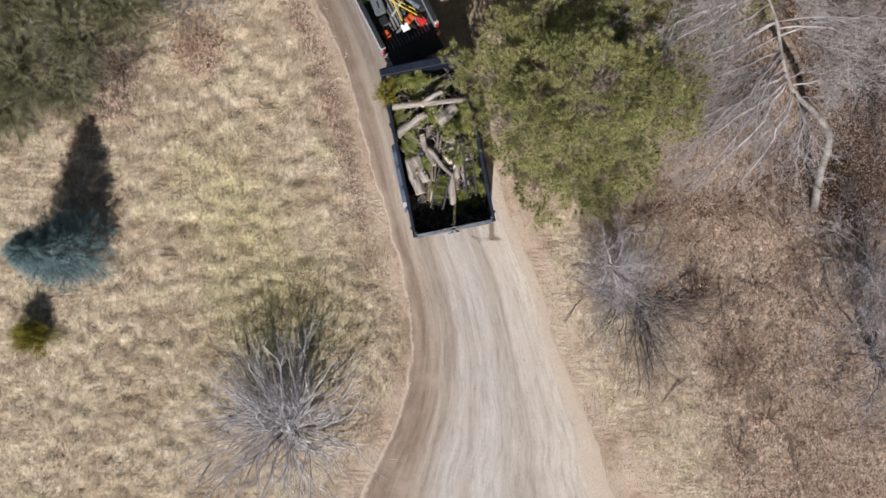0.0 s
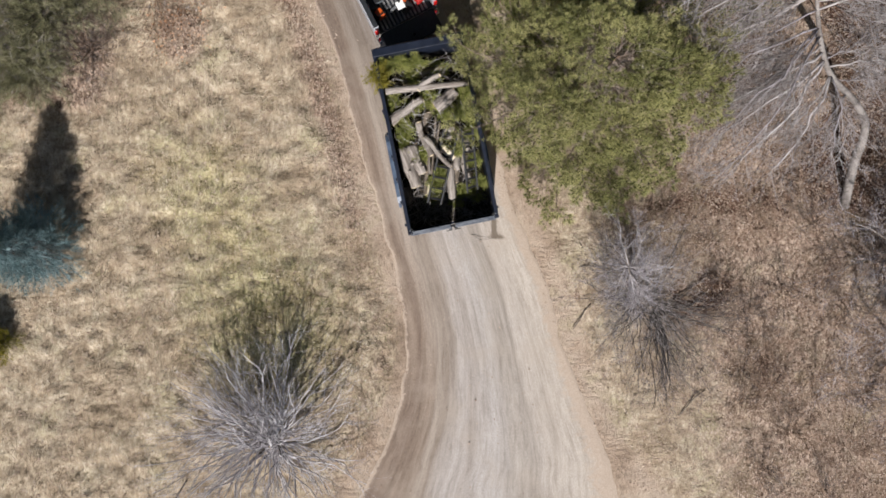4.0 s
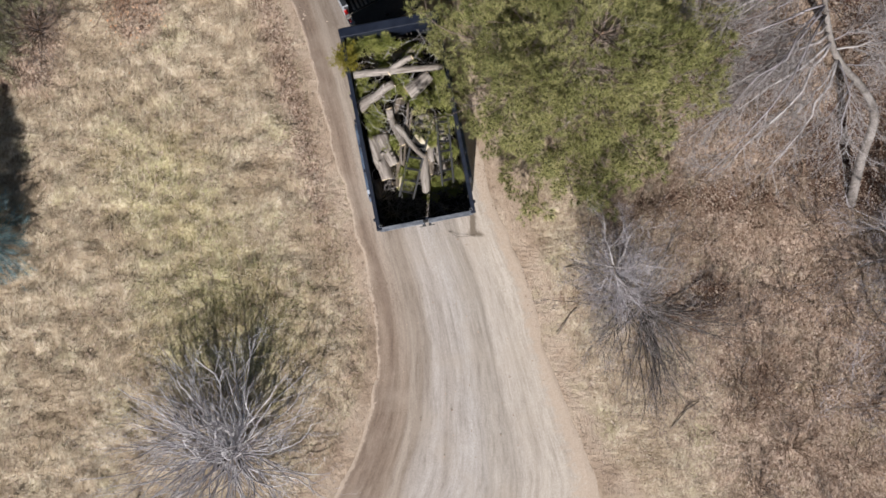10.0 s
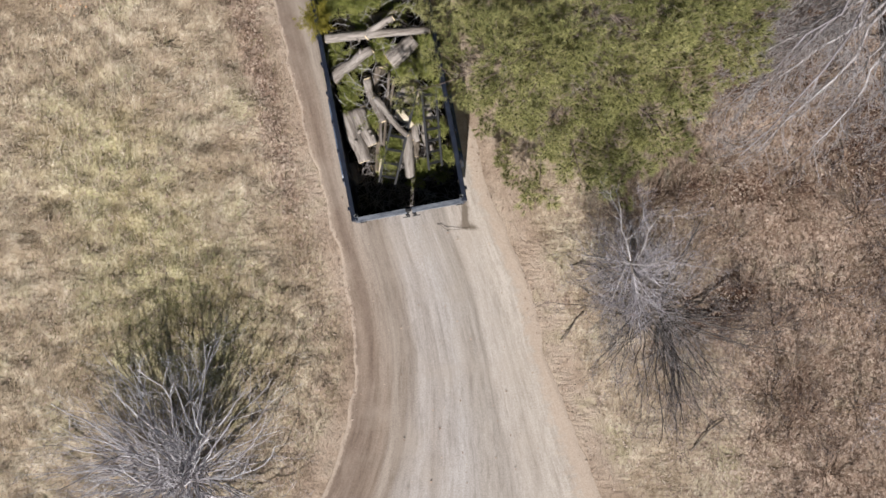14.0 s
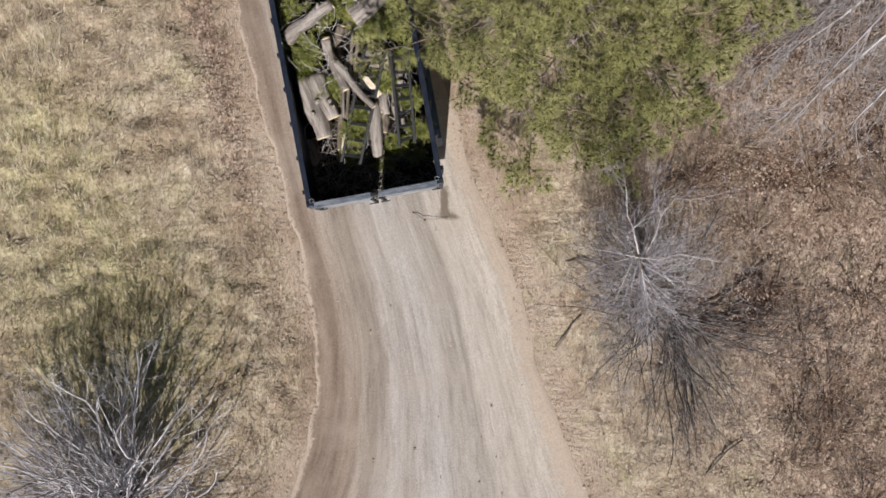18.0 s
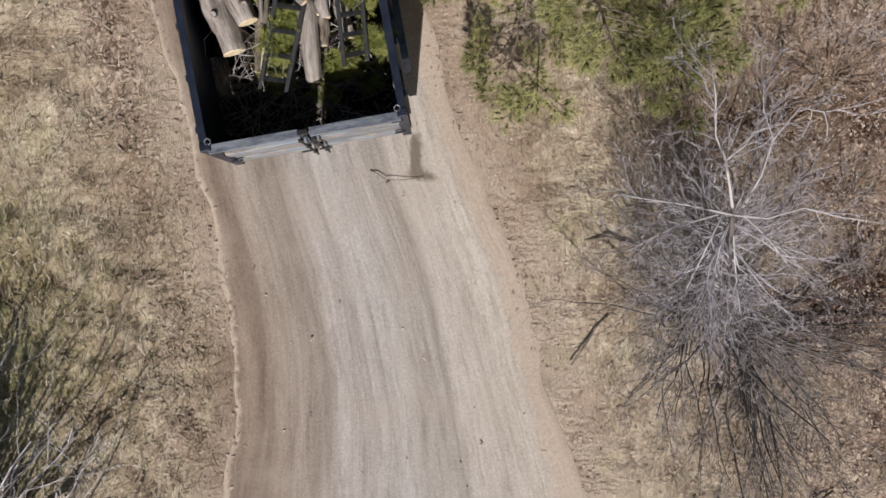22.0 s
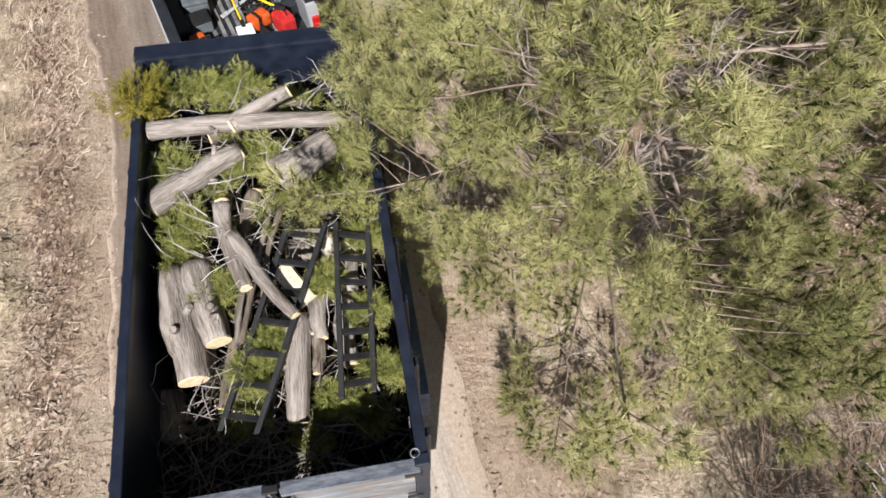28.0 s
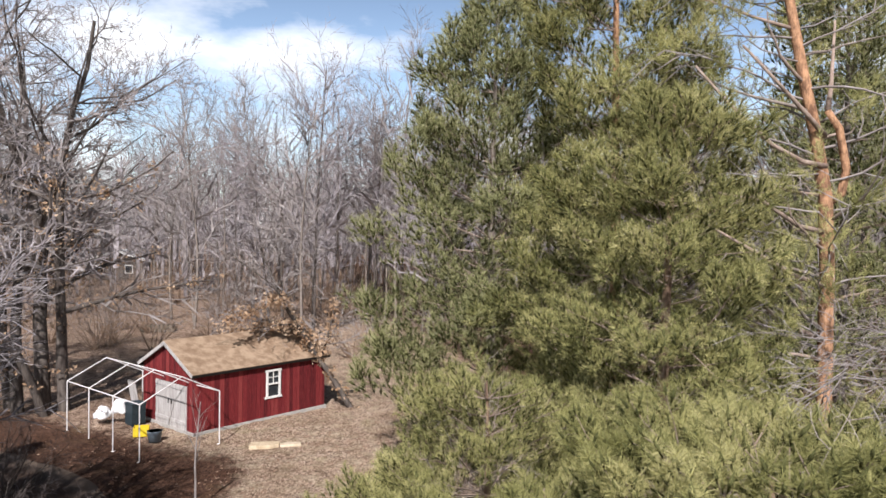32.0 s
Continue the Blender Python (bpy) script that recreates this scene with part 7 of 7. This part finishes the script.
def rack(a, b, c, d, rungs, label):
    """A black steel rack: two rails with rungs between."""
    t = thing("steel_rack", TRAILER, label, "rack")
    a, b, c, d = map(Vector, (a, b, c, d))
    for p, q in ((a, b), (c, d)):
        ax = (q - p).normalized()
        m = Matrix.Translation((p + q) / 2) @ ax.to_track_quat("Y", "Z").to_matrix().to_4x4()
        part("rail", box((0, 0, 0), (0.045, (q - p).length, 0.06), 0.006, None, m), black_steel, t)
    for i in range(rungs):
        f = (i + 0.5) / rungs
        p, q = a.lerp(b, f), c.lerp(d, f)
        m = Matrix.Translation((p + q) / 2) @ (q - p).normalized().to_track_quat("X", "Z").to_matrix().to_4x4()
        part("rung", box((0, 0, 0), ((q - p).length, 0.05, 0.035), 0.005, None, m), black_steel, t)


rack((0.55, 2.14, 1.74), (-0.20, 0.50, 1.34), (0.24, 2.28, 1.66), (-0.50, 0.62, 1.24), 7, "black steel rack leaning on the logs")
rack((0.63, 2.16, 1.70), (0.50, 0.66, 1.42), (0.90, 2.12, 1.62), (0.76, 0.70, 1.34), 7, "black steel rack standing among the logs")

# ---- tools in the pickup's bed ----
orange = plain("orange_plastic", (0.42, 0.06, 0.012), (0.58, 0.11, 0.02), 20, 0.4, 0, 0.5, 0.05)
red_can = plain("red_plastic", (0.36, 0.018, 0.018), (0.48, 0.03, 0.026), 20, 0.4, 0, 0.5, 0.05)
grey_plastic = plain("grey_plastic", (0.075, 0.09, 0.10), (0.12, 0.135, 0.145), 12, 0.55, 0, 0.4, 0.1)
yellow = plain("yellow_fibreglass", (0.75, 0.50, 0.01), (0.85, 0.62, 0.03), 14, 0.45, 0, 0.4, 0.05)
cloth = plain("dark_grey_cloth", (0.06, 0.07, 0.085), (0.19, 0.205, 0.225), 18, 0.9, 0, 0.1, 0.5, 0.006, 90)
black_cloth = plain("black_cloth", (0.012, 0.012, 0.013), (0.035, 0.035, 0.037), 18, 0.9, 0, 0.1, 0.5, 0.006, 90)
lime = varied("lime_bristles", [(0.26, 0.44, 0.12), (0.42, 0.60, 0.22), (0.58, 0.74, 0.36)], 2.0)
FLOOR = 0.762


def in_bed(x, y, turn=0, z=FLOOR, rx=0, ry=0):
    return TRUCK @ pose(x, y, z, rx, ry, turn)


t = thing("tool_case", in_bed(-0.37, 1.2, -6), "grey plastic tool case with a lid and handle", "tool case")
part("case_body", box((0, 0, 0.1), (0.30, 0.48, 0.2), 0.03), grey_plastic, t)
part("lid", box((0, 0, 0.225), (0.31, 0.49, 0.06), 0.025), grey_plastic, t)
part("handle", tube([(0, -0.09, 0.25), (0, -0.07, 0.29), (0, 0.07, 0.29), (0, 0.09, 0.25)], 0.012, 8), black_steel, t)
for y in (-0.14, 0.14):
    part("latch", box((-0.157, y, 0.19), (0.015, 0.05, 0.07), 0.005), black_steel, t)
t = thing("small_box", in_bed(-0.44, 0.78, 4), "small dark grey plastic box", "box")
part("box_body", box((0, 0, 0.08), (0.28, 0.22, 0.16), 0.02), grey_plastic, t)
part("lid", box((0, 0, 0.17), (0.29, 0.23, 0.03), 0.012), black_steel, t)


def chainsaw(m, label, bar=True):
    t = thing("chainsaw", m, label, "chainsaw")
    part("motor_body", box((0, 0, 0.11), (0.19, 0.26, 0.16), 0.04), orange, t, "orange plastic housing")
    part("starter_cover", box((0.10, 0.0, 0.10), (0.05, 0.18, 0.13), 0.02), black_steel, t)
    part("rear_handle", tube([(0, -0.1, 0.14), (0, -0.24, 0.17), (0, -0.3, 0.1), (0, -0.22, 0.05), (0, -0.1, 0.05)], 0.018, 8), black_steel, t)
    part("front_handle", tube([(-0.11, 0.06, 0.08), (-0.12, 0.06, 0.24), (0.08, 0.07, 0.25), (0.12, 0.07, 0.1)], 0.013, 8), black_steel, t)
    if bar:
        part("guide_bar", prism([(-0.03, 0.12), (0.03, 0.12), (0.035, 0.5), (0.0, 0.56), (-0.035, 0.5)], 0.08, 0.088, "z"), zinc, t)


chainsaw(in_bed(-0.52, 0.40, 190), "orange chainsaw lying in the truck bed", False)
chainsaw(in_bed(-0.20, 1.66, 70), "orange chainsaw behind the tool case", False)
chainsaw(in_bed(0.24, 0.52, 110), "orange chainsaw with a pale guide bar")
t = thing("fuel_can", in_bed(0.50, 0.34, 15), "red plastic fuel can", "fuel can")
part("can_body", box((0, 0, 0.12), (0.2, 0.26, 0.24), 0.04), red_can, t)
part("grip", tube([(0, -0.08, 0.23), (0, -0.06, 0.28), (0, 0.06, 0.28), (0, 0.08, 0.23)], 0.014, 8), red_can, t)
part("spout", tube([(0, 0.1, 0.22), (0, 0.2, 0.3)], [0.025, 0.014], 8), black_steel, t)


def long_tool(a, b, label, head):
    t = thing("long_handled_tool", TRUCK, label, "tool")
    part("shaft", tube([a, b], 0.0125, 8), yellow, t, "yellow shaft")
    a, b = Vector(a), Vector(b)
    d = (b - a).normalized()
    m = Matrix.Translation(b) @ d.to_track_quat("Y", "Z").to_matrix().to_4x4()
    if head == "blade":
        part("blade", box((0, 0.09, 0), (0.2, 0.2, 0.014), 0.005, None, m), white_wood, t, "white flat blade")
        part("socket", box((0, -0.03, 0.0), (0.05, 0.12, 0.04), 0.01, None, m), black_steel, t)
    else:
        part("socket", box((0, 0.03, 0.0), (0.06, 0.14, 0.05), 0.012, None, m), black_steel, t)


long_tool((-0.42, 1.82, 0.98), (0.48, 0.42, 1.05), "long yellow-shafted tool lying across the bed", "hook")
long_tool((0.05, 1.56, 0.98), (0.03, 0.46, 0.90), "yellow-shafted scraper with a white blade", "blade")
long_tool((-0.02, 1.45, 0.86), (0.60, 0.50, 0.86), "yellow-shafted pole under the others", "hook")
t = thing("scoop", in_bed(0.12, 0.30, 20), "black scoop beside the tools", "scoop")
part("pan", prism([(-0.12, 0.0), (0.12, 0.0), (0.15, 0.12), (0.13, 0.12), (0.1, 0.02), (-0.1, 0.02), (-0.13, 0.12), (-0.15, 0.12)], -0.14, 0.14, "y"), black_steel, t)


def soft_lump(name, m, size, mat, label, category, seed, extra=None):
    t = thing(name, m, label, category)
    b = bmesh.new()
    bmesh.ops.create_icosphere(b, subdivisions=4, radius=1.0)
    for v in b.verts:
        k = 1 + 0.28 * noise.noise(v.co * 1.7 + Vector((seed, 0, 0))) + 0.12 * noise.noise(v.co * 4.5 + Vector((0, seed, 0)))
        v.co = Vector((v.co.x * size[0] * k, v.co.y * size[1] * k, max(-0.3, v.co.z) * size[2] * k + size[2] * 0.3))
    part("bulk", b, mat, t, smooth=True)
    if extra:
        extra(t)
    return t


strap_grey = plain("light_grey_webbing", (0.26, 0.27, 0.285), (0.42, 0.43, 0.445), 20, 0.85, 0, 0.15, 0.3, 0.003, 120)


def straps(t):
    for x in (-0.13, -0.045, 0.045, 0.13):
        part("strap", tube([(x, -0.25, 0.06), (x * 1.15, -0.16, 0.215), (x * 1.1 + 0.02, 0.03, 0.262), (x * 0.7, 0.22, 0.16), (x * 0.4, 0.27, 0.08)], 0.014, 6), strap_grey, t, "light grey strap")
    part("haul_loop", tube([(-0.08, 0.22, 0.17), (-0.07, 0.3, 0.2), (0.05, 0.31, 0.2), (0.07, 0.23, 0.17)], 0.012, 6), strap_grey, t)


soft_lump("backpack", in_bed(0.44, 1.56, -14), (0.22, 0.27, 0.19), black_cloth, "dark backpack with light grey straps", "backpack", 3.0, straps)
blower = thing("leaf_blower", TRUCK, "dark slate leaf blower with a long tapering tube", "leaf blower")
slate = plain("slate_plastic", (0.055, 0.07, 0.082), (0.13, 0.15, 0.17), 7, 0.45, 0, 0.4, 0.08)
part("back_plate", box((0, 0, 0), (0.27, 0.42, 0.09), 0.03, None, pose(0.14, 1.56, 0.92, 14, 10, 20)), slate, blower)
part("fan_housing", lathe([(0.0, -0.07), (0.13, -0.07), (0.16, -0.03), (0.16, 0.04), (0.1, 0.08), (0.0, 0.08)], 20), black_steel, blower, smooth=True).matrix_basis = pose(0.05, 1.62, 0.84)
part("tube", tube([(0.2, 1.42, 0.95), (0.3, 1.2, 0.98), (0.42, 1.0, 0.96), (0.62, 0.66, 0.93)], [0.055, 0.06, 0.055, 0.07], 12), slate, blower, smooth=True)
part("grip", tube([(0.4, 1.06, 1.0), (0.47, 1.1, 1.1), (0.52, 1.15, 1.12)], [0.022, 0.02, 0.026], 8), strap_grey, blower, smooth=True)
part("cable", tube([(0.12, 1.4, 0.9), (0.1, 1.22, 0.88), (0.2, 1.1, 0.86), (0.33, 1.12, 0.95)], 0.008, 6), strap_grey, blower)
soft_lump("jacket", in_bed(0.58, 1.12, 15), (0.13, 0.36, 0.11), cloth, "crumpled dark slate jacket along the bed's side", "jacket", 7.0)
t = thing("hand_saw", in_bed(0.12, 0.98, -62, 0.775), "pale grey hand saw on the ribbed bed floor", "saw")
part("saw_blade", box((0, 0, 0.02), (0.045, 0.42, 0.012), 0.004), strap_grey, t)
part("grip", box((0, -0.25, 0.025), (0.06, 0.12, 0.03), 0.012), strap_grey, t)
t = thing("hose_coil", in_bed(0.30, 0.86, 0), "coil of black hose in the truck bed", "hose")
part("coil", tube([((0.22 - 0.004 * i) * math.cos(i * 0.5), (0.13 - 0.002 * i) * math.sin(i * 0.5), 0.02 + 0.0022 * i) for i in range(46)], 0.014, 6), black_steel, t)
t = thing("broom_head", in_bed(-0.60, 1.56, 30), "bushy lime-green bristle broom", "broom")
rng = np.random.default_rng(9)
d = rng.normal(0, 1, (420, 3)) * (1, 1, 0.6) + (0, 0, 0.5)
tv = np.array([(-0.004, 0, 0), (0.004, 0, 0), (0, 0, 0.2)])
v, f = scatter(tv, [(0, 1, 2)], rng.normal(0, 0.05, (420, 3)) + (0, 0, 0.2), turns_from(d, rng.uniform(0, 6.28, 420)), rng.uniform(0.6, 1.1, 420))
mesh_part("bristle_mass", v, f, lime, t)
part("stock", box((0, 0, 0.07), (0.08, 0.22, 0.07), 0.02), grey_plastic, t)

# ---- round the shed ----
t = thing("timber_slab", pose(-4.25, 21.65, 0.0, 0, 0, 13), "pale weathered timber slab lying on the leaves", "slab")
part("plank", prism([(-0.85, -0.22), (-0.2, -0.26), (0.1, -0.12), (0.1, 0.2), (-0.8, 0.26)], 0.03, 0.16, "z", 0.02), plain("weathered_timber", (0.42, 0.33, 0.22), (0.60, 0.50, 0.36), 6), t)
part("plank", prism([(0.12, -0.14), (0.8, -0.1), (0.78, 0.16), (0.12, 0.16)], 0.03, 0.12, "z", 0.02), plain("weathered_timber_end", (0.46, 0.38, 0.27), (0.62, 0.54, 0.42), 6), t)
t = thing("bucket", pose(-8.45, 22.1, 0.0), "blue-grey metal tub on the ground", "bucket")
part("tub", lathe([(0.19, 0.0), (0.24, 0.34), (0.255, 0.36), (0.235, 0.36), (0.18, 0.03), (0.01, 0.03)], 20), plain("blue_grey_metal", (0.12, 0.16, 0.20), (0.2, 0.25, 0.29), 8, 0.5, 0.3), t, smooth=True)
part("bail", tube([(0.25 * math.cos(a), 0, 0.36 - 0.16 * math.sin(a)) for a in np.linspace(0, math.pi, 9)], 0.008, 6), zinc, t)
t = thing("yellow_crate", pose(-9.2, 22.75, 0.0, 0, 0, 20), "yellow plastic crate before the shed", "crate")
cr = plain("yellow_plastic", (0.55, 0.40, 0.015), (0.66, 0.5, 0.03), 10)
for c, s in (((0, 0.19, 0.16), (0.5, 0.025, 0.3)), ((0, -0.19, 0.16), (0.5, 0.025, 0.3)), ((0.24, 0, 0.16), (0.025, 0.36, 0.3)), ((-0.24, 0, 0.16), (0.025, 0.36, 0.3)), ((0, 0, 0.02), (0.5, 0.4, 0.03))):
    part("crate_side", box(c, s, 0.006), cr, t)
soft_lump("white_sack", pose(-10.55, 24.1, 0.45), (0.34, 0.3, 0.36), plain("white_plastic_sheet", (0.62, 0.63, 0.64), (0.78, 0.78, 0.78), 5, 0.5), "bulging white plastic sack", "sack", 2.0)
soft_lump("white_sack", pose(-11.15, 23.9, 0.3), (0.26, 0.26, 0.3), plain("white_plastic_film", (0.62, 0.63, 0.64), (0.78, 0.78, 0.78), 5, 0.5), "bulging white plastic sack", "sack", 5.0)
t = thing("wheeled_bin", pose(-10.0, 24.0, 0.0, 0, 0, -35), "dark blue-green wheeled bin", "bin")
bm_ = plain("dark_teal_plastic", (0.012, 0.022, 0.028), (0.025, 0.04, 0.048), 8, 0.5)
part("bin_body", prism([(-0.22, 0.08), (0.22, 0.08), (0.28, 0.8), (-0.28, 0.8)], -0.26, 0.26, "y", 0.02), bm_, t)
part("lid", box((0, 0.0, 0.82), (0.6, 0.58, 0.05), 0.02), bm_, t)
for x in (-0.2, 0.2):
    wheel(t, (x, 0.24, 0.09), 0.09, 0.05, black_steel)
part("foot", box((0, -0.18, 0.04), (0.4, 0.08, 0.08), 0.01), bm_, t)
t = thing("leaning_sheet", pose(-10.35, 24.95, 0.0, 10, 0, -36), "pale board leaning on the shed's corner", "board")
part("sheet", box((0, 0, 0.75), (0.5, 0.03, 1.5), 0.005), grey_door, t)
bare_tree("sapling", (-4.85, 16.3), 2.8, 0.034, "thin leafless sapling in the leaf-strewn yard", 900, [(7, 8, 38, 0.42, 0.05, 0.06), (4, 4, 36, 0.5, 0.12, 0.06), (3, 0, 0, 0, 0.15, 0.03)], twig_grey, twig_grey, "sapling")

# far off: a wood pile with two posts, and a house behind the trees
t = thing("wood_pile", pose(-20.0, 48.5, ground_z(-20, 48.5), 0, 0, 8), "dark stack of firewood at the clearing's edge", "wood pile")
for i in range(2):
    for j in range(8 - i):
        part("billet", tube([(-0.9 + 0.3 * j + 0.15 * i, -0.4, 0.14 + 0.25 * i), (-0.9 + 0.3 * j + 0.15 * i, 0.45, 0.14 + 0.25 * i)], 0.14, 9), log_dark, t)
t = thing("far_house", pose(-50, 104, ground_z(-50, 104) - 0.1, 0, 0, 20), "low dark house with a pale roof behind the trees", "house")
part("wall", prism([(-4, 0), (4, 0), (4, 2.6), (0, 4.0), (-4, 2.6)], -6, 6, "y"), bark_dark, t)
for s in (-1, 1):
    part("roof", prism([(0, 4.25), (s * 4.6, 2.55), (s * 4.6, 2.4), (0, 4.05)], -6.4, 6.4, "y"), white_wood, t)
for x in (-2.0, 1.8):
    w_ = new("window")
    w_.parent = t
    part("frame", box((x, -6.02, 1.5), (1.1, 0.08, 1.2), 0.01), white_wood, w_)
    part("pane", box((x, -6.05, 1.5), (0.9, 0.05, 1.0), 0.005), window_glass, w_)

# sticks on the track and its verge
for i, (pts, r_, lab) in enumerate([([(1.08, -0.10, 0.04), (1.17, -0.14, 0.06), (1.29, -0.22, 0.05), (1.5, -0.22, 0.06), (1.78, -0.17, 0.05)], 0.0065, "thin crooked stick lying on the track"),
                                    ([(4.24, -1.92, 0.05), (4.08, -2.08, 0.08), (3.95, -2.32, 0.07), (3.77, -2.6, 0.06)], 0.022, "dark fallen branch on the verge"),
                                    ([(4.6, -1.0, 0.06), (4.2, -0.9, 0.09), (3.9, -0.95, 0.06)], 0.02, "dark fallen branch in the leaves"),
                                    ([(-6.4, -6.6, 0.06), (-6.7, -7.1, 0.08), (-6.8, -7.6, 0.05)], 0.025, "dark fallen branch in the grass"),
                                    ([(6.6, -4.9, 0.06), (7.0, -4.4, 0.1), (7.3, -4.2, 0.06)], 0.018, "dry stick in the leaves")]):
    t = thing("fallen_stick", None, lab, "stick")
    part("stick", tube(pts, [r_ * (1 - 0.12 * k) for k in range(len(pts))], 7), log_dark, t, smooth=True)
